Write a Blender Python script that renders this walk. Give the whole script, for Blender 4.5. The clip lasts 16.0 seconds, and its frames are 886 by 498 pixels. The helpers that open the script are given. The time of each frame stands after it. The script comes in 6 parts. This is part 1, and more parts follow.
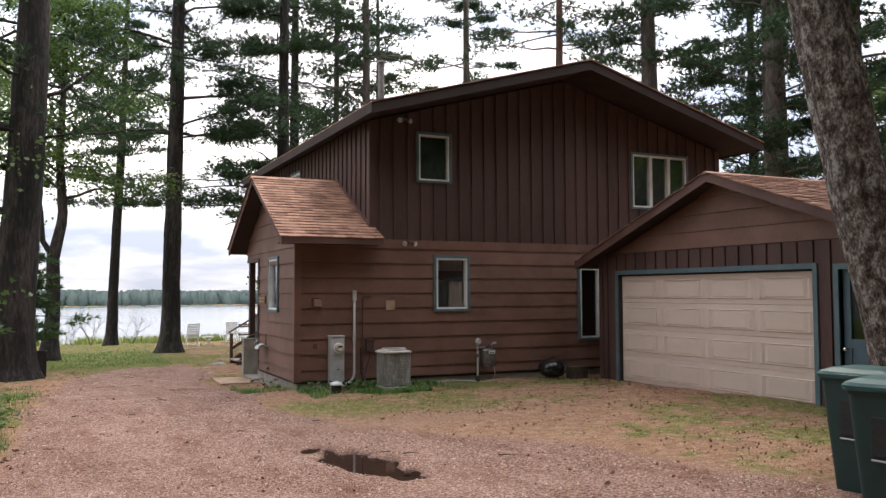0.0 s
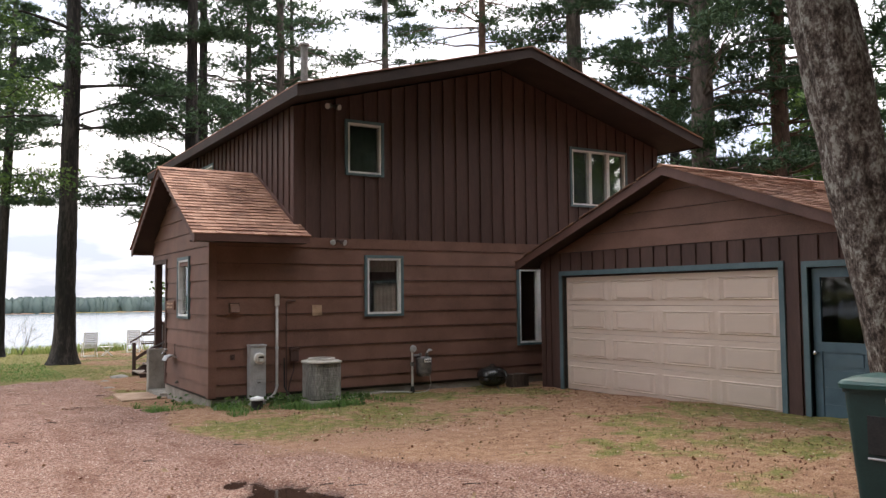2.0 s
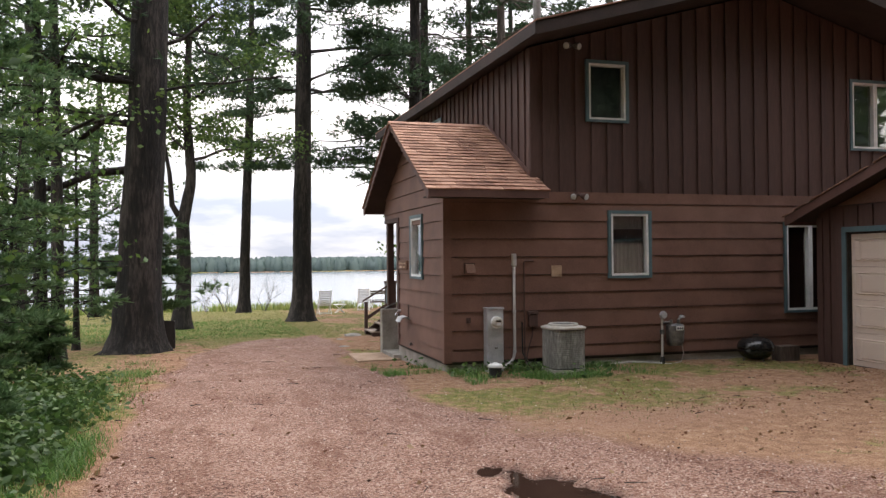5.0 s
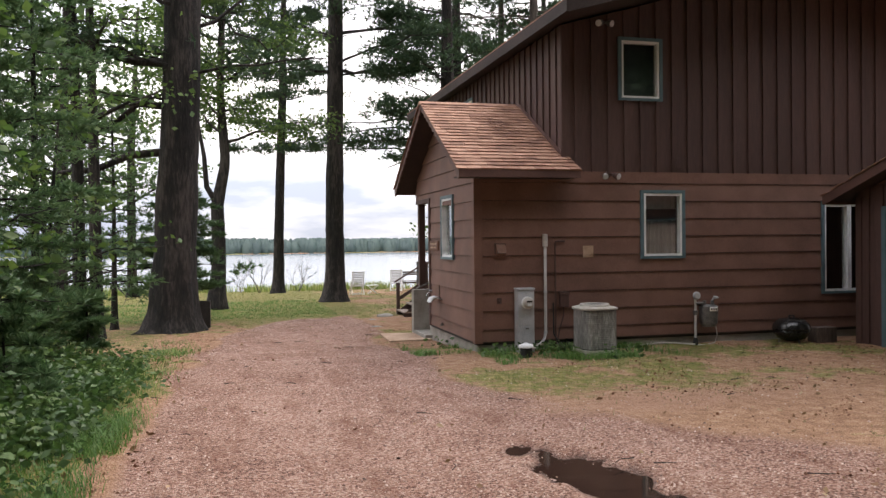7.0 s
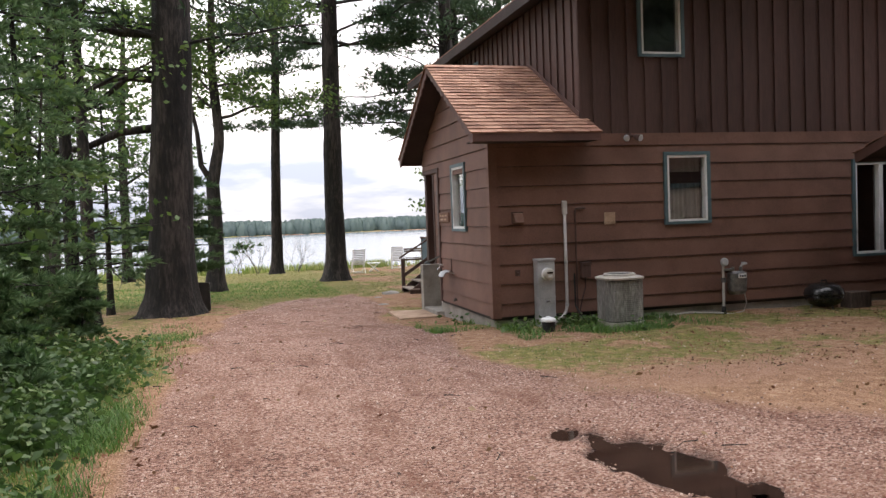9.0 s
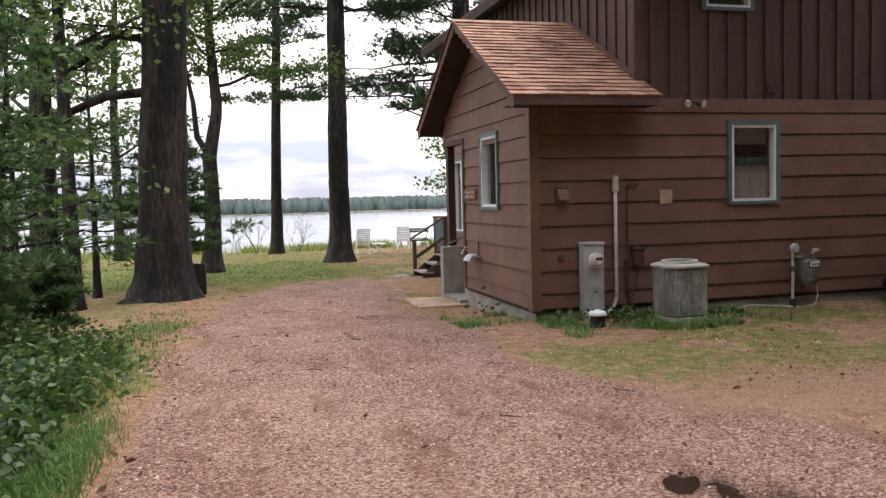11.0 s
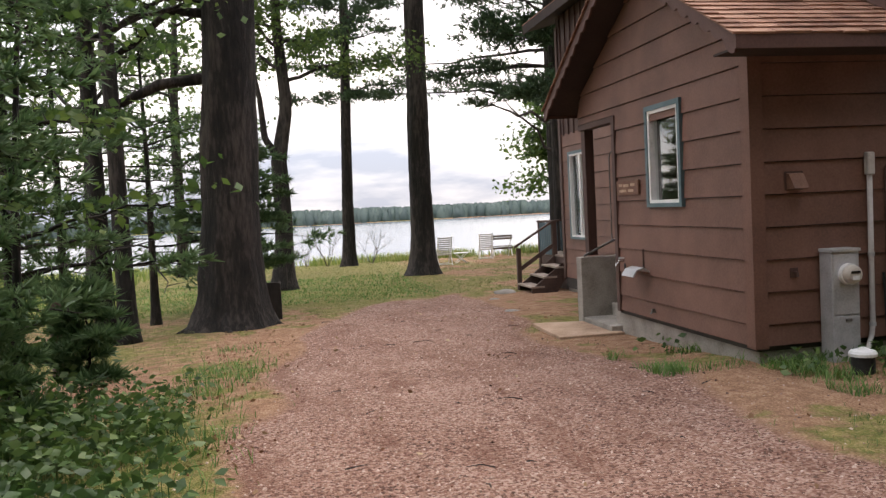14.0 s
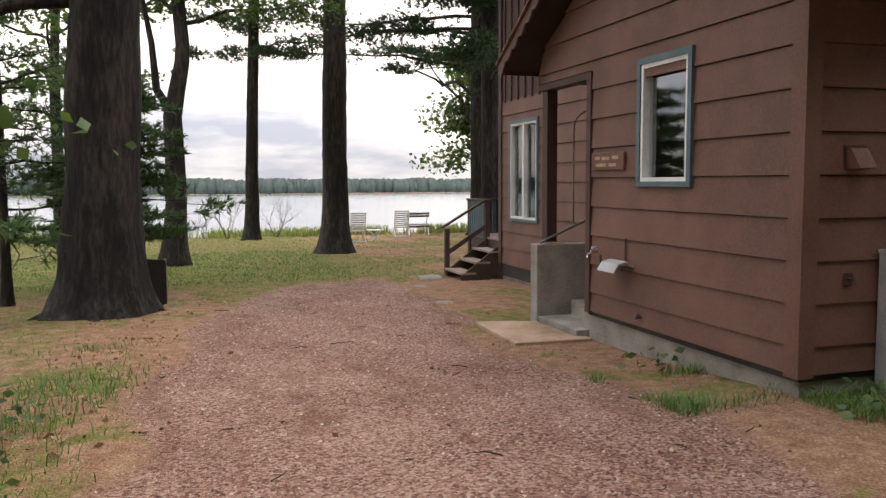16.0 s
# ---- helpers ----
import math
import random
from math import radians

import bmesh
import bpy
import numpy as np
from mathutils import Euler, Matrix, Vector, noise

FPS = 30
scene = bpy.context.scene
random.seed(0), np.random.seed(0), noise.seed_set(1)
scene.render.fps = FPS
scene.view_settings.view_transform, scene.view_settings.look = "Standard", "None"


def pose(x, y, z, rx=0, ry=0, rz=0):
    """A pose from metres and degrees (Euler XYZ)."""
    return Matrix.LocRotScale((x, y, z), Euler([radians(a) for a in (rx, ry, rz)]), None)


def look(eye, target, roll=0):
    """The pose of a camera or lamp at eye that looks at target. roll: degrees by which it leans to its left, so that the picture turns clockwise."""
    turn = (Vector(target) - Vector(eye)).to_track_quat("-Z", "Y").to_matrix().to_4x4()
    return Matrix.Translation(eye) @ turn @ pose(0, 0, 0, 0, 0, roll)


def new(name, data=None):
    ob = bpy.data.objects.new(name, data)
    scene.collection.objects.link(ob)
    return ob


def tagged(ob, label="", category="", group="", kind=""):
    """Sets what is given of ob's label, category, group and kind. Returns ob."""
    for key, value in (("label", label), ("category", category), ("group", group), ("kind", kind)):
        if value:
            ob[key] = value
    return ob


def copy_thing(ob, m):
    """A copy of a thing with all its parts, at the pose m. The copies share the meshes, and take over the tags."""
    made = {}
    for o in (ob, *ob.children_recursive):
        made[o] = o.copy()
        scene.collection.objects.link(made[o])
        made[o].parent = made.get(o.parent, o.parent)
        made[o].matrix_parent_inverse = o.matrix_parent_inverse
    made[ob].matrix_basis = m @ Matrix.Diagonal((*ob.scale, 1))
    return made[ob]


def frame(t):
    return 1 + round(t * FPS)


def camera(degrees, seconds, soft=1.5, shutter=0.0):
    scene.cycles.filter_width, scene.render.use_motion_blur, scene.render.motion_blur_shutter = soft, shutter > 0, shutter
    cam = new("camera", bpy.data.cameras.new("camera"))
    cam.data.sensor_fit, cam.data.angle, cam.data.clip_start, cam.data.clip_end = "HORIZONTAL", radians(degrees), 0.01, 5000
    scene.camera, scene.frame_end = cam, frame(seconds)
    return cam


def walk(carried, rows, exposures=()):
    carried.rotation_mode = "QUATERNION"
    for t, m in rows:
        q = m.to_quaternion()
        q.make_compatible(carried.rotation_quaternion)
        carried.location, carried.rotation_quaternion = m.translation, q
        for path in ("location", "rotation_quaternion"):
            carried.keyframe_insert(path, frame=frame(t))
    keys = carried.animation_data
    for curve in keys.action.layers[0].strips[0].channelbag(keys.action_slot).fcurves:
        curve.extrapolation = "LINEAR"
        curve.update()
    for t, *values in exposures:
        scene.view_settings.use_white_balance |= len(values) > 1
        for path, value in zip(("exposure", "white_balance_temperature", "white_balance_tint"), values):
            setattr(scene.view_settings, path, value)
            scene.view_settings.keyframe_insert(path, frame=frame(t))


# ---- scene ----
cam = camera(57.4, 16.0, soft=1.4)
PATH = [
    (0, (-4.116, -15.103, 1.856), (-3.255, -13.301, 1.962), -0.2),
    (0.5, (-4.048, -14.767, 1.842), (-3.187, -12.965, 1.953), -0.5),
    (1, (-3.957, -14.436, 1.865), (-3.072, -12.647, 1.99), 0.2),
    (1.5, (-3.945, -14.028, 1.846), (-2.946, -12.299, 1.958), -0.4),
    (2, (-3.888, -13.684, 1.827), (-2.833, -11.989, 1.943), -0.6),
    (2.5, (-3.808, -13.328, 1.83), (-2.745, -11.639, 1.964), 0.8),
    (3, (-3.82, -12.956, 1.811), (-2.745, -11.273, 1.928), 0.2),
    (3.5, (-3.847, -12.687, 1.808), (-2.901, -10.926, 1.89), -0.8),
    (4, (-3.757, -12.465, 1.835), (-3.021, -10.607, 1.919), -0.6),
    (4.5, (-3.758, -12.372, 1.824), (-3.119, -10.478, 1.888), -0.5),
    (5, (-3.769, -12.319, 1.824), (-3.189, -10.405, 1.847), -0.5),
    (5.2, (-3.773, -12.319, 1.846), (-3.211, -10.4, 1.852), -0.4),
    (7.5, (-3.727, -12.328, 1.802), (-3.236, -10.39, 1.763), -0.7),
    (8, (-3.752, -12.208, 1.8), (-3.272, -10.268, 1.732), -0.8),
    (8.5, (-3.818, -11.91, 1.769), (-3.322, -9.974, 1.688), -1.5),
    (8.7, (-3.825, -11.765, 1.718), (-3.316, -9.832, 1.64), -2.1),
    (10.8, (-3.816, -10.016, 1.689), (-3.293, -8.089, 1.572), -1.7),
    (11, (-3.84, -9.832, 1.662), (-3.325, -7.904, 1.535), -1.5),
    (11.5, (-3.87, -9.376, 1.649), (-3.356, -7.449, 1.492), -1.9),
    (12, (-3.852, -8.85, 1.642), (-3.351, -6.919, 1.499), -1.2),
    (12.5, (-3.925, -8.315, 1.616), (-3.456, -6.376, 1.48), -0.9),
    (13, (-4.001, -7.788, 1.599), (-3.624, -5.828, 1.463), -1.6),
    (13.5, (-4.097, -7.156, 1.586), (-3.775, -5.186, 1.463), -1.4),
    (14, (-4.133, -6.634, 1.58), (-3.757, -4.672, 1.477), -2.9),
    (14.5, (-4.138, -6.051, 1.56), (-3.736, -4.094, 1.465), -2.3),
    (15, (-4.173, -5.518, 1.527), (-3.682, -3.584, 1.391), -2.2),
    (15.5, (-4.056, -5.015, 1.505), (-3.466, -3.111, 1.339), -1.8),
    (16, (-3.974, -4.487, 1.516), (-3.374, -2.586, 1.349), -0.3),
]
walk(cam, [(t, look(eye, target, roll)) for t, eye, target, roll in PATH],
     [(0, 1.0, 7000, 13), (3, 1.14, 7100, 13), (5, 1.03, 7100, 13), (8.5, 1.06, 7100, 14), (12, 1.04, 7100, 15), (16, 0.80, 7500, 15)])

# ---- world, sun, exposure ----
SUN_EL, SUN_AZ = radians(48), radians(35)
world = bpy.data.worlds.new("sky")
scene.world = world
world.use_nodes = True
wn, wl = world.node_tree.nodes, world.node_tree.links
wn.clear()
w_out = wn.new("ShaderNodeOutputWorld")
w_sky = wn.new("ShaderNodeTexSky")
w_sky.sky_type = "NISHITA"
w_sky.sun_disc = False
w_sky.sun_elevation, w_sky.sun_rotation = SUN_EL, SUN_AZ
w_co = wn.new("ShaderNodeTexCoord")
w_map = wn.new("ShaderNodeMapping")
w_map.inputs["Scale"].default_value = (1.0, 1.0, 4.5)
w_noise = wn.new("ShaderNodeTexNoise")
w_noise.inputs["Scale"].default_value = 2.3
w_noise.inputs["Detail"].default_value = 6
w_noise.inputs["Roughness"].default_value = 0.55
w_ramp = wn.new("ShaderNodeValToRGB")
w_ramp.color_ramp.elements[0].position, w_ramp.color_ramp.elements[0].color = 0.41, (0.36, 0.42, 0.55, 1)
w_ramp.color_ramp.elements[1].position, w_ramp.color_ramp.elements[1].color = 0.60, (1.0, 1.0, 1.02, 1)
w_bg1, w_bg2 = wn.new("ShaderNodeBackground"), wn.new("ShaderNodeBackground")
w_bg1.inputs["Strength"].default_value = 0.05
w_bg2.inputs["Strength"].default_value = 1.5
w_add = wn.new("ShaderNodeMixShader")
w_add.inputs[0].default_value = 0.85
wl.new(w_co.outputs["Generated"], w_map.inputs["Vector"])
wl.new(w_map.outputs["Vector"], w_noise.inputs["Vector"])
wl.new(w_noise.outputs["Fac"], w_ramp.inputs["Fac"])
wl.new(w_sky.outputs["Color"], w_bg1.inputs["Color"])
w_sep = wn.new("ShaderNodeSeparateXYZ")
w_up = wn.new("ShaderNodeMapRange")
w_up.inputs["From Min"].default_value, w_up.inputs["From Max"].default_value = 0.0, 1.0
w_up.inputs["To Min"].default_value, w_up.inputs["To Max"].default_value = 0.60, 2.1
w_mul = wn.new("ShaderNodeMix")
w_mul.data_type, w_mul.blend_type = "RGBA", "MULTIPLY"
w_mul.inputs[0].default_value = 1.0
wl.new(w_co.outputs["Generated"], w_sep.inputs[0])
wl.new(w_sep.outputs["Z"], w_up.inputs["Value"])
wl.new(w_ramp.outputs["Color"], w_mul.inputs[6])
wl.new(w_up.outputs[0], w_mul.inputs[7])
wl.new(w_mul.outputs[2], w_bg2.inputs["Color"])
wl.new(w_bg1.outputs[0], w_add.inputs[1])
wl.new(w_bg2.outputs[0], w_add.inputs[2])
wl.new(w_add.outputs[0], w_out.inputs["Surface"])

sun_data = bpy.data.lights.new("sun", "SUN")
sun_data.energy, sun_data.angle, sun_data.color = 1.0, radians(25), (1.0, 0.95, 0.88)
sun = new("sun", sun_data)
sun.matrix_world = look((math.sin(SUN_AZ) * 60, math.cos(SUN_AZ) * 60, math.tan(SUN_EL) * 60), (0, 0, 0))


# ---- materials ----
def material(name, colors, rough=0.8, scale=6.0, fine=60.0, bump=0.25, metal=0.0, stretch=(1, 1, 1), spread=0.12,
             per_object=0.0, per_island=0.0, dist=0.01, detail=6, spec=0.5):
    """Noise-mixed colours at two scales with relief; colours run from dark to light."""
    m = bpy.data.materials.new(name)
    m.use_nodes = True
    n, l = m.node_tree.nodes, m.node_tree.links
    b = n["Principled BSDF"]
    co = n.new("ShaderNodeTexCoord")
    geo = n.new("ShaderNodeNewGeometry")
    mp = n.new("ShaderNodeMapping")
    mp.inputs["Scale"].default_value = stretch
    l.new(geo.outputs["Position"], mp.inputs["Vector"])
    n1, n2 = n.new("ShaderNodeTexNoise"), n.new("ShaderNodeTexNoise")
    for node, s in ((n1, scale), (n2, fine)):
        node.inputs["Scale"].default_value = s
        node.inputs["Detail"].default_value = detail
        node.inputs["Roughness"].default_value = 0.6
        l.new(mp.outputs["Vector"], node.inputs["Vector"])
    mix = n.new("ShaderNodeMix")
    mix.data_type = "FLOAT"
    mix.inputs[0].default_value = 0.42
    l.new(n1.outputs["Fac"], mix.inputs[2])
    l.new(n2.outputs["Fac"], mix.inputs[3])
    fac = mix.outputs[0]
    if per_object or per_island:
        add = n.new("ShaderNodeMath")
        add.operation = "MULTIPLY_ADD"
        if per_object:
            info = n.new("ShaderNodeObjectInfo")
            l.new(info.outputs["Random"], add.inputs[0])
        else:
            l.new(geo.outputs["Random Per Island"], add.inputs[0])
        k = per_object or per_island
        add.inputs[1].default_value = k
        sub = n.new("ShaderNodeMath")
        sub.operation = "SUBTRACT"
        l.new(fac, sub.inputs[0])
        sub.inputs[1].default_value = k / 2
        l.new(sub.outputs[0], add.inputs[2])
        fac = add.outputs[0]
    ramp = n.new("ShaderNodeValToRGB")
    e = ramp.color_ramp.elements
    lo, hi = 0.5 - spread, 0.5 + spread
    e[0].position, e[1].position = lo, hi
    e[0].color, e[1].color = (*colors[0], 1), (*colors[-1], 1)
    for i, c in enumerate(colors[1:-1]):
        x = e.new(lo + (hi - lo) * (i + 1) / (len(colors) - 1))
        x.color = (*c, 1)
    l.new(fac, ramp.inputs["Fac"])
    l.new(ramp.outputs["Color"], b.inputs["Base Color"])
    b.inputs["Roughness"].default_value = rough
    b.inputs["Metallic"].default_value = metal
    b.inputs["Specular IOR Level"].default_value = spec
    if bump:
        bp = n.new("ShaderNodeBump")
        bp.inputs["Strength"].default_value = bump
        bp.inputs["Distance"].default_value = dist
        l.new(n2.outputs["Fac"], bp.inputs["Height"])
        l.new(bp.outputs["Normal"], b.inputs["Normal"])
    return m


def leaf_material(name, colors, glow=0.35):
    """Leaves: diffuse with light passing through, colour varied leaf by leaf."""
    m = bpy.data.materials.new(name)
    m.use_nodes = True
    n, l = m.node_tree.nodes, m.node_tree.links
    n.clear()
    out = n.new("ShaderNodeOutputMaterial")
    geo = n.new("ShaderNodeNewGeometry")
    noi = n.new("ShaderNodeTexNoise")
    noi.inputs["Scale"].default_value = 0.9
    noi.inputs["Detail"].default_value = 3
    l.new(geo.outputs["Position"], noi.inputs["Vector"])
    mix = n.new("ShaderNodeMix")
    mix.data_type = "FLOAT"
    mix.inputs[0].default_value = 0.45
    l.new(noi.outputs["Fac"], mix.inputs[2])
    l.new(geo.outputs["Random Per Island"], mix.inputs[3])
    ramp = n.new("ShaderNodeValToRGB")
    e = ramp.color_ramp.elements
    e[0].position, e[1].position = 0.25, 0.75
    e[0].color, e[1].color = (*colors[0], 1), (*colors[-1], 1)
    for i, c in enumerate(colors[1:-1]):
        e.new(0.25 + 0.5 * (i + 1) / (len(colors) - 1)).color = (*c, 1)
    l.new(mix.outputs[0], ramp.inputs["Fac"])
    d, t, g = n.new("ShaderNodeBsdfDiffuse"), n.new("ShaderNodeBsdfTranslucent"), n.new("ShaderNodeBsdfGlossy")
    g.inputs["Roughness"].default_value = 0.55
    g.inputs["Color"].default_value = (0.5, 0.5, 0.5, 1)
    l.new(ramp.outputs["Color"], d.inputs["Color"])
    l.new(ramp.outputs["Color"], t.inputs["Color"])
    m1, m2 = n.new("ShaderNodeMixShader"), n.new("ShaderNodeMixShader")
    m1.inputs[0].default_value, m2.inputs[0].default_value = glow, 0.07
    l.new(d.outputs[0], m1.inputs[1])
    l.new(t.outputs[0], m1.inputs[2])
    l.new(m1.outputs[0], m2.inputs[1])
    l.new(g.outputs[0], m2.inputs[2])
    l.new(m2.outputs[0], out.inputs["Surface"])
    return m


def glass_material(name, tint=(0.9, 0.95, 0.93), ior=2.1):
    m = bpy.data.materials.new(name)
    m.use_nodes = True
    b = m.node_tree.nodes["Principled BSDF"]
    b.inputs["Base Color"].default_value = (*tint, 1)
    b.inputs["Roughness"].default_value = 0.02
    b.inputs["Transmission Weight"].default_value = 1.0
    b.inputs["IOR"].default_value = ior
    return m


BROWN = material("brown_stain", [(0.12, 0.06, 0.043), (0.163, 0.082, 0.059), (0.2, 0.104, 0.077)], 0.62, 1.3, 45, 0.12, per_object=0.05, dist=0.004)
# Same stain as the boards, darkened to carry the eaves' shade on the gable.
BROWN_V_SHADED = material("brown_panel_shaded", [(0.052, 0.026, 0.021), (0.071, 0.036, 0.029), (0.09, 0.048, 0.039)], 0.65, 1.3, 40, 0.2, stretch=(1, 1, 0.12), per_object=0.05, dist=0.004)
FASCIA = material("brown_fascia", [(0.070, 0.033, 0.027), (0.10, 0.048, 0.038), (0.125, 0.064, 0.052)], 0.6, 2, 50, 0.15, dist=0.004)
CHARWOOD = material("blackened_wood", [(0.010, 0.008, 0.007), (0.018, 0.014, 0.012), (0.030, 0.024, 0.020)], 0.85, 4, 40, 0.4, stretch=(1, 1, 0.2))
# Dark eave brown, darkened further to deepen the shade under the roofs.
DARKWOOD = material("shaded_eave_wood", [(0.02, 0.012, 0.01), (0.03, 0.018, 0.015), (0.042, 0.025, 0.021)], 0.8, 2, 40, 0.2)
TEAL = material("teal_paint", [(0.062, 0.112, 0.128), (0.080, 0.140, 0.158), (0.105, 0.165, 0.182)], 0.5, 3, 60, 0.1, dist=0.003)
TEAL_DOOR = material("blue_door_paint", [(0.050, 0.098, 0.125), (0.064, 0.120, 0.150), (0.080, 0.138, 0.168)], 0.45, 3, 60, 0.08, dist=0.003)
WHITE = material("white_vinyl", [(0.60, 0.61, 0.60), (0.74, 0.75, 0.74), (0.8, 0.8, 0.79)], 0.4, 3, 40, 0.05, dist=0.002)
GDOOR = material("almond_door", [(0.6, 0.485, 0.41), (0.63, 0.515, 0.435), (0.66, 0.54, 0.46)], 0.5, 1.2, 50, 0.06, stretch=(1, 1, 3), dist=0.003)
SHINGLE = material("asphalt_shingle", [(0.15, 0.075, 0.050), (0.285, 0.148, 0.098), (0.42, 0.245, 0.17)], 0.95, 3.5, 130, 0.6, per_object=0.20, spread=0.16, dist=0.006)
SHINGLE_J = material("asphalt_shingle_rows", [(0.15, 0.075, 0.050), (0.285, 0.148, 0.098), (0.42, 0.245, 0.17)], 0.95, 3.5, 130, 0.6, per_island=0.20, spread=0.16, dist=0.006)
CONCRETE = material("concrete", [(0.19, 0.175, 0.155), (0.29, 0.27, 0.24), (0.38, 0.355, 0.32)], 0.9, 3, 60, 0.5, dist=0.006)
METAL_G = material("grey_metal", [(0.36, 0.37, 0.38), (0.45, 0.46, 0.475), (0.52, 0.53, 0.54)], 0.5, 4, 50, 0.08, metal=0.25, dist=0.002)
METAL_D = material("dull_steel", [(0.09, 0.09, 0.09), (0.17, 0.165, 0.16), (0.25, 0.24, 0.23)], 0.5, 8, 70, 0.2, metal=0.5, dist=0.003)
AC_METAL = material("weathered_coil", [(0.085, 0.08, 0.074), (0.26, 0.25, 0.235), (0.56, 0.54, 0.51)], 0.55, 5, 50, 0.3, metal=0.35, stretch=(1, 1, 0.25), spread=0.16, dist=0.004)
AC_TOP = material("almond_sheet_metal", [(0.36, 0.33, 0.29), (0.47, 0.44, 0.39), (0.54, 0.51, 0.46)], 0.5, 6, 50, 0.1, dist=0.003)
BLACK = material("black_enamel", [(0.008, 0.008, 0.008), (0.014, 0.014, 0.014), (0.022, 0.022, 0.022)], 0.22, 5, 40, 0.05, dist=0.002)
RUBBER = material("black_rubber", [(0.012, 0.012, 0.012), (0.02, 0.02, 0.02), (0.032, 0.03, 0.028)], 0.8, 8, 60, 0.2, dist=0.003)
BIN = material("green_plastic", [(0.003, 0.026, 0.024), (0.005, 0.034, 0.031), (0.008, 0.044, 0.04)], 0.55, 4, 90, 0.12, dist=0.002)
BIN_LID = material("green_lid_plastic", [(0.006, 0.055, 0.050), (0.010, 0.072, 0.064), (0.016, 0.09, 0.08)], 0.5, 4, 90, 0.12, dist=0.002)
# Dark bark, lowered below its natural tone to carry the trunks' backlit shade.
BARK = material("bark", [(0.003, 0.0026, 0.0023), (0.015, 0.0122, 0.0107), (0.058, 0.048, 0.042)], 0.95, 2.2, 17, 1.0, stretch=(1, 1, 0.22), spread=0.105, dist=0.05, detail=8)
BARK_GREY = material("lichen_bark", [(0.035, 0.026, 0.021), (0.115, 0.092, 0.078), (0.20, 0.172, 0.152), (0.42, 0.42, 0.38)], 0.95, 11, 42, 1.0, stretch=(1, 1, 0.62), spread=0.085, dist=0.05, detail=8)
BARK_RED = material("red_pine_bark", [(0.03, 0.017, 0.012), (0.085, 0.048, 0.034), (0.15, 0.092, 0.07)], 0.95, 3, 14, 0.9, stretch=(1, 1, 0.3), spread=0.14, dist=0.04, detail=8)
BARK_PALE = material("grey_pine_bark", [(0.03, 0.025, 0.021), (0.08, 0.066, 0.057), (0.14, 0.12, 0.105)], 0.95, 3, 14, 0.9, stretch=(1, 1, 0.3), spread=0.14, dist=0.04, detail=8)
OLDWOOD = material("weathered_wood", [(0.05, 0.035, 0.028), (0.085, 0.062, 0.05), (0.15, 0.115, 0.095)], 0.85, 3, 40, 0.5, stretch=(1, 1, 0.15))
STAIRWOOD = material("stained_stair_wood", [(0.045, 0.026, 0.020), (0.07, 0.04, 0.032), (0.10, 0.062, 0.05)], 0.75, 3, 40, 0.3)
TREADWOOD = material("bare_tread_wood", [(0.19, 0.15, 0.12), (0.29, 0.235, 0.195), (0.36, 0.30, 0.25)], 0.8, 5, 50, 0.3)
SIGNWOOD = material("sign_wood", [(0.11, 0.055, 0.035), (0.16, 0.08, 0.052), (0.2, 0.105, 0.07)], 0.7, 6, 60, 0.3)
PATCH = material("bare_plywood", [(0.30, 0.20, 0.13), (0.42, 0.29, 0.20), (0.5, 0.36, 0.26)], 0.8, 8, 60, 0.2)
PVC = material("grey_pvc", [(0.42, 0.40, 0.39), (0.5, 0.48, 0.46), (0.55, 0.53, 0.51)], 0.5, 5, 50, 0.05, dist=0.002)
WEBBING = material("weathered_white_slat", [(0.36, 0.34, 0.33), (0.46, 0.44, 0.43), (0.56, 0.54, 0.53)], 0.7, 8, 60, 0.2, dist=0.002)
CURTAIN = material("grey_curtain", [(0.22, 0.22, 0.21), (0.34, 0.34, 0.32), (0.42, 0.42, 0.40)], 0.9, 4, 60, 0.3, stretch=(6, 1, 0.3))
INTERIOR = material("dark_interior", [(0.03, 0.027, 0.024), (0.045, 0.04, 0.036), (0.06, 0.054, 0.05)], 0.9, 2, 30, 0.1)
CHROME = material("polished_metal", [(0.5, 0.5, 0.5), (0.6, 0.6, 0.6), (0.68, 0.68, 0.68)], 0.2, 6, 60, 0.05, metal=0.9, dist=0.001)
GLASS = glass_material("window_glass")
DOOR_GLASS = glass_material("tinted_door_glass", (0.55, 0.62, 0.62), 1.33)
# Opaque grey added behind upper panes to imitate dim interior light and reflections.
PANE_GREY = material("insect_screen", [(0.05, 0.056, 0.056), (0.07, 0.078, 0.077), (0.09, 0.098, 0.096)], 0.9, 3, 300, 0.1, dist=0.002)
LEAF = leaf_material("broad_leaves", [(0.040, 0.085, 0.020), (0.075, 0.145, 0.032), (0.14, 0.215, 0.05)], 0.45)
LEAF_UNDER = leaf_material("undergrowth_leaves", [(0.034, 0.08, 0.02), (0.066, 0.138, 0.036), (0.14, 0.22, 0.06)], 0.4)
NEEDLE = leaf_material("pine_needles", [(0.018, 0.048, 0.020), (0.032, 0.072, 0.030), (0.058, 0.105, 0.042)], 0.25)
FIRNEEDLE = leaf_material("fir_needles", [(0.045, 0.1, 0.038), (0.08, 0.155, 0.06), (0.135, 0.22, 0.09)], 0.35)
LUSH = leaf_material("lush_grass", [(0.055, 0.14, 0.022), (0.095, 0.215, 0.038), (0.17, 0.29, 0.06)], 0.35)
GRASS = leaf_material("grass_blades", [(0.07, 0.12, 0.024), (0.12, 0.17, 0.035), (0.25, 0.235, 0.075)], 0.3)
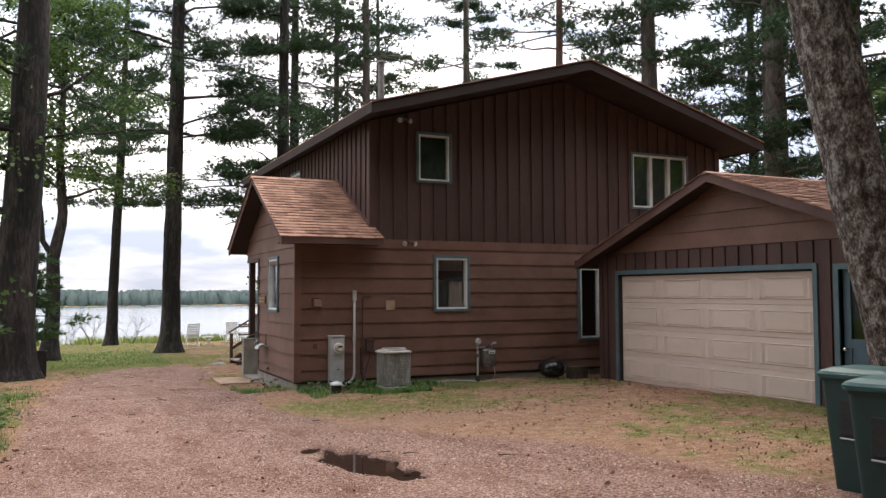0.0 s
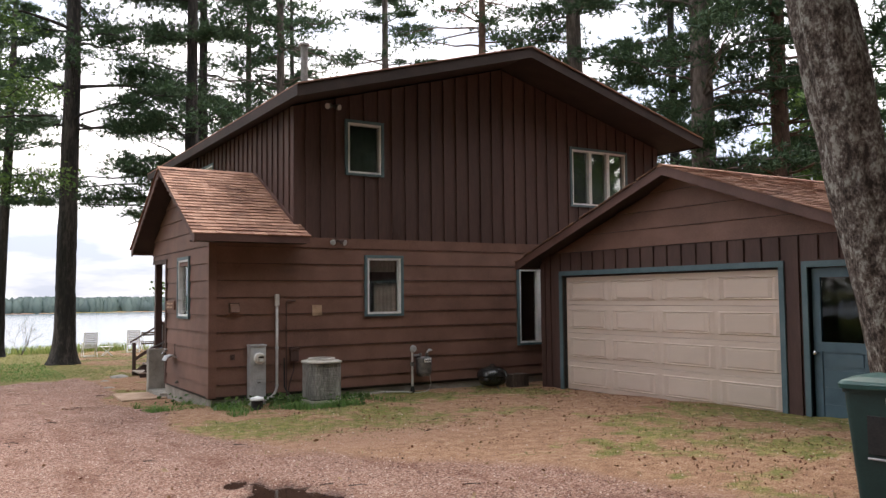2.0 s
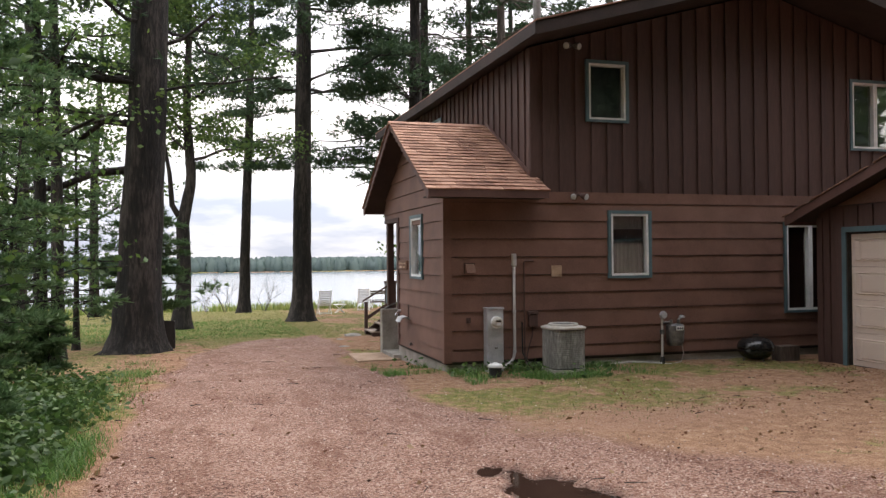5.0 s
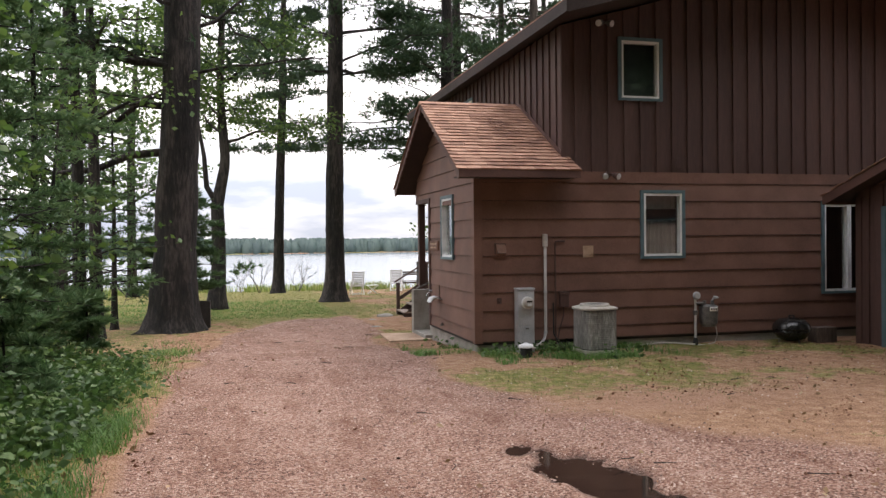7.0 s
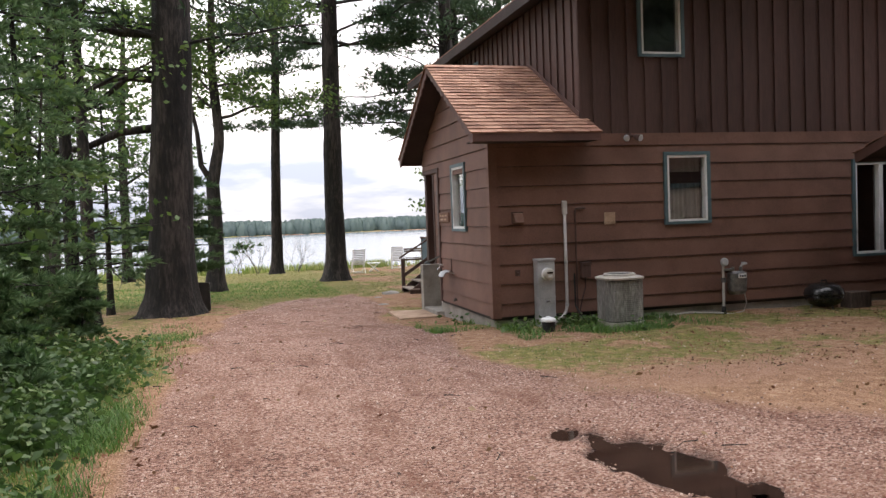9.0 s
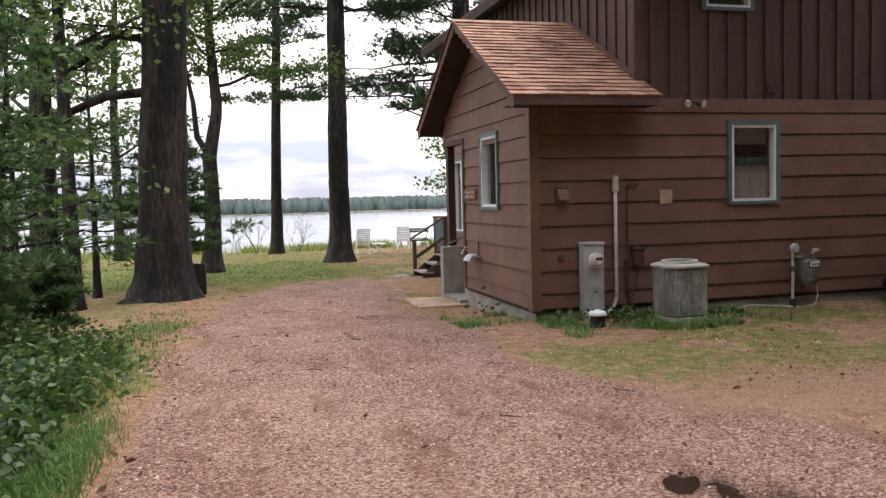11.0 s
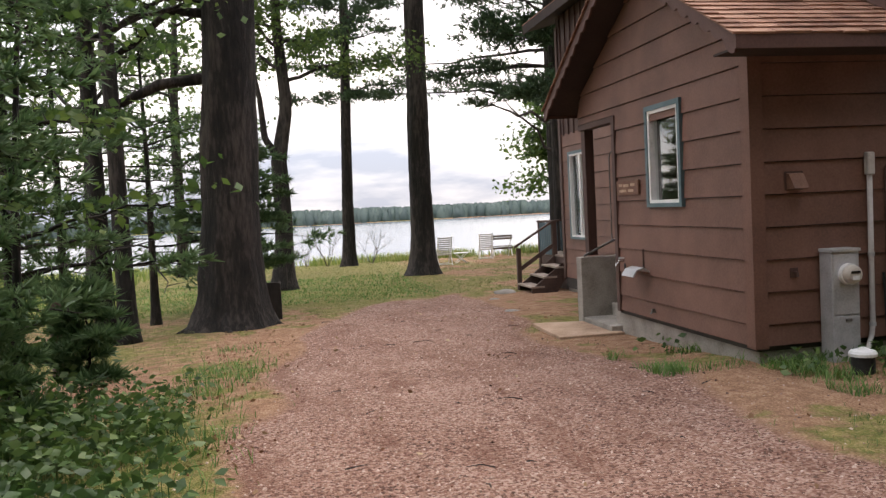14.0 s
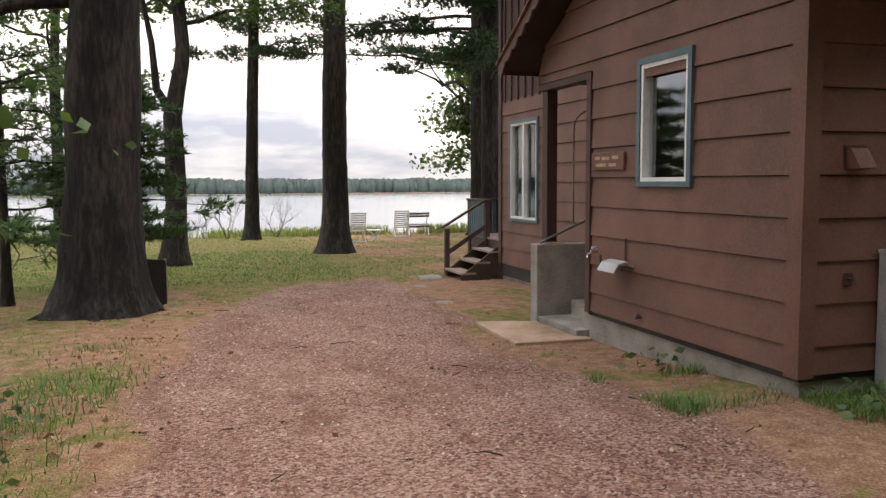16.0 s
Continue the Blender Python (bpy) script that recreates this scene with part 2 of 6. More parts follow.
REED = leaf_material("shore_weeds", [(0.12, 0.20, 0.045), (0.22, 0.29, 0.07), (0.38, 0.38, 0.14)], 0.4)
DEADLEAF = leaf_material("fallen_leaves", [(0.20, 0.10, 0.05), (0.36, 0.22, 0.12), (0.52, 0.40, 0.24)], 0.1)
DARKLITTER = leaf_material("dark_litter", [(0.035, 0.018, 0.011), (0.07, 0.035, 0.022), (0.12, 0.065, 0.04)], 0.05)
RUSTLITTER = leaf_material("rust_needles", [(0.13, 0.055, 0.028), (0.22, 0.095, 0.05), (0.33, 0.165, 0.095)], 0.05)
SLAB = material("tan_slab", [(0.26, 0.165, 0.11), (0.40, 0.275, 0.19), (0.50, 0.36, 0.26)], 0.9, 3, 60, 0.4, dist=0.005)
STONE = material("gravel_stone", [(0.11, 0.06, 0.045), (0.29, 0.185, 0.145), (0.6, 0.46, 0.385)], 0.9, 4, 80, 0.3, per_island=0.5, spread=0.22)
# Bluish grey-green puts the distance haze into the leaf colour.
FARTREES_HAZED = leaf_material("hazed_shore_trees", [(0.048, 0.078, 0.074), (0.062, 0.098, 0.09), (0.082, 0.12, 0.104)], 0.1)


# ---- building helpers ----
origin = {}


def thing(name, at, label="", category="", group="", kind=""):
    ob = new(name)
    ob.location = at
    origin[ob] = Vector(at)
    return tagged(ob, label, category, group, kind)


def part(name, bm, mat, parent=None, label="", smooth=False):
    """Links a bmesh, given in world coordinates, as one mesh under a thing or part."""
    me = bpy.data.meshes.new(name)
    if parent:
        bmesh.ops.translate(bm, verts=bm.verts, vec=-origin[parent])
    bmesh.ops.recalc_face_normals(bm, faces=bm.faces)
    bm.to_mesh(me)
    bm.free()
    me.materials.append(mat)
    if smooth:
        me.polygons.foreach_set("use_smooth", [True] * len(me.polygons))
    ob = new(name, me)
    if parent:
        ob.parent = parent
        origin[ob] = origin[parent]
    else:
        origin[ob] = Vector((0, 0, 0))
    return tagged(ob, label)


def fast_mesh(name, verts, faces, mat, parent=None, smooth=False):
    """A mesh from arrays: verts (n, 3), faces (m, 3 or 4)."""
    me = bpy.data.meshes.new(name)
    verts = np.asarray(verts, dtype=np.float32)
    faces = np.asarray(faces, dtype=np.int32)
    if parent:
        verts = verts - np.array(origin[parent], dtype=np.float32)
    k = faces.shape[1]
    me.vertices.add(len(verts))
    me.vertices.foreach_set("co", verts.ravel())
    me.loops.add(faces.size)
    me.loops.foreach_set("vertex_index", faces.ravel())
    me.polygons.add(len(faces))
    me.polygons.foreach_set("loop_start", np.arange(0, faces.size, k, dtype=np.int32))
    me.update(calc_edges=True)
    me.validate()
    me.materials.append(mat)
    if smooth:
        me.polygons.foreach_set("use_smooth", [True] * len(me.polygons))
    ob = new(name, me)
    if parent:
        ob.parent = parent
        origin[ob] = origin[parent]
    return ob


def bx(bm, x0, x1, y0, y1, z0, z1):
    v = [bm.verts.new(c) for c in ((x0, y0, z0), (x1, y0, z0), (x1, y1, z0), (x0, y1, z0), (x0, y0, z1), (x1, y0, z1), (x1, y1, z1), (x0, y1, z1))]
    for f in ((0, 3, 2, 1), (4, 5, 6, 7), (0, 1, 5, 4), (1, 2, 6, 5), (2, 3, 7, 6), (3, 0, 4, 7)):
        bm.faces.new([v[i] for i in f])
    return bm


def box(x0, x1, y0, y1, z0, z1, bevel=0.0):
    bm = bx(bmesh.new(), x0, x1, y0, y1, z0, z1)
    if bevel:
        bmesh.ops.bevel(bm, geom=bm.edges[:], offset=bevel, segments=2, affect="EDGES", profile=0.5)
    return bm


def prism(poly, vec, bm=None):
    """Extrudes a polygon of world points along vec."""
    bm = bm or bmesh.new()
    a = [bm.verts.new(p) for p in poly]
    b = [bm.verts.new(Vector(p) + Vector(vec)) for p in poly]
    bm.faces.new(a)
    bm.faces.new(b[::-1])
    for i in range(len(a)):
        j = (i + 1) % len(a)
        bm.faces.new((a[i], b[i], b[j], a[j]))
    return bm


def tube(points, radii, sides=10, bm=None, relief=0.0, grain=2.0):
    """A capped tube along points; relief roughens its skin."""
    bm = bm or bmesh.new()
    pts = [Vector(p) for p in points]
    if not hasattr(radii, "__len__"):
        radii = [radii] * len(pts)
    rings = []
    for i, p in enumerate(pts):
        d = (pts[min(i + 1, len(pts) - 1)] - pts[max(i - 1, 0)]).normalized()
        ref = Vector((1, 0, 0)) if abs(d.x) < 0.8 else Vector((0, 1, 0))
        u = d.cross(ref).normalized()
        v = d.cross(u)
        ring = []
        for k in range(sides):
            a = 2 * math.pi * k / sides
            r = radii[i]
            if relief:
                r *= 1 + relief * 0.6 * noise.noise((math.cos(a) * grain + pts[0].x, math.sin(a) * grain + pts[0].y, p.z * 0.55))
                if sides > 15:
                    r *= 1 + relief * 0.45 * (0.25 - abs(noise.noise((math.cos(a) * 7 + pts[0].x, math.sin(a) * 7, p.z * 1.6))))
            ring.append(bm.verts.new(p + (u * math.cos(a) + v * math.sin(a)) * r))
        rings.append(ring)
    for a, b in zip(rings, rings[1:]):
        for k in range(sides):
            bm.faces.new((a[k], a[(k + 1) % sides], b[(k + 1) % sides], b[k]))
    bm.faces.new(rings[0][::-1])
    bm.faces.new(rings[-1])
    return bm


def lathe(at, profile, sides=24, bm=None):
    """A turned shape about the vertical: profile of (radius, height)."""
    bm = bm or bmesh.new()
    rings = []
    for r, z in profile:
        rings.append([bm.verts.new((at[0] + r * math.cos(2 * math.pi * k / sides), at[1] + r * math.sin(2 * math.pi * k / sides), at[2] + z)) for k in range(sides)])
    for a, b in zip(rings, rings[1:]):
        for k in range(sides):
            bm.faces.new((a[k], a[(k + 1) % sides], b[(k + 1) % sides], b[k]))
    bm.faces.new(rings[0][::-1])
    bm.faces.new(rings[-1])
    return bm


def smoothstep(a, b, x):
    t = np.clip((x - a) / (b - a), 0, 1)
    return t * t * (3 - 2 * t)


def ground_z(x, y):
    """Height of the ground, for numbers or arrays."""
    x, y = np.asarray(x, float), np.asarray(y, float)
    base = np.interp(y, [-60, -14, -6, 0, 3, 6, 10, 18, 24, 28.5, 30, 33, 36, 396, 402, 450], [0.25, 0.10, 0.03, 0.0, -0.16, -0.2, -0.31, -0.40, -0.52, -0.62, -1.3, -3.9, -6.0, -6.0, -4.2, 1.0])
    rise = smoothstep(1.5, 6, x) * smoothstep(0.5, -7, y) * 0.10
    left = smoothstep(-5, -8, x) * smoothstep(20, 5, y) * -0.10
    return base + rise + left


# ---- ground and water ----
def grid(xs, ys, zf, flip=False):
    X, Y = np.meshgrid(xs, ys)
    Z = zf(X, Y)
    v = np.stack([X.ravel(), Y.ravel(), Z.ravel()], 1)
    nx, ny = len(xs), len(ys)
    i = (np.arange(ny - 1)[:, None] * nx + np.arange(nx - 1)[None, :]).ravel()
    return v, np.stack([i, i + 1, i + nx + 1, i + nx], 1)


def value_noise(x, y, scale, seed):
    """Smooth pseudo-random field in 0..1 from summed sines."""
    r = np.random.RandomState(seed)
    out = np.zeros_like(np.asarray(x, float))
    for k in range(9):
        a, p, f = r.uniform(0, 6.28), r.uniform(0, 6.28), scale * r.uniform(0.5, 2.2)
        out = out + np.sin((np.cos(a) * x + np.sin(a) * y) * f + p)
    return np.clip(0.5 + out / 9 * 0.9, 0, 1)


def drive_edges(y):
    """Left and right edge of the gravel at y."""
    left = np.interp(y, [-40, -12, -6, -2, 2, 5, 8, 9.6, 10.5], [-6.0, -5.0, -4.75, -4.5, -4.45, -4.05, -3.3, -2.6, -1.6])
    right = np.interp(y, [-40, -14, -9, -7, -4.5, -2, 0, 3, 6, 9, 10.5], [8.0, 5.0, 2.0, 1.4, -0.5, -1.0, -0.75, -0.9, -0.6, -0.4, -0.2])
    return left, right


def masks(x, y):
    """Gravel, grass and bare-litter share of the ground at (x, y)."""
    wob = (value_noise(x, y, 2.2, 3) - 0.5) * 0.9
    l, r = drive_edges(y)
    gravel = smoothstep(-0.15, 0.3, x - l + wob * 0.5) * smoothstep(-0.15 - 0.9 * smoothstep(-3, -6, y), 0.35 + 0.6 * smoothstep(-3, -6, y), r - x + wob * 0.6) * smoothstep(10.8, 9.6, y + wob)
    patchy = value_noise(x, y, 1.5, 11)
    patchy = patchy * 0.6 + value_noise(x, y, 5.5, 12) * 0.4
    grass = 0.68 * smoothstep(0.46, 0.66, patchy + smoothstep(9, 12, y) * 0.10 + smoothstep(-0.2, -1.3, y) * smoothstep(-3.0, -1.2, y) * 0.16)
    grass = np.maximum(grass, smoothstep(10.6, 12, y) * smoothstep(16.5, 14.0, y) * smoothstep(-0.2, -2.0, x) * 0.9)
    grass = np.maximum(grass, smoothstep(-7, -10, x) * 0.9)
    grass = np.maximum(grass, smoothstep(8.6, 10.2, y) * smoothstep(1.2, -0.6, x) * (0.62 + 0.3 * patchy))
    grass = np.maximum(grass, smoothstep(2.0, 4.5, y) * smoothstep(-4.6, -5.6, x) * (0.30 + 0.5 * patchy))
    grass = np.maximum(grass, smoothstep(0.0, 0.35, l - x) * smoothstep(2.5, -1.0, y) * (0.62 + 0.36 * patchy))
    sand = np.exp(-(((x - 1.0) / 2.6) ** 2 + ((y + 4.3) / 0.9) ** 2)) * 0.62
    grass = grass * (1 - gravel) * (1 - np.clip(sand, 0, 1))
    return gravel, grass, np.clip(sand, 0, 1)


def puddle_mask(x, y):
    wob = (value_noise(x, y, 5.0, 21) - 0.5) * 0.5 + (value_noise(x, y, 14.0, 22) - 0.5) * 0.45 + (value_noise(x, y, 31.0, 23) - 0.5) * 0.3
    d = np.sqrt(((x + 1.10 - (y + 6.8) * -0.20) / 0.36) ** 2 + ((y + 6.8) / 1.0) ** 2)
    return smoothstep(1.12, 0.72, d + wob)


def ground_material():
    m = bpy.data.materials.new("driveway_ground")
    m.use_nodes = True
    n, l = m.node_tree.nodes, m.node_tree.links
    b = n["Principled BSDF"]
    at = n.new("ShaderNodeAttribute")
    at.attribute_name = "cover"
    sep = n.new("ShaderNodeSeparateColor")
    l.new(at.outputs["Color"], sep.inputs[0])
    geo = n.new("ShaderNodeNewGeometry")

    def tex(scale, detail=6, rough=0.6):
        t = n.new("ShaderNodeTexNoise")
        t.inputs["Scale"].default_value, t.inputs["Detail"].default_value, t.inputs["Roughness"].default_value = scale, detail, rough
        l.new(geo.outputs["Position"], t.inputs["Vector"])
        return t.outputs["Fac"]

    def ramp(fac, stops):
        r = n.new("ShaderNodeValToRGB")
        e = r.color_ramp.elements
        e[0].position, e[0].color = stops[0][0], (*stops[0][1], 1)
        e[1].position, e[1].color = stops[-1][0], (*stops[-1][1], 1)
        for p, c in stops[1:-1]:
            e.new(p).color = (*c, 1)
        l.new(fac, r.inputs["Fac"])
        return r.outputs["Color"]

    def math_node(op, a, c, clamp=False):
        k = n.new("ShaderNodeMath")
        k.operation, k.use_clamp = op, clamp
        for i, v in enumerate((a, c)):
            if isinstance(v, (int, float)):
                k.inputs[i].default_value = v
            else:
                l.new(v, k.inputs[i])
        return k.outputs[0]

    def mixc(f, a, c):
        k = n.new("ShaderNodeMix")
        k.data_type = "RGBA"
        l.new(f, k.inputs[0])
        l.new(a, k.inputs[6])
        l.new(c, k.inputs[7])
        return k.outputs[2]

    def edge(mask, nz, amount=0.7):
        v = math_node("ADD", mask, math_node("MULTIPLY", math_node("SUBTRACT", nz, 0.5), amount))
        v = math_node("MULTIPLY", math_node("SUBTRACT", v, 0.3), 2.5, True)
        return v

    vor = n.new("ShaderNodeTexVoronoi")
    vor.inputs["Scale"].default_value = 60
    l.new(geo.outputs["Position"], vor.inputs["Vector"])
    vs = n.new("ShaderNodeSeparateColor")
    l.new(vor.outputs["Color"], vs.inputs[0])
    fine, mid, big = tex(55), tex(7), tex(0.8)
    peb = math_node("ADD", math_node("MULTIPLY", vs.outputs[0], 0.6), math_node("MULTIPLY", fine, 0.5))
    peb = math_node("ADD", peb, math_node("MULTIPLY", math_node("SUBTRACT", big, 0.5), 0.5))
    gravel = ramp(peb, [(0.20, (0.070, 0.034, 0.025)), (0.42, (0.235, 0.122, 0.089)), (0.60, (0.345, 0.196, 0.148)), (0.85, (0.49, 0.345, 0.28))])
    litter = ramp(math_node("ADD", math_node("MULTIPLY", fine, 0.6), math_node("MULTIPLY", mid, 0.4)),
                  [(0.30, (0.12, 0.060, 0.034)), (0.47, (0.30, 0.165, 0.098)), (0.66, (0.54, 0.36, 0.235))])
    green = ramp(math_node("ADD", math_node("MULTIPLY", fine, 0.5), math_node("MULTIPLY", mid, 0.5)),
                 [(0.32, (0.075, 0.088, 0.022)), (0.50, (0.185, 0.185, 0.052)), (0.66, (0.43, 0.315, 0.14))])
    sandy = ramp(fine, [(0.3, (0.24, 0.128, 0.082)), (0.5, (0.365, 0.212, 0.142)), (0.7, (0.46, 0.295, 0.21))])
    mp = n.new("ShaderNodeMapping")
    mp.inputs["Scale"].default_value = (1.5, 0.55, 1)
    l.new(geo.outputs["Position"], mp.inputs["Vector"])
    st = n.new("ShaderNodeTexNoise")
    st.inputs["Scale"].default_value, st.inputs["Detail"].default_value, st.inputs["Roughness"].default_value = 1.3, 8, 0.68
    l.new(mp.outputs["Vector"], st.inputs["Vector"])
    red = ramp(fine, [(0.3, (0.075, 0.030, 0.018)), (0.5, (0.165, 0.070, 0.042)), (0.7, (0.27, 0.135, 0.088))])
    streak = math_node("MULTIPLY", math_node("SUBTRACT", st.outputs["Fac"], 0.50), 5.0, True)
    gravel = mixc(math_node("MULTIPLY", streak, 0.85), gravel, red)
    col = mixc(edge(sep.outputs[1], tex(4.5, 8, 0.7), 1.9), litter, green)
    col = mixc(edge(sep.outputs[2], mid, 0.8), col, sandy)
    col = mixc(edge(sep.outputs[0], mid, 0.5), col, gravel)
    wet = at.outputs["Alpha"]
    dk = n.new("ShaderNodeMix")
    dk.data_type, dk.blend_type = "RGBA", "MULTIPLY"
    l.new(wet, dk.inputs[0])
    l.new(col, dk.inputs[6])
    dk.inputs[7].default_value = (0.22, 0.19, 0.18, 1)
    l.new(dk.outputs[2], b.inputs["Base Color"])
    l.new(math_node("SUBTRACT", 0.95, math_node("MULTIPLY", wet, 0.35)), b.inputs["Roughness"])
    b.inputs["Specular IOR Level"].default_value = 0.25
    bp = n.new("ShaderNodeBump")
    bp.inputs["Strength"].default_value, bp.inputs["Distance"].default_value = 1.0, 0.025
    l.new(math_node("ADD", math_node("MULTIPLY", vor.outputs["Distance"], -0.7), fine), bp.inputs["Height"])
    l.new(bp.outputs["Normal"], b.inputs["Normal"])
    return m


def far_steps(a, b, n):
    return list(np.sign(b) * (np.linspace(0, 1, n) ** 2.2 * (abs(b) - abs(a)) + abs(a)))


def build_ground():
    xs = np.array(sorted(set(far_steps(-11, -2500, 14) + far_steps(15, 2500, 14) + list(np.arange(-10.9, 15, 0.11)))))
    ys = np.array(sorted(set(far_steps(-17, -2500, 14) + list(np.arange(-16.9, 31, 0.11)) + [31, 31.5, 32, 33, 34, 36, 60, 120, 200, 300, 396, 399, 402, 420, 450, 700, 2500])))

    def z(x, y):
        near = smoothstep(40, 20, np.abs(x)) * smoothstep(60, 30, np.abs(y))
        lumps = ((value_noise(x, y, 3.0, 5) - 0.5) * 0.05 + (value_noise(x, y, 11.0, 6) - 0.5) * 0.025) * near
        dip = puddle_mask(x, y) * 0.065
        return ground_z(x, y) + lumps * smoothstep(-0.2, -0.6, y) + lumps * 0.6 * smoothstep(-0.6, -0.2, y) - dip

    v, f = grid(xs, ys, z)
    ob = fast_mesh("ground", v, f, ground_material(), smooth=True)
    g, gr, s = masks(v[:, 0], v[:, 1])
    wet = smoothstep(0.02, 0.6, puddle_mask(v[:, 0], v[:, 1]))
    attr = ob.data.color_attributes.new("cover", "FLOAT_COLOR", "POINT")
    attr.data.foreach_set("color", np.stack([g, gr, s, wet], 1).astype(np.float32).ravel())
    tagged(ob, "pinkish gravel drive fading into patchy grass and needle litter", "ground", kind="structure")
    return z


ground_at = build_ground()

lake_mat = material("lake_water", [(0.10, 0.13, 0.16), (0.14, 0.17, 0.2), (0.19, 0.22, 0.25)], 0.16, 0.05, 1.4, 0.35, stretch=(0.35, 1, 1), dist=0.10)
lake = part("lake", prism([(-1500, 28, -4.4), (1500, 28, -4.4), (1500, 401, -4.4), (-1500, 401, -4.4)], (0, 0, -0.3)), lake_mat)
tagged(lake, "pale grey lake surface with fine ripples", "water", kind="structure")

pud = fast_mesh("puddle", *grid(np.linspace(-2.0, 0.0, 70), np.linspace(-8.3, -5.3, 100), lambda x, y: np.full_like(x, float(ground_z(-1.1, -6.75)) - 0.026)),
                material("muddy_water", [(0.018, 0.010, 0.008), (0.028, 0.016, 0.012), (0.040, 0.024, 0.018)], 0.05, 4, 20, 0.02, dist=0.001), smooth=True)
bm_p = bmesh.new()
bm_p.from_mesh(pud.data)
gone = [v for v in bm_p.verts if puddle_mask(v.co.x, v.co.y) < 0.05]
bmesh.ops.delete(bm_p, geom=gone, context="VERTS")
bm_p.to_mesh(pud.data)
bm_p.free()
tagged(pud, "shallow muddy brown puddle lying in the gravel", "puddle")


def far_shore():
    """The wooded far shore: a low bank of many small crowns."""
    r = np.random.RandomState(8)
    V, F, k = [], [], 0
    xs = np.linspace(-420, 560, 1150)
    for x in xs:
        top = 7.0 + 3.0 * float(value_noise(x, 0.0, 0.02, 2)) + 1.0 * float(value_noise(x, 3.0, 0.16, 7))
        for _ in range(5):
            cx, cy, h, w = x + r.uniform(-2.5, 2.5), 404 + r.uniform(0, 9), top * r.uniform(0.7, 1.0), r.uniform(1.4, 3.2)
            n = 9
            a = np.linspace(0, 2 * math.pi, n, endpoint=False)
            rings = []
            for hh, ww in ((0, 0.8), (0.35, 1.0), (0.72, 0.72), (0.95, 0.25)):
                rr = w * ww * (1 + r.uniform(-0.25, 0.25, n))
                rings.append(np.stack([cx + rr * np.cos(a), cy + rr * np.sin(a), np.full(n, -4.5 + h * hh) + r.uniform(-0.25, 0.25, n)], 1))
            V.append(np.concatenate(rings))
            for q in range(3):
                for i in range(n):
                    j = (i + 1) % n
                    F.append((k + q * n + i, k + q * n + j, k + (q + 1) * n + j, k + (q + 1) * n + i))
            F.append((k + 3 * n, k + 3 * n + 2, k + 3 * n + 4, k + 3 * n + 6))
            k += 4 * n
    ob = fast_mesh("far_woods", np.concatenate(V), np.array(F), FARTREES_HAZED)
    tagged(ob, "low green woods along the far lake shore, haze tinted into the colour", "woods", kind="stuff")


far_shore()


# ---- walls ----
class Face:
    """A wall's face: u along it, d outward from it, z up."""

    def __init__(self, fixed, axis):
        self.fixed, self.axis = fixed, axis

    def __call__(self, u, d, z):
        return Vector((u, self.fixed - d, z)) if self.axis == "y" else Vector((self.fixed - d, u, z))


FRONT, PORCH, GARAGE, UPPER = Face(0.0, "y"), Face(0.0, "x"), Face(6.3, "x"), Face(1.5, "x")


def slab(face, u0, u1, z0, z1, d0, d1, top=None, bm=None):
    """A block on a wall's face; top gives (u0, u1) at z1 where the ends slope."""
    t0, t1 = top or (u0, u1)
    bm = bm or bmesh.new()
    pts = [face(u0, d0, z0), face(u1, d0, z0), face(t1, d0, z1), face(t0, d0, z1)]
    return prism(pts, face(0, d1, 0) - face(0, d0, 0), bm)


def spans(u0, u1, z0, z1, holes):
    """What is left of u0..u1 between z0 and z1 beside the holes."""
    out = [(u0, u1)]
    for a, b, c, d in holes:
        if d > z0 + 0.01 and c < z1 - 0.01:
            nxt = []
            for p, q in out:
                if a > p:
                    nxt.append((p, min(a, q)))
                if b < q:
                    nxt.append((max(b, p), q))
            out = [(p, q) for p, q in nxt if q - p > 0.005]
    return out


def wall_core(name, face, u0, u1, z0, z1, holes, label, gable=None, mat=INTERIOR):
    """The wall behind the boards, 0.14 m thick, open where the holes are; gable = (u, z) of a peak above z1."""
    bm = bmesh.new()
    levels = sorted({z0, z1, *[q for h in holes for q in h[2:] if z0 < q < z1]})
    for a, b in zip(levels, levels[1:]):
        for p, q in spans(u0, u1, a, b, holes):
            slab(face, p, q, a, b, -0.14, 0.0, bm=bm)
    if gable:
        prism([face(u0, -0.14, z1), face(u1, -0.14, z1), face(gable[0], -0.14, gable[1])], face(0, 0, 0) - face(0, -0.14, 0), bm)
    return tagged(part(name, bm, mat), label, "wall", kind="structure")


def one_board(wall, face, p, q, p1, q1, a, b, row, mat):
    """One lapped board, or the piece of it between heights a and b of its row."""
    z0, z1 = row
    thick = lambda z: 0.031 - 0.021 * (z - z0) / (z1 - z0)
    lo = a + 0.001 if a == z0 else a
    b = b - 0.007 if b == z1 else b
    bm = bmesh.new()
    vo = [bm.verts.new(v) for v in (face(p, thick(a), lo), face(q, thick(a), lo), face(q1, thick(b), b), face(p1, thick(b), b))]
    vi = [bm.verts.new(v) for v in (face(p, 0.001, lo), face(q, 0.001, lo), face(q1, 0.001, b), face(p1, 0.001, b))]
    bm.faces.new(vo)
    bm.faces.new(vi[::-1])
    for k in range(4):
        j = (k + 1) % 4
        bm.faces.new((vo[k], vi[k], vi[j], vo[j]))
    part("board", bm, mat, wall)


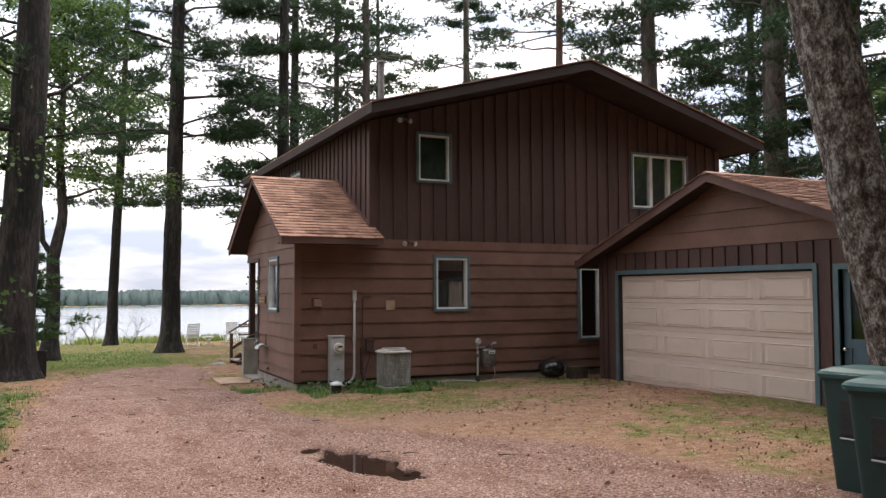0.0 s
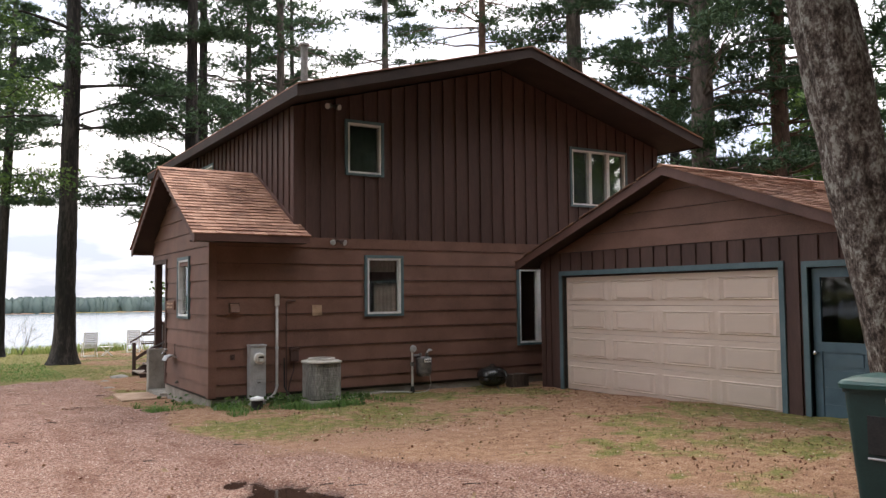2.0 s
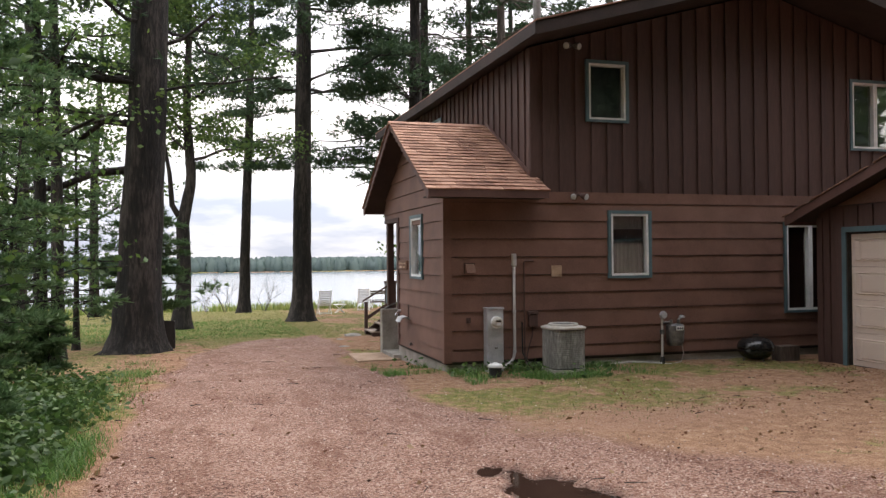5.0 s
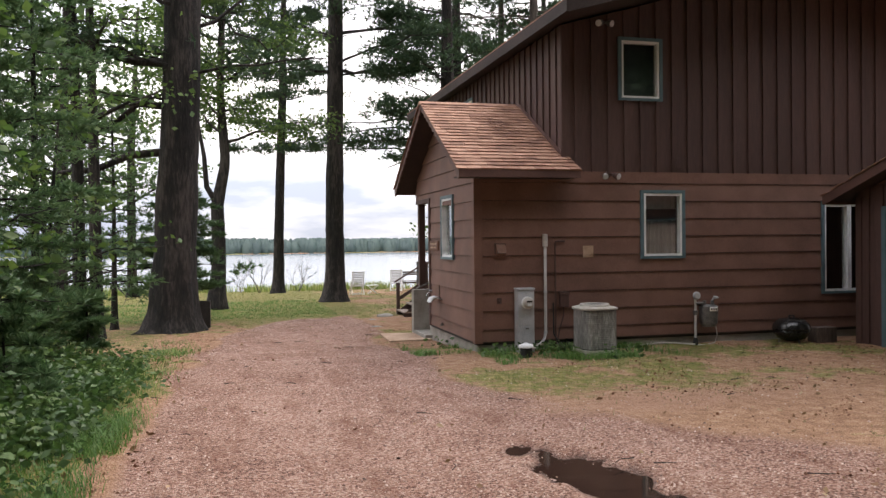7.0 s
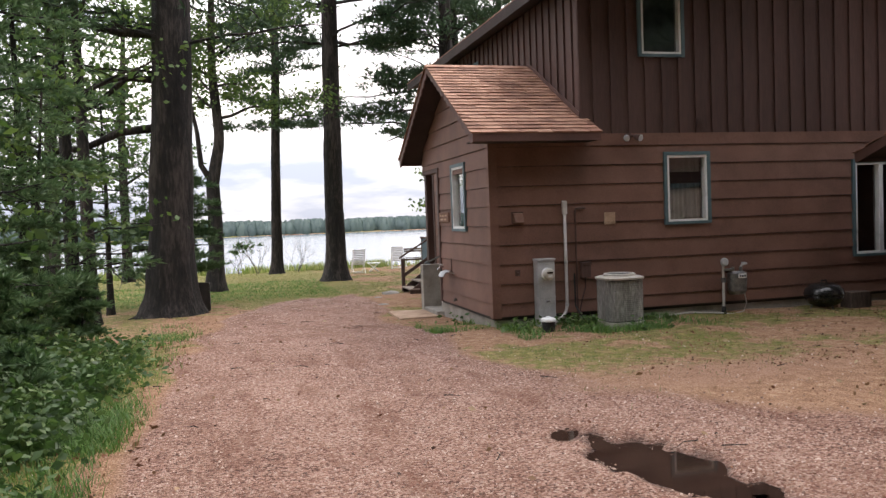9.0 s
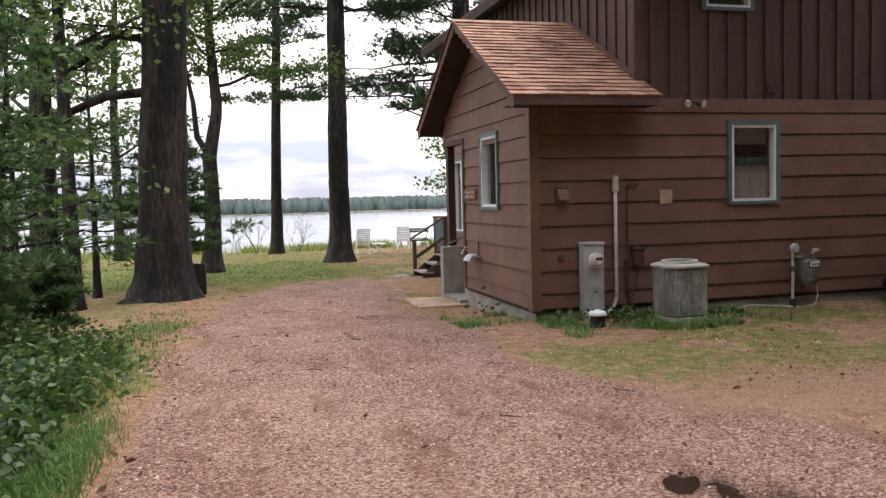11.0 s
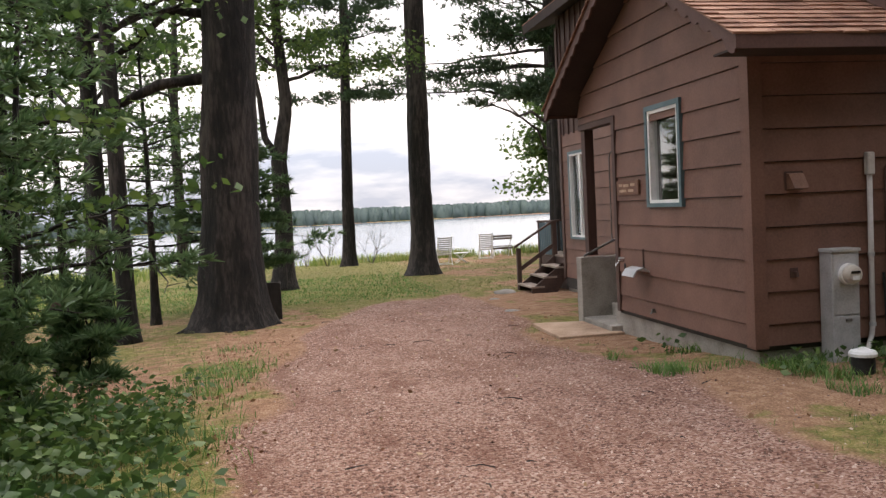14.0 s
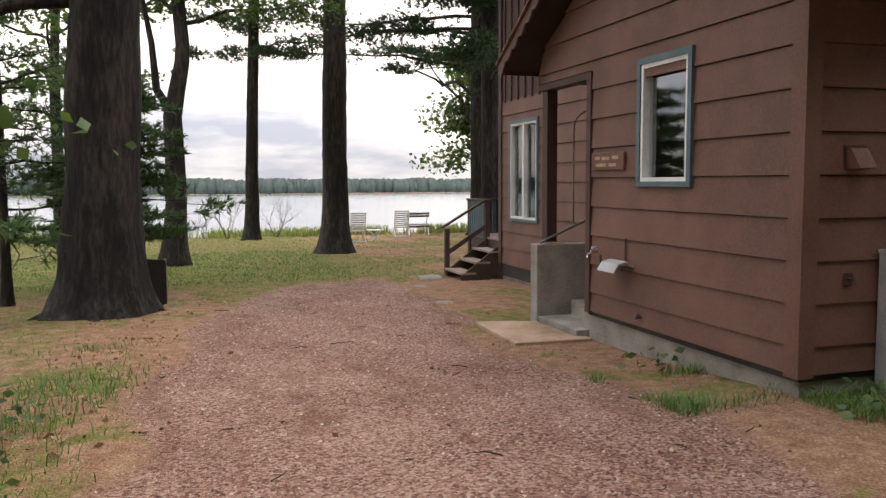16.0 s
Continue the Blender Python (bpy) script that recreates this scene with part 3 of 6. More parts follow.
def lap_boards(wall, face, u0, u1, zs, holes, limit=None, mat=BROWN):
    """Lapped boards as single pieces; limit(z) gives the gable's ends at that height."""
    for a, b in zip(zs, zs[1:]):
        for p, q in spans(u0, u1, a, b, holes):
            p1, q1 = p, q
            if limit:
                (l0, r0), (l1, r1) = limit(a), limit(b)
                p, q, p1, q1 = max(p, l0), min(q, r0), max(p, l1), min(q, r1)
                if q - p < 0.03:
                    continue
                if q1 < p1:
                    p1 = q1 = (p1 + q1) / 2
            one_board(wall, face, p, q, p1, q1, a, b, (a, b), mat)
        for h0, h1, c, d in holes:
            x0, x1 = max(h0, u0), min(h1, u1)
            if x1 - x0 > 0.02 and d > a + 0.01 and c < b - 0.01:
                if c > a + 0.02:
                    one_board(wall, face, x0, x1, x0, x1, a, c, (a, b), mat)
                if d < b - 0.02:
                    one_board(wall, face, x0, x1, x0, x1, d, b, (a, b), mat)


def battens(wall, face, us, lo, hi, holes):
    """Upright battens over a flat panel; lo and hi give their ends at u."""
    for u in us:
        bands = [(lo(u), hi(u))]
        for a, b, c, d in holes:
            if a - 0.04 < u < b + 0.04 and d > lo(u):
                bands = [(lo(u), c), (d, hi(u))]
        for a, b in bands:
            if b - a > 0.04:
                part("batten", slab(face, u - 0.022, u + 0.022, a, b, 0.013, 0.042), BROWN_V_SHADED, wall)


LAP = 0.295
W1, W2 = (2.48, 3.29, 4.10, 5.15), (2.87, 3.70, 1.46, 2.61)
W3, W4 = (7.95, 9.68, 3.78, 5.12), (6.43, 7.60, 0.78, 2.43)
HOLES = [(w[0] + 0.05, w[1] - 0.05, w[2] + 0.05, w[3] - 0.05) for w in (W1, W2, W3, W4)]
RIDGE_X, RIDGE_Z, EAVE_L, EAVE_R, EAVE_Z, OVER = 6.1, 6.79, 1.15, 11.06, 5.40, 1.08
PITCH = (RIDGE_Z - EAVE_Z) / (RIDGE_X - EAVE_L)


def main_roof_under(x):
    return RIDGE_Z - 0.20 - abs(x - RIDGE_X) * PITCH


front = wall_core("wall_front", FRONT, 0.0, 10.68, 0.12, main_roof_under(1.5) - 0.02, HOLES + [(-1, 1.5, 2.85, 9)], "brown lapped and battened gable wall of the house", None)
# gable above the eave line, and the panel behind the battens
zt = main_roof_under(1.5) - 0.02
bm_g = bmesh.new()
slab(FRONT, 1.5, 10.68, zt, main_roof_under(1.5), -0.14, 0.0, bm=bm_g)
prism([FRONT(1.5, -0.14, main_roof_under(1.5)), FRONT(10.68, -0.14, main_roof_under(10.68)), FRONT(RIDGE_X, -0.14, RIDGE_Z - 0.20)], (0, -0.14, 0), bm_g)
part("gable_core", bm_g, INTERIOR, front)
bm_g = bmesh.new()
BELLY = 2.90
lv = sorted({BELLY, zt, *[h[2] for h in HOLES if h[2] > BELLY], *[h[3] for h in HOLES if h[3] > BELLY]})
for a, b in zip(lv, lv[1:]):
    for p, q in spans(1.5, 10.68, a, b, HOLES):
        slab(FRONT, p, q, a, b, 0.001, 0.013, bm=bm_g)
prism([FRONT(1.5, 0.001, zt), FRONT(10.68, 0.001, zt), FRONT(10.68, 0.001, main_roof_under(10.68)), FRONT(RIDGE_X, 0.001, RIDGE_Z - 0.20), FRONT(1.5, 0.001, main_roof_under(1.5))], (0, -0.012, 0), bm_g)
part("panel", bm_g, BROWN_V_SHADED, front)
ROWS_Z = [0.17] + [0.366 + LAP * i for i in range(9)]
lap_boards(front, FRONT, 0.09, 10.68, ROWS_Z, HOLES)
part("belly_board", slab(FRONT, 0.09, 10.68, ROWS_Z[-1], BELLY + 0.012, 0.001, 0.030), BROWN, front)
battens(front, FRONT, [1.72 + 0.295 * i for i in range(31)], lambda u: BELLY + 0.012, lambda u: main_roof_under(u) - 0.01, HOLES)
part("corner_board", slab(FRONT, -0.044, 0.09, 0.15, 2.85, 0.001, 0.044), BROWN, front)
part("corner_board", slab(FRONT, 1.47, 1.58, 2.93, main_roof_under(1.5) - 0.01, 0.014, 0.036), BROWN_V_SHADED, front)
part("corner_board", slab(FRONT, 10.58, 10.70, 2.93, main_roof_under(10.68) - 0.01, 0.014, 0.036), BROWN_V_SHADED, front)

# other house walls
HOUSE_END = 9.3
FARWIN, UPWIN = (7.60, 8.82, 0.82, 2.55), (4.95, 6.0, 4.30, 4.98)
side_holes = [(w[0] + 0.05, w[1] - 0.05, w[2] + 0.05, w[3] - 0.05) for w in (FARWIN, UPWIN)]
side = wall_core("wall_west", UPPER, 0.0, HOUSE_END, -0.20, main_roof_under(1.5), side_holes, "brown side wall, lapped below and battened above")
bm_g = bmesh.new()
lv = sorted({2.9, 4.35, 4.93, main_roof_under(1.5)})
for a, b in zip(lv, lv[1:]):
    for p, q in spans(0.0, HOUSE_END, a, b, side_holes):
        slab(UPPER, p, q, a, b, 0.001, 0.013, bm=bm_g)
part("panel", bm_g, BROWN_V_SHADED, side)
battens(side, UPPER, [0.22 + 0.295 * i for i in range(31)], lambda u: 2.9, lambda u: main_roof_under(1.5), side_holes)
lap_boards(side, UPPER, 3.0, HOUSE_END, [0.02 + LAP * i for i in range(11)], side_holes)
part("corner_board", slab(UPPER, -0.013, 0.10, 2.93, main_roof_under(1.5) - 0.01, 0.014, 0.036), BROWN_V_SHADED, side)
part("corner_board", slab(UPPER, HOUSE_END - 0.1, HOUSE_END + 0.02, 0.0, 5.1, 0.027, 0.05), BROWN_V_SHADED, side)
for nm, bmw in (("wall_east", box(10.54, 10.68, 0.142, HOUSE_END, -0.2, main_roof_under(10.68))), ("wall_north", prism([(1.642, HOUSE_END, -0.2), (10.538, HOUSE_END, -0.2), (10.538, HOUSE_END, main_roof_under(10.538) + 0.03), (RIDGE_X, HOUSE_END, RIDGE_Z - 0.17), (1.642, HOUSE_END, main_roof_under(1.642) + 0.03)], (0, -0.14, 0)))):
    tagged(part(nm, bmw, BROWN_V_SHADED), "plain brown house wall", "wall", kind="structure")
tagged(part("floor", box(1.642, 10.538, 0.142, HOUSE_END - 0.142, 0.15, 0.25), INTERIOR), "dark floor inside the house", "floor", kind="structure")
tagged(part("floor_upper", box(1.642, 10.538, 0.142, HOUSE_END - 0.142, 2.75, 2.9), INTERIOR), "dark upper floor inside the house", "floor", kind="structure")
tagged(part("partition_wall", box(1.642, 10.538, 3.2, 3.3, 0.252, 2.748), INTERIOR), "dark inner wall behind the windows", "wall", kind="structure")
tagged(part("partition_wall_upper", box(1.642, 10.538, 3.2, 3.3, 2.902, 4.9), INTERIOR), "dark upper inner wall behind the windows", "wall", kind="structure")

# foundation
fnd = box(0.03, 10.6, 0.02, 0.13, -0.5, 0.145)
bx(fnd, 0.03, 0.14, 0.132, 3.28, -0.5, 0.145)
bx(fnd, 1.54, 1.63, 3.3, HOUSE_END, -0.6, 0.0)
tagged(part("foundation", fnd, CONCRETE), "pale weathered concrete foundation under the siding", "foundation", kind="structure")

# entry wing
PK_Y, PK_Z, PE_Z, P_L, P_R, P_OV = 2.08, 4.32, 2.90, -0.44, 4.60, 0.40
PPITCH = (PK_Z - PE_Z) / (PK_Y - P_L)


def porch_under(y):
    return PK_Z - 0.13 - abs(y - PK_Y) * PPITCH


PW = (1.23, 2.07, 1.46, 2.60)
pholes = [(PW[0] + 0.05, PW[1] - 0.05, PW[2] + 0.05, PW[3] - 0.05)]
porch = wall_core("wall_entry", PORCH, 0.142, 3.06, 0.12, 2.61, pholes, "brown lapped gable wall of the entry wing")
bm_g = bmesh.new()
top_l, top_r = porch_under(0.0), porch_under(4.28)
prism([PORCH(0.142, -0.14, 2.612), PORCH(4.28, -0.14, 2.612), PORCH(4.28, -0.14, max(top_r, 2.63)), PORCH(PK_Y, -0.14, PK_Z - 0.14), PORCH(0.142, -0.14, porch_under(0.142))], (-0.14, 0, 0), bm_g)
part("gable_core", bm_g, INTERIOR, porch)


def porch_limit(z):
    h = (PK_Z - 0.14 - z) / PPITCH
    return PK_Y - h, PK_Y + h


zs = [0.17] + [0.366 + LAP * i for i in range(14)]
lap_boards(porch, PORCH, 0.03, 2.99, zs[:9], pholes)
lap_boards(porch, PORCH, 0.03, 4.28, zs[8:], [(2.99, 9, 2.40, 2.63)], porch_limit)
part("corner_board", slab(PORCH, 0.0, 0.10, 0.15, 2.85, 0.003, 0.042), BROWN, porch)
part("corner_board", slab(PORCH, 2.97, 3.06, 0.15, 2.61, 0.001, 0.044), BROWN_V_SHADED, porch)
part("header", slab(PORCH, 3.061, 4.28, 2.55, 2.62, -0.13, 0.02), BROWN_V_SHADED, porch)
part("return_wall", box(0.0, 1.47, 3.065, 3.08, 0.15, 2.85), BROWN, porch)
tagged(part("porch_post", box(0.02, 0.15, 4.14, 4.28, 0.80, 2.62, 0.006), BROWN_V_SHADED), "square brown porch post standing on the concrete wall", "post", kind="structure")
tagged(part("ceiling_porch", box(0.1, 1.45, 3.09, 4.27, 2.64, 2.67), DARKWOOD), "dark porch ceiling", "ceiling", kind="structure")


# ---- windows ----
def window(name, face, w, label, sashes=1, slide=False, trim=TEAL, wide=0.055, greyed=(), glass=GLASS):
    u0, u1, z0, z1 = w
    c = face((u0 + u1) / 2, 0, z0)
    win = thing(name, c, label, "window", kind="structure")
    t = wide
    for nm, a in (("trim", (u0, u0 + t, z0, z1)), ("trim", (u1 - t, u1, z0, z1)), ("trim", (u0 + t, u1 - t, z1 - t, z1)), ("trim", (u0 + t, u1 - t, z0, z0 + t * 0.8))):
        part(nm, slab(face, *a, 0.0, 0.056), trim, win, "blue-green painted trim")
    a0, a1, b0, b1 = u0 + t, u1 - t, z0 + t * 0.8, z1 - t
    step = (a1 - a0) / sashes
    for k in range(sashes):
        s0, s1 = a0 + step * k + 0.004, a0 + step * (k + 1) - 0.004
        f = 0.036
        sash = bmesh.new()
        for q in ((s0, s0 + f, b0, b1), (s1 - f, s1, b0, b1), (s0 + f, s1 - f, b0, b0 + f), (s0 + f, s1 - f, b1 - f, b1)):
            slab(face, *q, -0.06, 0.044, bm=sash)
        so = part("window_frame", sash, WHITE, win, "white vinyl frame")
        if slide:
            mid = (b0 + b1) / 2
            part("meeting_rail", slab(face, s0 + f, s1 - f, mid - 0.015, mid + 0.015, -0.03, 0.01), WHITE, so)
        pane = part("pane", slab(face, s0 + f - 0.004, s1 - f + 0.004, b0 + f - 0.004, b1 - f + 0.004, -0.030, -0.025), glass, win)
        pane.visible_shadow = False
        # sheet added only to lift panes that would render black
        if k in greyed:
            part("insect_screen", slab(face, s0 + f - 0.004, s1 - f + 0.004, b0 + f - 0.004, b1 - f + 0.004, -0.056, -0.052), PANE_GREY, win, "dark grey sheet added behind the pane to lighten it")
    return win


window("window_1", FRONT, W1, "upper white-framed window with blue-green trim", greyed=(0,))
window("window_2", FRONT, W2, "white-framed window with blue-green trim and grey curtain")
window("window_3", FRONT, W3, "triple upper casement window with white frames", 3, greyed=(0, 1, 2))
window("window_4", FRONT, W4, "tall white-framed window beside the garage", 2)
window("window_5", PORCH, PW, "white-framed entry window with blue-green trim")
window("window_6", UPPER, FARWIN, "double white casement window near the deck", 2, glass=DOOR_GLASS)
window("window_7", UPPER, UPWIN, "small upper window under the eave", 2)
crt = bmesh.new()
cv = []
for i in range(41):
    x = 2.93 + 0.71 * i / 40
    cv.append((crt.verts.new((x, 0.20 + 0.018 * math.sin(i * 1.35), 1.5)), crt.verts.new((x, 0.20 + 0.014 * math.sin(i * 1.35 + 0.4), 2.12))))
for a, b in zip(cv, cv[1:]):
    crt.faces.new((a[0], b[0], b[1], a[1]))
bmesh.ops.solidify(crt, geom=crt.faces[:], thickness=0.004)
tagged(part("curtain", crt, CURTAIN, smooth=True), "gathered grey cafe curtain behind the window", "curtain")
tagged(part("valance", box(2.93, 3.64, 0.18, 0.20, 2.30, 2.56), CURTAIN), "grey window blind hanging half lowered", "blind")


# ---- roofs ----
def roof_slab(name, label, a, b, c, d, thick, mat):
    """A roof plane from four top corners in order, thickened downward."""
    bm = prism([a, b, c, d], (0, 0, -thick))
    return tagged(part(name, bm, mat), label, "roof", kind="structure")


yb = 10.39
for sgn, ex in ((-1, EAVE_L), (1, EAVE_R)):
    nm = "roof_main_west" if sgn < 0 else "roof_main_east"
    ez = RIDGE_Z - abs(ex - RIDGE_X) * PITCH
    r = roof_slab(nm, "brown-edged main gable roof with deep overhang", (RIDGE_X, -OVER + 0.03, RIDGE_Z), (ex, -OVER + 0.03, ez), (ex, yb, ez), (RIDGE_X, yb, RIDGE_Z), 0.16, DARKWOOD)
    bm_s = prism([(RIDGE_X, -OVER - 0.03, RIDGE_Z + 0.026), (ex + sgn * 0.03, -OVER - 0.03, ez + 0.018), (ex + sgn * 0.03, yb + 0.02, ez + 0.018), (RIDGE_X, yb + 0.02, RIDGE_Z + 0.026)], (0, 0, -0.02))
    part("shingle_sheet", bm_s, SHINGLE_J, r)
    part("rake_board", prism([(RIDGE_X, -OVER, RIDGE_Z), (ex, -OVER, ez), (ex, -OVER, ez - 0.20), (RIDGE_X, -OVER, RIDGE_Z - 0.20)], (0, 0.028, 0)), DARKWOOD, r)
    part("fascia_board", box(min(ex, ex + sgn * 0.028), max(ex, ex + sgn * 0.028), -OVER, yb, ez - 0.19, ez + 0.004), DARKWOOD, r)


def shingles(roof, ridge_a, ridge_b, eave_a, eave_b, expose=0.135, tab=0.30, single=True, seed=1):
    """Courses of tabs on a slope, from the eave up; ends are points at the two rakes."""
    r = random.Random(seed)
    ra, rb, ea, eb = (Vector(p) for p in (ridge_a, ridge_b, eave_a, eave_b))
    up = ra - ea
    n = up.cross(eb - ea).normalized()
    if n.z < 0:
        n = -n
    rows = int(up.length / expose)
    joined = bmesh.new()
    for i in range(rows + 1):
        f0, f1 = i / (rows + 1), min((i + 1.25) / (rows + 1), 1.0)
        lo_a, lo_b, hi_a, hi_b = ea.lerp(ra, f0), eb.lerp(rb, f0), ea.lerp(ra, f1), eb.lerp(rb, f1)
        L = (lo_b - lo_a).length
        s = -r.uniform(0, tab)
        while s < L - 0.01:
            w = tab * r.uniform(0.75, 1.2)
            a, b = max(s, 0) / L, min(s + w - 0.006, L) / L
            s += w
            if b - a < 0.01:
                continue
            t = 0.017 + r.uniform(0, 0.009)
            dn = (lo_a - hi_a).normalized() * r.uniform(-0.004, 0.006)
            q = [lo_a.lerp(lo_b, a) + dn, lo_a.lerp(lo_b, b) + dn, hi_a.lerp(hi_b, b), hi_a.lerp(hi_b, a)]
            bm = bmesh.new() if single else joined
            top = [bm.verts.new(q[0] + n * t), bm.verts.new(q[1] + n * t), bm.verts.new(q[2] + n * 0.003), bm.verts.new(q[3] + n * 0.003)]
            bot = [bm.verts.new(p + n * 0.001) for p in q]
            bm.faces.new(top)
            for k in range(4):
                j = (k + 1) % 4
                bm.faces.new((top[k], bot[k], bot[j], top[j]))
            if single:
                part("shingle", bm, SHINGLE, roof)
    if single:
        joined.free()
    else:
        tagged(part("shingles", joined, SHINGLE_J, roof), kind="stuff")


def porch_roof():
    xr = 1.60
    for sgn, ey, nm in ((-1, P_L, "roof_entry_south"), (1, P_R, "roof_entry_north")):
        ez = PK_Z - abs(ey - PK_Y) * PPITCH
        xe = xr if sgn < 0 else 1.5
        # the slope stops at the upper wall but runs on past it below the corner
        yw = -0.03 if sgn < 0 else PK_Y
        zw = PK_Z - abs(yw - PK_Y) * PPITCH
        bm = prism([(-P_OV + 0.025, PK_Y, PK_Z), (-P_OV + 0.025, ey, ez), (1.46, ey, ez), (1.46, PK_Y, PK_Z)], (0, 0, -0.09))
        if sgn < 0:
            prism([(1.462, -0.04, zw - 0.006), (1.462, ey, ez), (xr, ey, ez), (xr, -0.04, zw - 0.006)], (0, 0, -0.09), bm)
        r = tagged(part(nm, bm, DARKWOOD), "reddish-brown shingled roof slope of the entry wing", "roof", kind="structure")
        edge = []
        for k in range(105):
            f = k / 104
            dip = 0.105 + 0.05 * abs(math.sin(math.pi * 13 * f)) + (0.05 * smoothstep(0.10, 0.0, f))
            edge.append((-P_OV, ey + (PK_Y - ey) * f, ez + (PK_Z - ez) * f - float(dip)))
        part("rake_board", prism([(-P_OV, PK_Y, PK_Z - 0.002), (-P_OV, ey, ez - 0.002)] + edge, (0.024, 0, 0)), FASCIA, r, "brown rake board with a scalloped lower edge")
        y0, y1 = sorted((ey, ey + sgn * 0.026))
        part("fascia_board", box(-P_OV, xe, y0, y1, ez - 0.13, ez - 0.004), FASCIA, r)
        if sgn < 0:
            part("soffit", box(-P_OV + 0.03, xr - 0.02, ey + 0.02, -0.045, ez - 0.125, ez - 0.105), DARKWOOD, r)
            shingles(r, (-P_OV - 0.03, PK_Y, PK_Z + 0.002), (1.455, PK_Y, PK_Z + 0.002), (-P_OV - 0.03, ey - 0.03, ez - 0.015), (xr + 0.02, ey - 0.03, ez - 0.015), seed=4)
        else:
            shingles(r, (-P_OV - 0.03, PK_Y, PK_Z + 0.002), (1.455, PK_Y, PK_Z + 0.002), (-P_OV - 0.03, ey + 0.03, ez - 0.015), (1.455, ey + 0.03, ez - 0.015), single=False, seed=5)
    part_r = prism([(-P_OV - 0.03, PK_Y - 0.10, PK_Z - 0.040), (-P_OV - 0.03, PK_Y, PK_Z + 0.022), (-P_OV - 0.03, PK_Y + 0.10, PK_Z - 0.040)], (1.86, 0, 0))
    tagged(part("ridge_cap", part_r, SHINGLE_J), "shingled ridge cap of the entry roof", "roof", kind="structure")
    fl = prism([(1.452, P_L + 0.42, porch_under(0) + 0.15), (1.452, PK_Y, PK_Z + 0.01), (1.452, PK_Y, PK_Z + 0.08), (1.452, P_L + 0.42, porch_under(0) + 0.23)], (0.012, 0, 0))
    tagged(part("flashing_board", fl, FASCIA), "brown flashing board along the entry roof", "trim", kind="structure")


porch_roof()

# ---- garage ----
G_X1, G_L, G_R = 13.2, -1.06, -8.10
GP_Y, GP_Z, G_EAVE_L, G_EAVE_R, G_OV = -4.60, 3.89, -0.72, -8.48, 0.40
GPITCH = (GP_Z - 2.495) / (G_EAVE_L - GP_Y)


def garage_under(y):
    return GP_Z - 0.13 - abs(y - GP_Y) * GPITCH


GD = (-6.41, -1.68, 0.02, 2.19)
SD = (-7.72, -6.86, 0.06, 2.17)
gholes = [(GD[0], GD[1], -1, GD[3]), (SD[0], SD[1], -1, SD[3])]
gw = wall_core("wall_garage_front", GARAGE, G_R, G_L, -0.1, garage_under(G_L), gholes, "brown garage front wall with battened band and lapped gable")
bm_g = bmesh.new()
prism([GARAGE(G_R, -0.14, garage_under(G_L)), GARAGE(G_L, -0.14, garage_under(G_L)), GARAGE(GP_Y, -0.14, GP_Z - 0.14)], (-0.14, 0, 0), bm_g)
part("gable_core", bm_g, INTERIOR, gw)
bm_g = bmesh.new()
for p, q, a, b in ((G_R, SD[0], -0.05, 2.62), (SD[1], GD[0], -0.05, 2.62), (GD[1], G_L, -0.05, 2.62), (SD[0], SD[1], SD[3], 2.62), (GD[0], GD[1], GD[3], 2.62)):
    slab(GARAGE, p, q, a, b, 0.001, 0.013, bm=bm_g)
part("panel", bm_g, BROWN_V_SHADED, gw)
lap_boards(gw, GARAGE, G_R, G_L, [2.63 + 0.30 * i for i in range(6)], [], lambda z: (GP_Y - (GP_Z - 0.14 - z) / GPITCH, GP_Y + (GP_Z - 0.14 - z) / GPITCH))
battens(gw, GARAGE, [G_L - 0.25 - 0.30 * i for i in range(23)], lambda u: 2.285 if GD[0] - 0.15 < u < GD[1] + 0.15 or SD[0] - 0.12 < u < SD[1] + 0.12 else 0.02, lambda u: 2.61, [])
part("corner_board", slab(GARAGE, G_L - 0.10, G_L + 0.02, 0.0, 2.45, 0.014, 0.036), BROWN_V_SHADED, gw)
for nm, bmw in (("wall_garage_north", box(6.442, G_X1, G_L - 0.14, G_L, -0.1, 2.45)), ("wall_garage_south", box(6.442, G_X1, G_R, G_R + 0.14, -0.1, 2.4)), ("wall_garage_east", box(G_X1 - 0.14, G_X1, G_R + 0.142, G_L - 0.142, -0.1, 2.45))):
    tagged(part(nm, bmw, BROWN), "plain brown garage wall", "wall", kind="structure")
for sgn, ey, nm in ((1, G_EAVE_L, "roof_garage_north"), (-1, G_EAVE_R, "roof_garage_south")):
    ez = GP_Z - abs(ey - GP_Y) * GPITCH
    x0 = 6.3 - G_OV
    r = roof_slab(nm, "reddish-brown shingled garage roof slope", (x0 + 0.025, GP_Y, GP_Z), (x0 + 0.025, ey, ez), (G_X1 + 0.3, ey, ez), (G_X1 + 0.3, GP_Y, GP_Z), 0.10, DARKWOOD)
    part("rake_board", prism([(x0, GP_Y, GP_Z - 0.002), (x0, ey, ez - 0.002), (x0, ey, ez - 0.16), (x0, GP_Y, GP_Z - 0.16)], (0.024, 0, 0)), FASCIA, r)
    y0, y1 = sorted((ey, ey + sgn * 0.024))
    part("fascia_board", box(x0, G_X1 + 0.3, y0, y1, ez - 0.15, ez - 0.004), FASCIA, r)
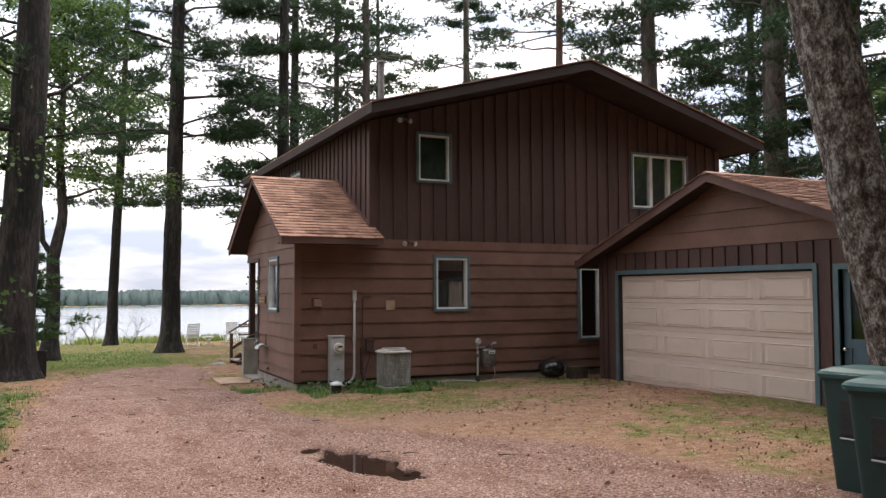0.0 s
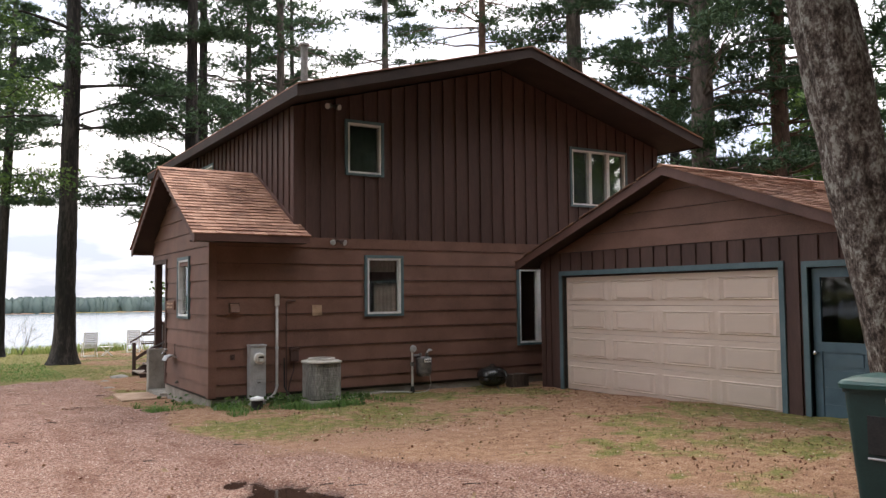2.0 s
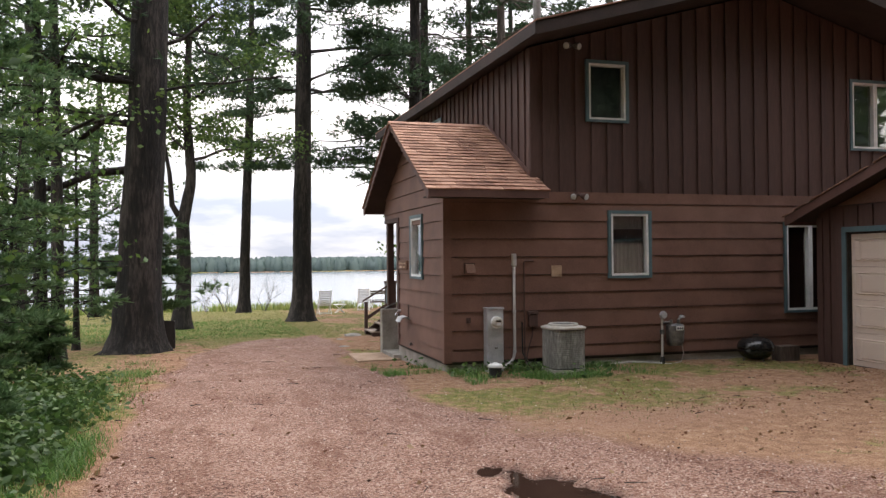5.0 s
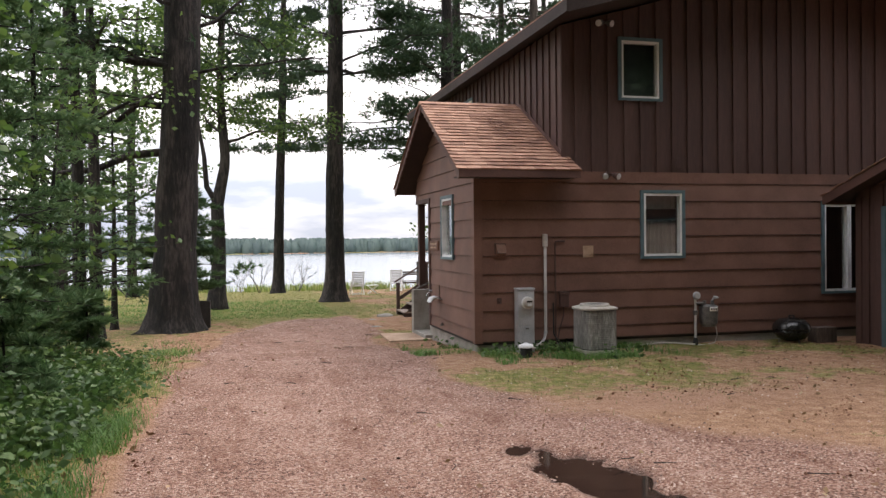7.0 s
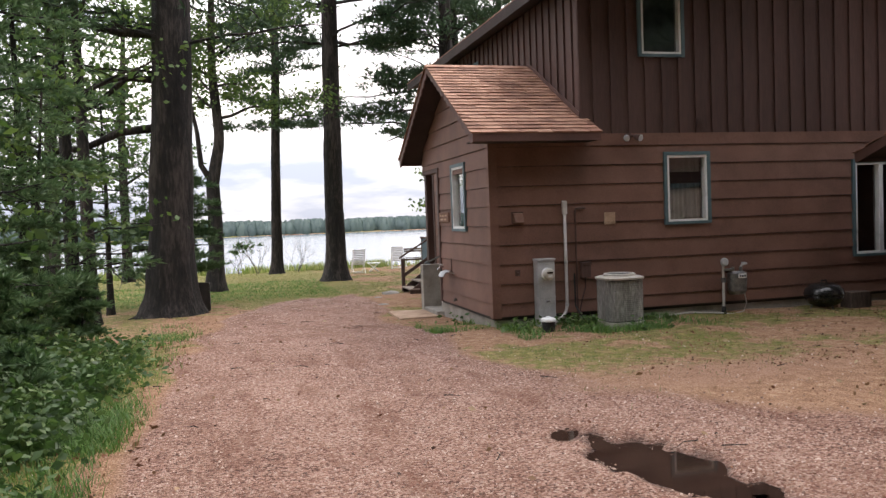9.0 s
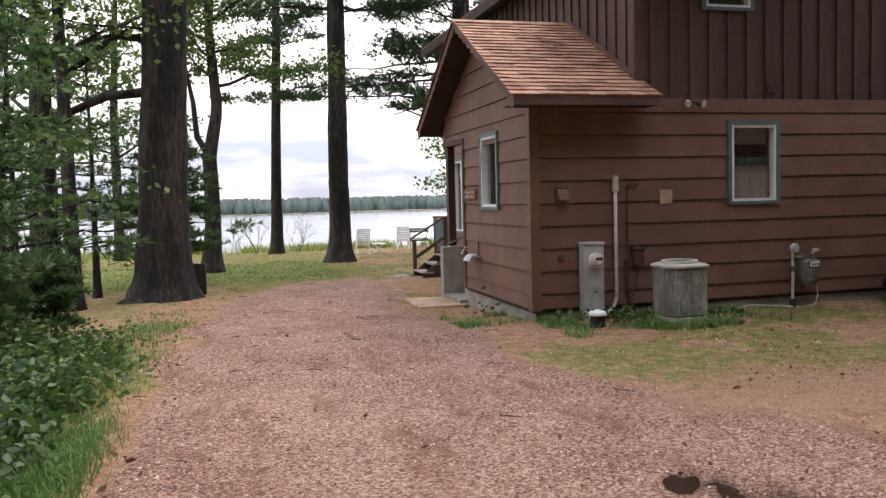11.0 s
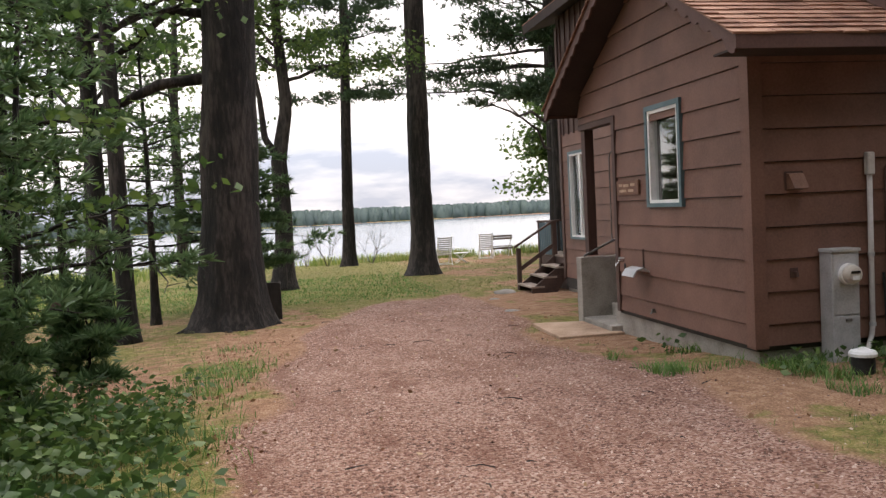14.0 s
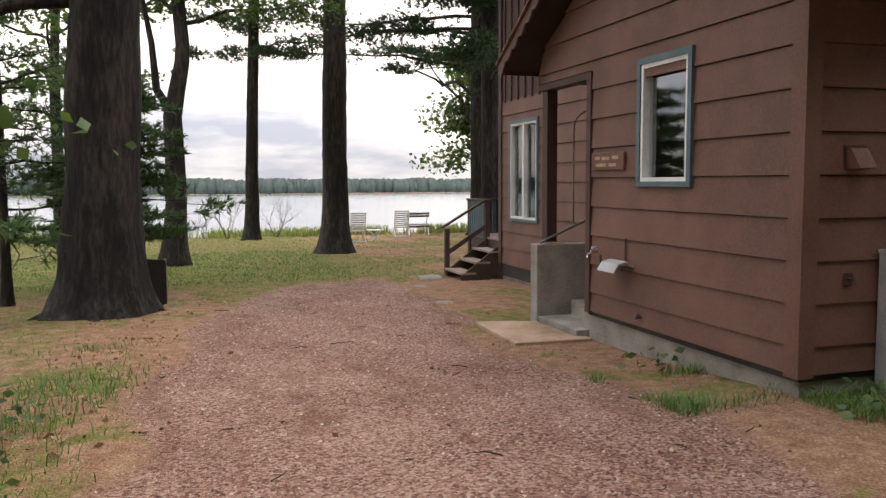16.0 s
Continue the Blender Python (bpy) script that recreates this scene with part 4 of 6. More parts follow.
    shingles(r, (x0 - 0.03, GP_Y, GP_Z + 0.002), (G_X1 + 0.3, GP_Y, GP_Z + 0.002), (x0 - 0.03, ey + sgn * 0.03, ez - 0.013), (G_X1 + 0.3, ey + sgn * 0.03, ez - 0.013), 0.14, 0.32, False, 9)
tagged(part("ridge_cap_garage", prism([(6.3 - G_OV - 0.03, GP_Y - 0.12, GP_Z - 0.028), (6.3 - G_OV - 0.03, GP_Y, GP_Z + 0.022), (6.3 - G_OV - 0.03, GP_Y + 0.12, GP_Z - 0.028)], (G_X1 - 5.6, 0, 0)), SHINGLE_J), "shingled garage ridge cap", "roof", kind="structure")


def garage_door():
    d = thing("garage_door", (6.3, (GD[0] + GD[1]) / 2, 0.05), "almond sectional overhead garage door, closed, raised panels", "garage door", kind="structure")
    rows, z0, z1 = 4, 0.045, GD[3] - 0.03
    h = (z1 - z0) / rows
    cols = 4
    w = (GD[1] - GD[0] - 0.04) / cols
    for i in range(rows):
        a, b = z0 + h * i + 0.003, z0 + h * (i + 1) - 0.003
        sec = part("section", slab(GARAGE, GD[0] + 0.02, GD[1] - 0.02, a, b, -0.095, -0.060), GDOOR, d)
        for c in range(cols):
            p, q = GD[0] + 0.02 + w * c + 0.10, GD[0] + 0.02 + w * (c + 1) - 0.10
            lo, hi = a + 0.10, b - 0.10
            bm = bmesh.new()
            m = [GARAGE(u, -0.058, z) for u, z in ((p + 0.06, lo + 0.012), (q - 0.06, lo + 0.012), (q - 0.06, hi - 0.012), (p + 0.06, hi - 0.012))]
            k2 = [GARAGE(u, -0.042, z) for u, z in ((p + 0.12, lo + 0.034), (q - 0.12, lo + 0.034), (q - 0.12, hi - 0.034), (p + 0.12, hi - 0.034))]
            # a bead round the panel and a raised field
            out = [GARAGE(u, -0.0590, z) for u, z in ((p - 0.07, lo - 0.018), (q + 0.07, lo - 0.018), (q + 0.07, hi + 0.018), (p - 0.07, hi + 0.018))]
            rim = [GARAGE(u, -0.038, z) for u, z in ((p, lo), (q, lo), (q, hi), (p, hi))]
            loops = [[bm.verts.new(v) for v in ring] for ring in (out, rim, m, k2)]
            for x, y in zip(loops, loops[1:]):
                for e in range(4):
                    f = (e + 1) % 4
                    bm.faces.new((x[e], x[f], y[f], y[e]))
            bm.faces.new(loops[-1])
            part("panel", bm, GDOOR, sec)
    t = 0.085
    for a in ((GD[0] - t, GD[0], -0.02, GD[3] + t), (GD[1], GD[1] + t, -0.02, GD[3] + t), (GD[0], GD[1], GD[3], GD[3] + t)):
        part("trim", slab(GARAGE, *a, -0.12, 0.042), TEAL, d, "blue-green painted door trim")
    part("bottom_seal", slab(GARAGE, GD[0] + 0.02, GD[1] - 0.02, -0.02, 0.044, -0.08, -0.05), RUBBER, d)


garage_door()


def side_door():
    d = thing("door_1", (6.3, (SD[0] + SD[1]) / 2, 0.06), "slate-blue half-glazed side door, closed, panels below", "door", kind="structure")
    t = 0.085
    for a in ((SD[0] - t, SD[0], 0.0, SD[3] + t), (SD[1], SD[1] + t, 0.0, SD[3] + t), (SD[0], SD[1], SD[3], SD[3] + t)):
        part("trim", slab(GARAGE, *a, -0.10, 0.042), TEAL, d, "blue-green painted door trim")
    u0, u1, z0, z1 = SD[0] + 0.01, SD[1] - 0.01, 0.10, SD[3] - 0.01
    for a in ((u0, u0 + 0.12, z0, z1), (u1 - 0.12, u1, z0, z1), (u0 + 0.12, u1 - 0.12, z1 - 0.13, z1), (u0 + 0.12, u1 - 0.12, 1.02, 1.15)):
        part("stile", slab(GARAGE, *a, -0.09, -0.045), TEAL_DOOR, d)
    part("lower_panel", slab(GARAGE, u0 + 0.12, u1 - 0.12, z0, 1.02, -0.085, -0.062), TEAL_DOOR, d)
    for z in (0.14, 0.37, 0.60, 0.83):
        part("raised_panel", slab(GARAGE, u0 + 0.14, u1 - 0.14, z, z + 0.17, -0.062, -0.048, None), TEAL_DOOR, d)
    p = part("pane", slab(GARAGE, u0 + 0.12, u1 - 0.12, 1.15, z1 - 0.13, -0.07, -0.064), DOOR_GLASS, d)
    p.visible_shadow = False
    kn = part("door_knob", tube([GARAGE(u1 - 0.06, -0.045, 1.0), GARAGE(u1 - 0.06, -0.01, 1.0), GARAGE(u1 - 0.06, 0.0, 1.0), GARAGE(u1 - 0.06, 0.035, 1.0), GARAGE(u1 - 0.06, 0.045, 1.0)], [0.015, 0.013, 0.028, 0.03, 0.015], 14), CHROME, d, "polished metal door knob", True)
    part("threshold", slab(GARAGE, SD[0], SD[1], 0.02, 0.09, -0.1, 0.03), METAL_D, d)


side_door()
tagged(part("floor_garage", box(6.45, G_X1 - 0.15, G_R + 0.15, G_L - 0.15, 0.0, 0.05), CONCRETE), "concrete garage floor slab", "floor", kind="structure")


# ---- trees ----
def rot_frames(dirs, r):
    """Orthonormal frames about given directions with random spin: (n, 3, 3) rows side, up, along."""
    d = dirs / np.linalg.norm(dirs, axis=1, keepdims=True)
    q = r.normal(size=d.shape)
    s = np.cross(d, q)
    s /= np.linalg.norm(s, axis=1, keepdims=True) + 1e-9
    u = np.cross(s, d)
    return np.stack([s, u, d], 1)


def leaves(centres, size, r, flat=0.5, long=1.5):
    """Rhombic folded leaves round the centres: two triangles along a midrib."""
    n = len(centres)
    d = r.normal(size=(n, 3))
    d[:, 2] = d[:, 2] * (1 - flat) - 0.25
    F = rot_frames(d, r)
    s = size * r.uniform(0.6, 1.35, (n, 1))
    a = centres - F[:, 2] * s * long * 0.5
    b = centres + F[:, 2] * s * long * 0.5
    m = centres - F[:, 2] * s * 0.08
    c = m + F[:, 0] * s * 0.48 + F[:, 1] * s * 0.12
    e = m - F[:, 0] * s * 0.48 + F[:, 1] * s * 0.12
    V = np.stack([a, c, b, e], 1).reshape(-1, 3)
    i = np.arange(n)[:, None] * 4
    T = np.concatenate([i + np.array([[0, 1, 2]]), i + np.array([[0, 2, 3]])], 1).reshape(-1, 3)
    return V, T


def tufts(centres, dirs, size, r, blades=9, width=0.10):
    """Sprays of needles: thin triangles fanned round each direction."""
    n = len(centres)
    C = np.repeat(centres, blades, 0)
    D = np.repeat(dirs, blades, 0) * 0.9 + r.normal(size=(n * blades, 3)) * 0.62
    F = rot_frames(D, r)
    L = size * r.uniform(0.55, 1.25, (n * blades, 1))
    w = L * width
    a = C - F[:, 0] * w
    b = C + F[:, 0] * w
    c = C + F[:, 2] * L
    V = np.stack([a, b, c], 1).reshape(-1, 3)
    T = np.arange(len(V)).reshape(-1, 3)
    return V, T


def join(parts):
    V, T, k = [], [], 0
    for v, t in parts:
        V.append(v)
        T.append(t + k)
        k += len(v)
    return np.concatenate(V), np.concatenate(T)


def trunk_mesh(path, radii, flare=1.6, sides=30, relief=0.22, steps=60):
    """Smoothly bent tapered trunk with root flare."""
    P = np.array(path, float)
    t = np.linspace(0, 1, len(P))
    s = np.linspace(0, 1, steps) ** 1.25
    X = np.stack([np.interp(s, t, P[:, k]) for k in range(3)], 1)
    R = np.interp(s, t, radii)
    h = X[:, 2] - X[0, 2]
    R = R * (1 + (flare - 1) * np.exp(-h / 0.30) + 0.12 * np.exp(-h / 1.2))
    return tube([tuple(x) for x in X], list(R), sides, None, relief, 2.4)


def point_on(path, z):
    P = np.array(path, float)
    return Vector([float(np.interp(z, P[:, 2], P[:, k])) for k in range(2)] + [z])


def limb_path(start, az, length, rise, droop, r, n=6):
    pts = [Vector(start)]
    for i in range(1, n + 1):
        f = i / n
        wob = Vector((r.uniform(-1, 1), r.uniform(-1, 1), r.uniform(-0.6, 0.6))) * length * 0.035
        pts.append(Vector(start) + Vector((math.cos(az) * length * f, math.sin(az) * length * f, length * (rise * f - droop * f * f))) + wob)
    return pts


def add_limbs(stems, bark, tree, single):
    """Limbs as parts of their own, or joined where they are too far off to pick apart."""
    if single:
        for bm in stems:
            part("limb", bm, bark, tree)
        return
    whole = bmesh.new()
    for bm in stems:
        me = bpy.data.meshes.new("limb")
        bm.to_mesh(me)
        bm.free()
        whole.from_mesh(me)
        bpy.data.meshes.remove(me)
    tagged(part("branchwork", whole, bark, tree), kind="stuff")


def pine(name, label, path, radii, bark, crown_z, top_z, reach, seed, limbs=34, pads=4, dense=26, size=0.22, blades=8, bare=0.3, group="lakeside pines", leafmat=NEEDLE, side_bias=None, width=0.11, dead=0, flat=0.30, whorls=9, pad=0.17, single=False, bias_p=0.6, flare=1.6):
    """A pine: trunk, limbs in loose whorls, and needle sprays gathered in flat pads with sky between."""
    r = random.Random(seed)
    rn = np.random.RandomState(seed)
    base = path[0]
    t = thing(name, base, label, "tree", group)
    part("trunk", trunk_mesh(path, radii, flare), bark, t, smooth=True)
    stems = []
    cs, ds = [], []
    for i in range(limbs + dead):
        isdead = i >= limbs
        if isdead:
            f = r.random() * 0.35 - 0.08
        else:
            f = (int(whorls * (i + 0.5) / limbs) + r.gauss(0.4, 0.16)) / whorls
        z = max(crown_z + (top_z - crown_z) * f, base[2] + 0.2)
        p = point_on(path, min(z, path[-1][2] - 0.05))
        az = i * 2.4 + r.uniform(-0.5, 0.5)
        if side_bias is not None and r.random() < bias_p:
            az = side_bias + r.uniform(-0.9, 0.9)
        L = reach * (1.0 - 0.62 * max(f, 0) ** 1.4) * r.uniform(0.5, 1.12)
        rise, droop = r.uniform(0.0, 0.28), r.uniform(0.0, 0.22)
        lp = limb_path(p, az, L, rise, droop, r)
        bm = bmesh.new()
        stems.append(bm)
        r0 = min(max(0.008, 0.011 * L + 0.006), radii[0] * 0.5)
        tube(lp, [r0 * (1 - 0.8 * k / 6) for k in range(7)], 5, bm)
        if isdead:
            for k in range(3):
                q = lp[2 + k]
                tube([q, q + Vector((r.gauss(0, 0.35), r.gauss(0, 0.35), r.gauss(0, 0.2)))], [0.010, 0.003], 3, bm)
            continue
        for k in range(pads):
            g = bare + (1 - bare) * (k + r.random()) / pads
            j = min(int(g * 6), 5)
            q = lp[j].lerp(lp[j + 1], g * 6 - j)
            rad = pad * reach * (0.45 + 0.75 * L / reach) * r.uniform(0.6, 1.2)
            e = q + Vector((r.gauss(0, 1), r.gauss(0, 1), r.gauss(0.1, 0.2))) * rad * 0.7
            tube([q, e], [r0 * 0.35 + 0.002, 0.003], 3, bm)
            n = max(int(dense * r.uniform(0.6, 1.3)), 4)
            o = rn.normal(size=(n, 3)) * np.array([rad, rad, rad * flat]) * 0.6
            cs.append(np.array(e) + o)
            dv = o / rad * 0.9 + np.array([math.cos(az) * 0.5, math.sin(az) * 0.5, 0.45])
            ds.append(dv)
    add_limbs(stems, bark, t, single)
    V, T = tufts(np.concatenate(cs), np.concatenate(ds), size, rn, blades, width)
    fast_mesh("crown", V, T, leafmat, t)
    return t


def broadleaf(name, label, path, radii, bark, crown_z, reach, seed, limbs=14, clumps=7, per=70, size=0.13, group="lakeside trees", leafmat=LEAF, up=0.55, spread=0.5, extra=(), flare=1.5, steps=26, cluster=0.42, single=False, sides=16, relief=0.14):
    """A broadleaf tree: forked limbs and loose leaf clumps with gaps."""
    r = random.Random(seed)
    rn = np.random.RandomState(seed)
    base = path[0]
    t = thing(name, base, label, "tree" if radii[0] > 0.06 else "sapling", group)
    part("trunk", trunk_mesh(path, radii, flare, sides if radii[0] > 0.08 else 8, relief, steps), bark, t, smooth=True)
    stems = []
    pts = []
    top = path[-1][2]
    for e in extra:
        stems.append(tube(e[0], e[1], 9, None, 0.1))
    for i in range(limbs):
        f = (i + r.random()) / limbs
        z = crown_z + (top - crown_z) * f
        p = point_on(path, min(z, top - 0.02))
        az = i * 2.4 + r.uniform(-0.6, 0.6)
        L = reach * (1 - 0.45 * f) * r.uniform(0.6, 1.15)
        lp = limb_path(p, az, L, up * r.uniform(0.4, 1.2), r.uniform(0, 0.3), r)
        bm = bmesh.new()
        stems.append(bm)
        r0 = max(0.008, radii[-1] * 0.55 + 0.010 * L)
        tube(lp, [r0 * (1 - 0.82 * k / 6) for k in range(7)], 5, bm)
        for c in range(clumps):
            g = 0.3 + 0.7 * (c + r.random()) / clumps
            j = min(int(g * 6), 5)
            q = lp[j].lerp(lp[j + 1], g * 6 - j)
            e = q + Vector((r.gauss(0, 1), r.gauss(0, 1), r.gauss(0.1, 0.6))) * spread * 0.5 * reach * 0.4
            tube([q, e], [0.4 * r0 * (1 - 0.6 * g) + 0.003, 0.003], 3, bm)
            n = int(per * r.uniform(0.5, 1.3))
            sc = cluster * r.uniform(0.6, 1.25)
            pts.append(np.array(e) + rn.normal(size=(n, 3)) * np.array([sc, sc, sc * 0.55]))
    add_limbs(stems, bark, t, single)
    V, T = leaves(np.concatenate(pts), size, rn)
    fast_mesh("crown", V, T, leafmat, t)
    return t


def gz(x, y):
    return float(ground_at(np.array([x]), np.array([y]))[0]) - 0.04


# the big leaning tree beside the bins
broadleaf("leaning_tree", "thick leaning trunk with grey lichen-patched furrowed bark",
          [(4.33, -9.45, gz(4.33, -9.45)), (4.10, -9.32, 1.1), (3.84, -9.20, 2.5), (3.46, -9.01, 4.6), (3.1, -8.82, 7.0), (2.8, -8.65, 11)],
          [0.32, 0.28, 0.275, 0.29, 0.27, 0.18], BARK_GREY, 5.6, 4.2, 31, limbs=15, clumps=8, per=90, size=0.13, steps=120, single=True, sides=44, relief=0.3)
# pines and trees along the lawn
BIG_X, BIG_Y = -5.08, 7.15
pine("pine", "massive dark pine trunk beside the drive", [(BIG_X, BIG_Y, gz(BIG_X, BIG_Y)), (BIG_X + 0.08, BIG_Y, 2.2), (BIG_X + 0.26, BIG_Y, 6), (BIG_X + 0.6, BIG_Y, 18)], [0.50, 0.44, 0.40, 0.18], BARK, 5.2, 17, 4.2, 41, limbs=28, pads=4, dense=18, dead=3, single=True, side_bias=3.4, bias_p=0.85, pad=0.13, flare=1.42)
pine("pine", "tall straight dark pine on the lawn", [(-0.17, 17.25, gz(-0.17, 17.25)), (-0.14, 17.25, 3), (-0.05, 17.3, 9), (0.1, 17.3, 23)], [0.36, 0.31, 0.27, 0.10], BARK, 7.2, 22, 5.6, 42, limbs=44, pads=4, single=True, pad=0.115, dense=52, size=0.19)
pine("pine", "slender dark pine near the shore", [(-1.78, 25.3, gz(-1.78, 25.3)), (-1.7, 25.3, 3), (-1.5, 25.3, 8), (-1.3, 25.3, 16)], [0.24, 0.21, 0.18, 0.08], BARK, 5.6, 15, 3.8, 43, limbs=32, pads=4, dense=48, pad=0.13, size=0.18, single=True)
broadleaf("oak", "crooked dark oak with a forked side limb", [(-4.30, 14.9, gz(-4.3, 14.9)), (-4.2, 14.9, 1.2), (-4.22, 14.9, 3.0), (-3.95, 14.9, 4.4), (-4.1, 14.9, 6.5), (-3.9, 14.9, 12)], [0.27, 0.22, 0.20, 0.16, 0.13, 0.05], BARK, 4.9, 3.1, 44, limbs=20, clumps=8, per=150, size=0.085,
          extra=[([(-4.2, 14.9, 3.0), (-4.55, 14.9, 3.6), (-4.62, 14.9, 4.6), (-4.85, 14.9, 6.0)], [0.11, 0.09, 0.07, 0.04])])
roots = [o for o in bpy.data.objects if o.name == "pine"][0]
for k in range(13):
    a = k * 0.485 + 0.2
    c, sn, L = math.cos(a), math.sin(a), (0.56 + 0.14 * math.sin(k * 2.3))
    zr = gz(BIG_X, BIG_Y) + 0.03
    part("root", tube([(BIG_X + 0.34 * c, BIG_Y + 0.34 * sn, zr + 0.55), (BIG_X + 0.48 * c, BIG_Y + 0.48 * sn, zr + 0.24), (BIG_X + L * 0.9 * c, BIG_Y + L * 0.9 * sn, zr + 0.05), (BIG_X + L * 1.35 * math.cos(a + 0.2), BIG_Y + L * 1.35 * math.sin(a + 0.2), zr - 0.04)], [0.07, 0.095, 0.075, 0.025], 10, None, 0.3), BARK, roots, smooth=True)
for dz, pts, rr in ((3.9, [(0.0, 0.0), (-0.9, -0.12), (-1.6, -0.45), (-2.4, -0.55), (-3.3, -0.4)], 0.10), (4.9, [(0.0, 0.0), (-0.7, 0.05), (-1.3, -0.5), (-2.1, -1.0)], 0.09), (5.9, [(0.1, 0.0), (-0.8, 0.0), (-1.6, 0.2), (-2.8, 0.5)], 0.10), (6.6, [(0.2, 0.0), (1.0, 0.3), (1.7, 0.9)], 0.06)):
    part("limb", tube([(BIG_X + u, BIG_Y - 0.05 * abs(u), dz + h) for u, h in pts], [rr * (1 - 0.7 * k / len(pts)) for k in range(len(pts))], 9, None, 0.15), BARK, roots, smooth=True)
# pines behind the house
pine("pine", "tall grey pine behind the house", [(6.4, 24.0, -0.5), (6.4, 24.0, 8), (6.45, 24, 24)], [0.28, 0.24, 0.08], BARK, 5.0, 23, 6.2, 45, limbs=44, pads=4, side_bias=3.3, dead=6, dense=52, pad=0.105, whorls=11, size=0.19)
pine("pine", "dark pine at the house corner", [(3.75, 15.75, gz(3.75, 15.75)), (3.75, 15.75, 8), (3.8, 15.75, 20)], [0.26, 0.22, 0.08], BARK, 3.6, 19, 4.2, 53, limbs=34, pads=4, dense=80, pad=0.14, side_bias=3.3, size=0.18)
pine("pine", "thin bare-stemmed pine behind the house", [(8.1, 22.5, -0.5), (8.1, 22.5, 8), (8.1, 22.5, 22)], [0.16, 0.14, 0.07], BARK_PALE, 10, 21, 3.2, 46, limbs=28, dead=6)
pine("pine", "pale-barked pine with long bare limbs", [(9.2, 21.2, -0.5), (9.2, 21.2, 8), (9.1, 21.2, 22)], [0.25, 0.21, 0.10], BARK_PALE, 11.5, 21, 4.6, 47, limbs=20, dead=10)
pine("pine", "pine behind the roof ridge", [(15.0, 22.0, -0.4), (15.0, 22, 9), (15.0, 22, 24)], [0.25, 0.2, 0.08], BARK_PALE, 8.0, 23, 4.4, 48, limbs=34, pads=4, dense=48, pad=0.11, size=0.19)
pine("pine", "red-barked pine behind the house", [(16.2, 15.3, -0.3), (16.25, 15.3, 8), (16.4, 15.3, 22)], [0.22, 0.19, 0.09], BARK_RED, 12.5, 21, 4.0, 49, limbs=22, dead=6)
pine("pine", "stout pine rising beside the roof", [(16.8, 9.7, -0.2), (16.75, 9.7, 8), (16.6, 9.7, 22)], [0.38, 0.32, 0.14], BARK_PALE, 7.0, 21, 4.6, 50, limbs=44, dead=8, dense=44, pad=0.14)
pine("pine", "stout pine behind the garage roof", [(17.1, 3.9, -0.1), (17.05, 3.9, 7), (16.9, 3.9, 22)], [0.42, 0.36, 0.16], BARK_PALE, 5.4, 21, 4.6, 51, limbs=48, dead=8, dense=46, pad=0.15)
pine("pine", "red pine behind the garage", [(19.6, 2.8, 0.0), (19.5, 2.8, 7), (19.4, 2.8, 22)], [0.33, 0.28, 0.12], BARK_RED, 5.0, 21, 4.6, 52, limbs=48, dead=6, dense=46, pad=0.15)
for i, (x, y) in enumerate(((13.5, 31.0), (23.5, 11.0), (24.0, 1.0), (22.0, -6.0))):
    pine("pine", "slim pine in the woods beside the house", [(x, y, -0.5), (x + 0.1, y, 9), (x, y, 20)], [0.26, 0.2, 0.08], BARK, 3.0, 19, 4.6, 60 + i, limbs=34, pad=0.12, size=0.3, blades=7, width=0.15)
for i, (x, y) in enumerate(((20.0, 28.0), (27.0, 6.0), (23.0, 17.5), (26.0, -3.0))):
    broadleaf("maple", "light green broadleaf tree in the woods", [(x, y, -0.3), (x, y, 5), (x + 0.2, y, 10)], [0.2, 0.15, 0.06], BARK, 2.0, 3.8, 70 + i, limbs=20, clumps=7, per=70, size=0.2, group="woods")
broadleaf("maple", "light green broadleaf tree at the shore", [(9.0, 28.2, -0.7), (9.0, 28.2, 3), (8.6, 28.2, 6.2)], [0.13, 0.1, 0.04], BARK, 1.7, 4.0, 75, limbs=16, clumps=8, per=80, size=0.15)
broadleaf("oak", "broadleaf tree behind the drive's edge", [(-9.5, 17.5, -0.5), (-9.3, 17.5, 5), (-9.0, 17.5, 13)], [0.24, 0.19, 0.06], BARK, 3.4, 4.4, 76, limbs=14, clumps=6, per=42, size=0.13)
broadleaf("oak", "broadleaf tree at the lawn's far edge", [(-8.0, 25.0, -0.6), (-8.0, 25, 5), (-7.6, 25, 12)], [0.2, 0.16, 0.06], BARK, 3.0, 4.2, 77, limbs=14, clumps=6, per=42, size=0.13)
# unseen trees behind and beside the camera, added to block low sky light
for i in range(13):
    a = -math.pi * (-0.02 + 1.04 * i / 12)
    x, y = -1 + 18 * math.cos(a), -15 + 12 * math.sin(a)
    broadleaf("maple", "unseen leafy tree added round the drive to block low sky light", [(x * 1.12, y - 3 * abs(math.sin(a)), 0.1), (x * 1.12, y - 3 * abs(math.sin(a)), 6), (x * 1.12, y - 3 * abs(math.sin(a)), 15)], [0.25, 0.2, 0.07], BARK, 1.2, 4.6, 190 + i, limbs=22, clumps=7, per=26, size=0.55, group="woods", cluster=0.8)
    pine("pine", "unseen dark pine added round the drive to block low sky light", [(x, y, 0.1), (x, y, 9), (x, y, 27)], [0.34, 0.28, 0.08], BARK, 1.2, 26.5, 5.2, 90 + i, limbs=70, whorls=16, pads=5, dense=24, size=0.8, blades=7, width=0.22, group="woods", flat=0.5)
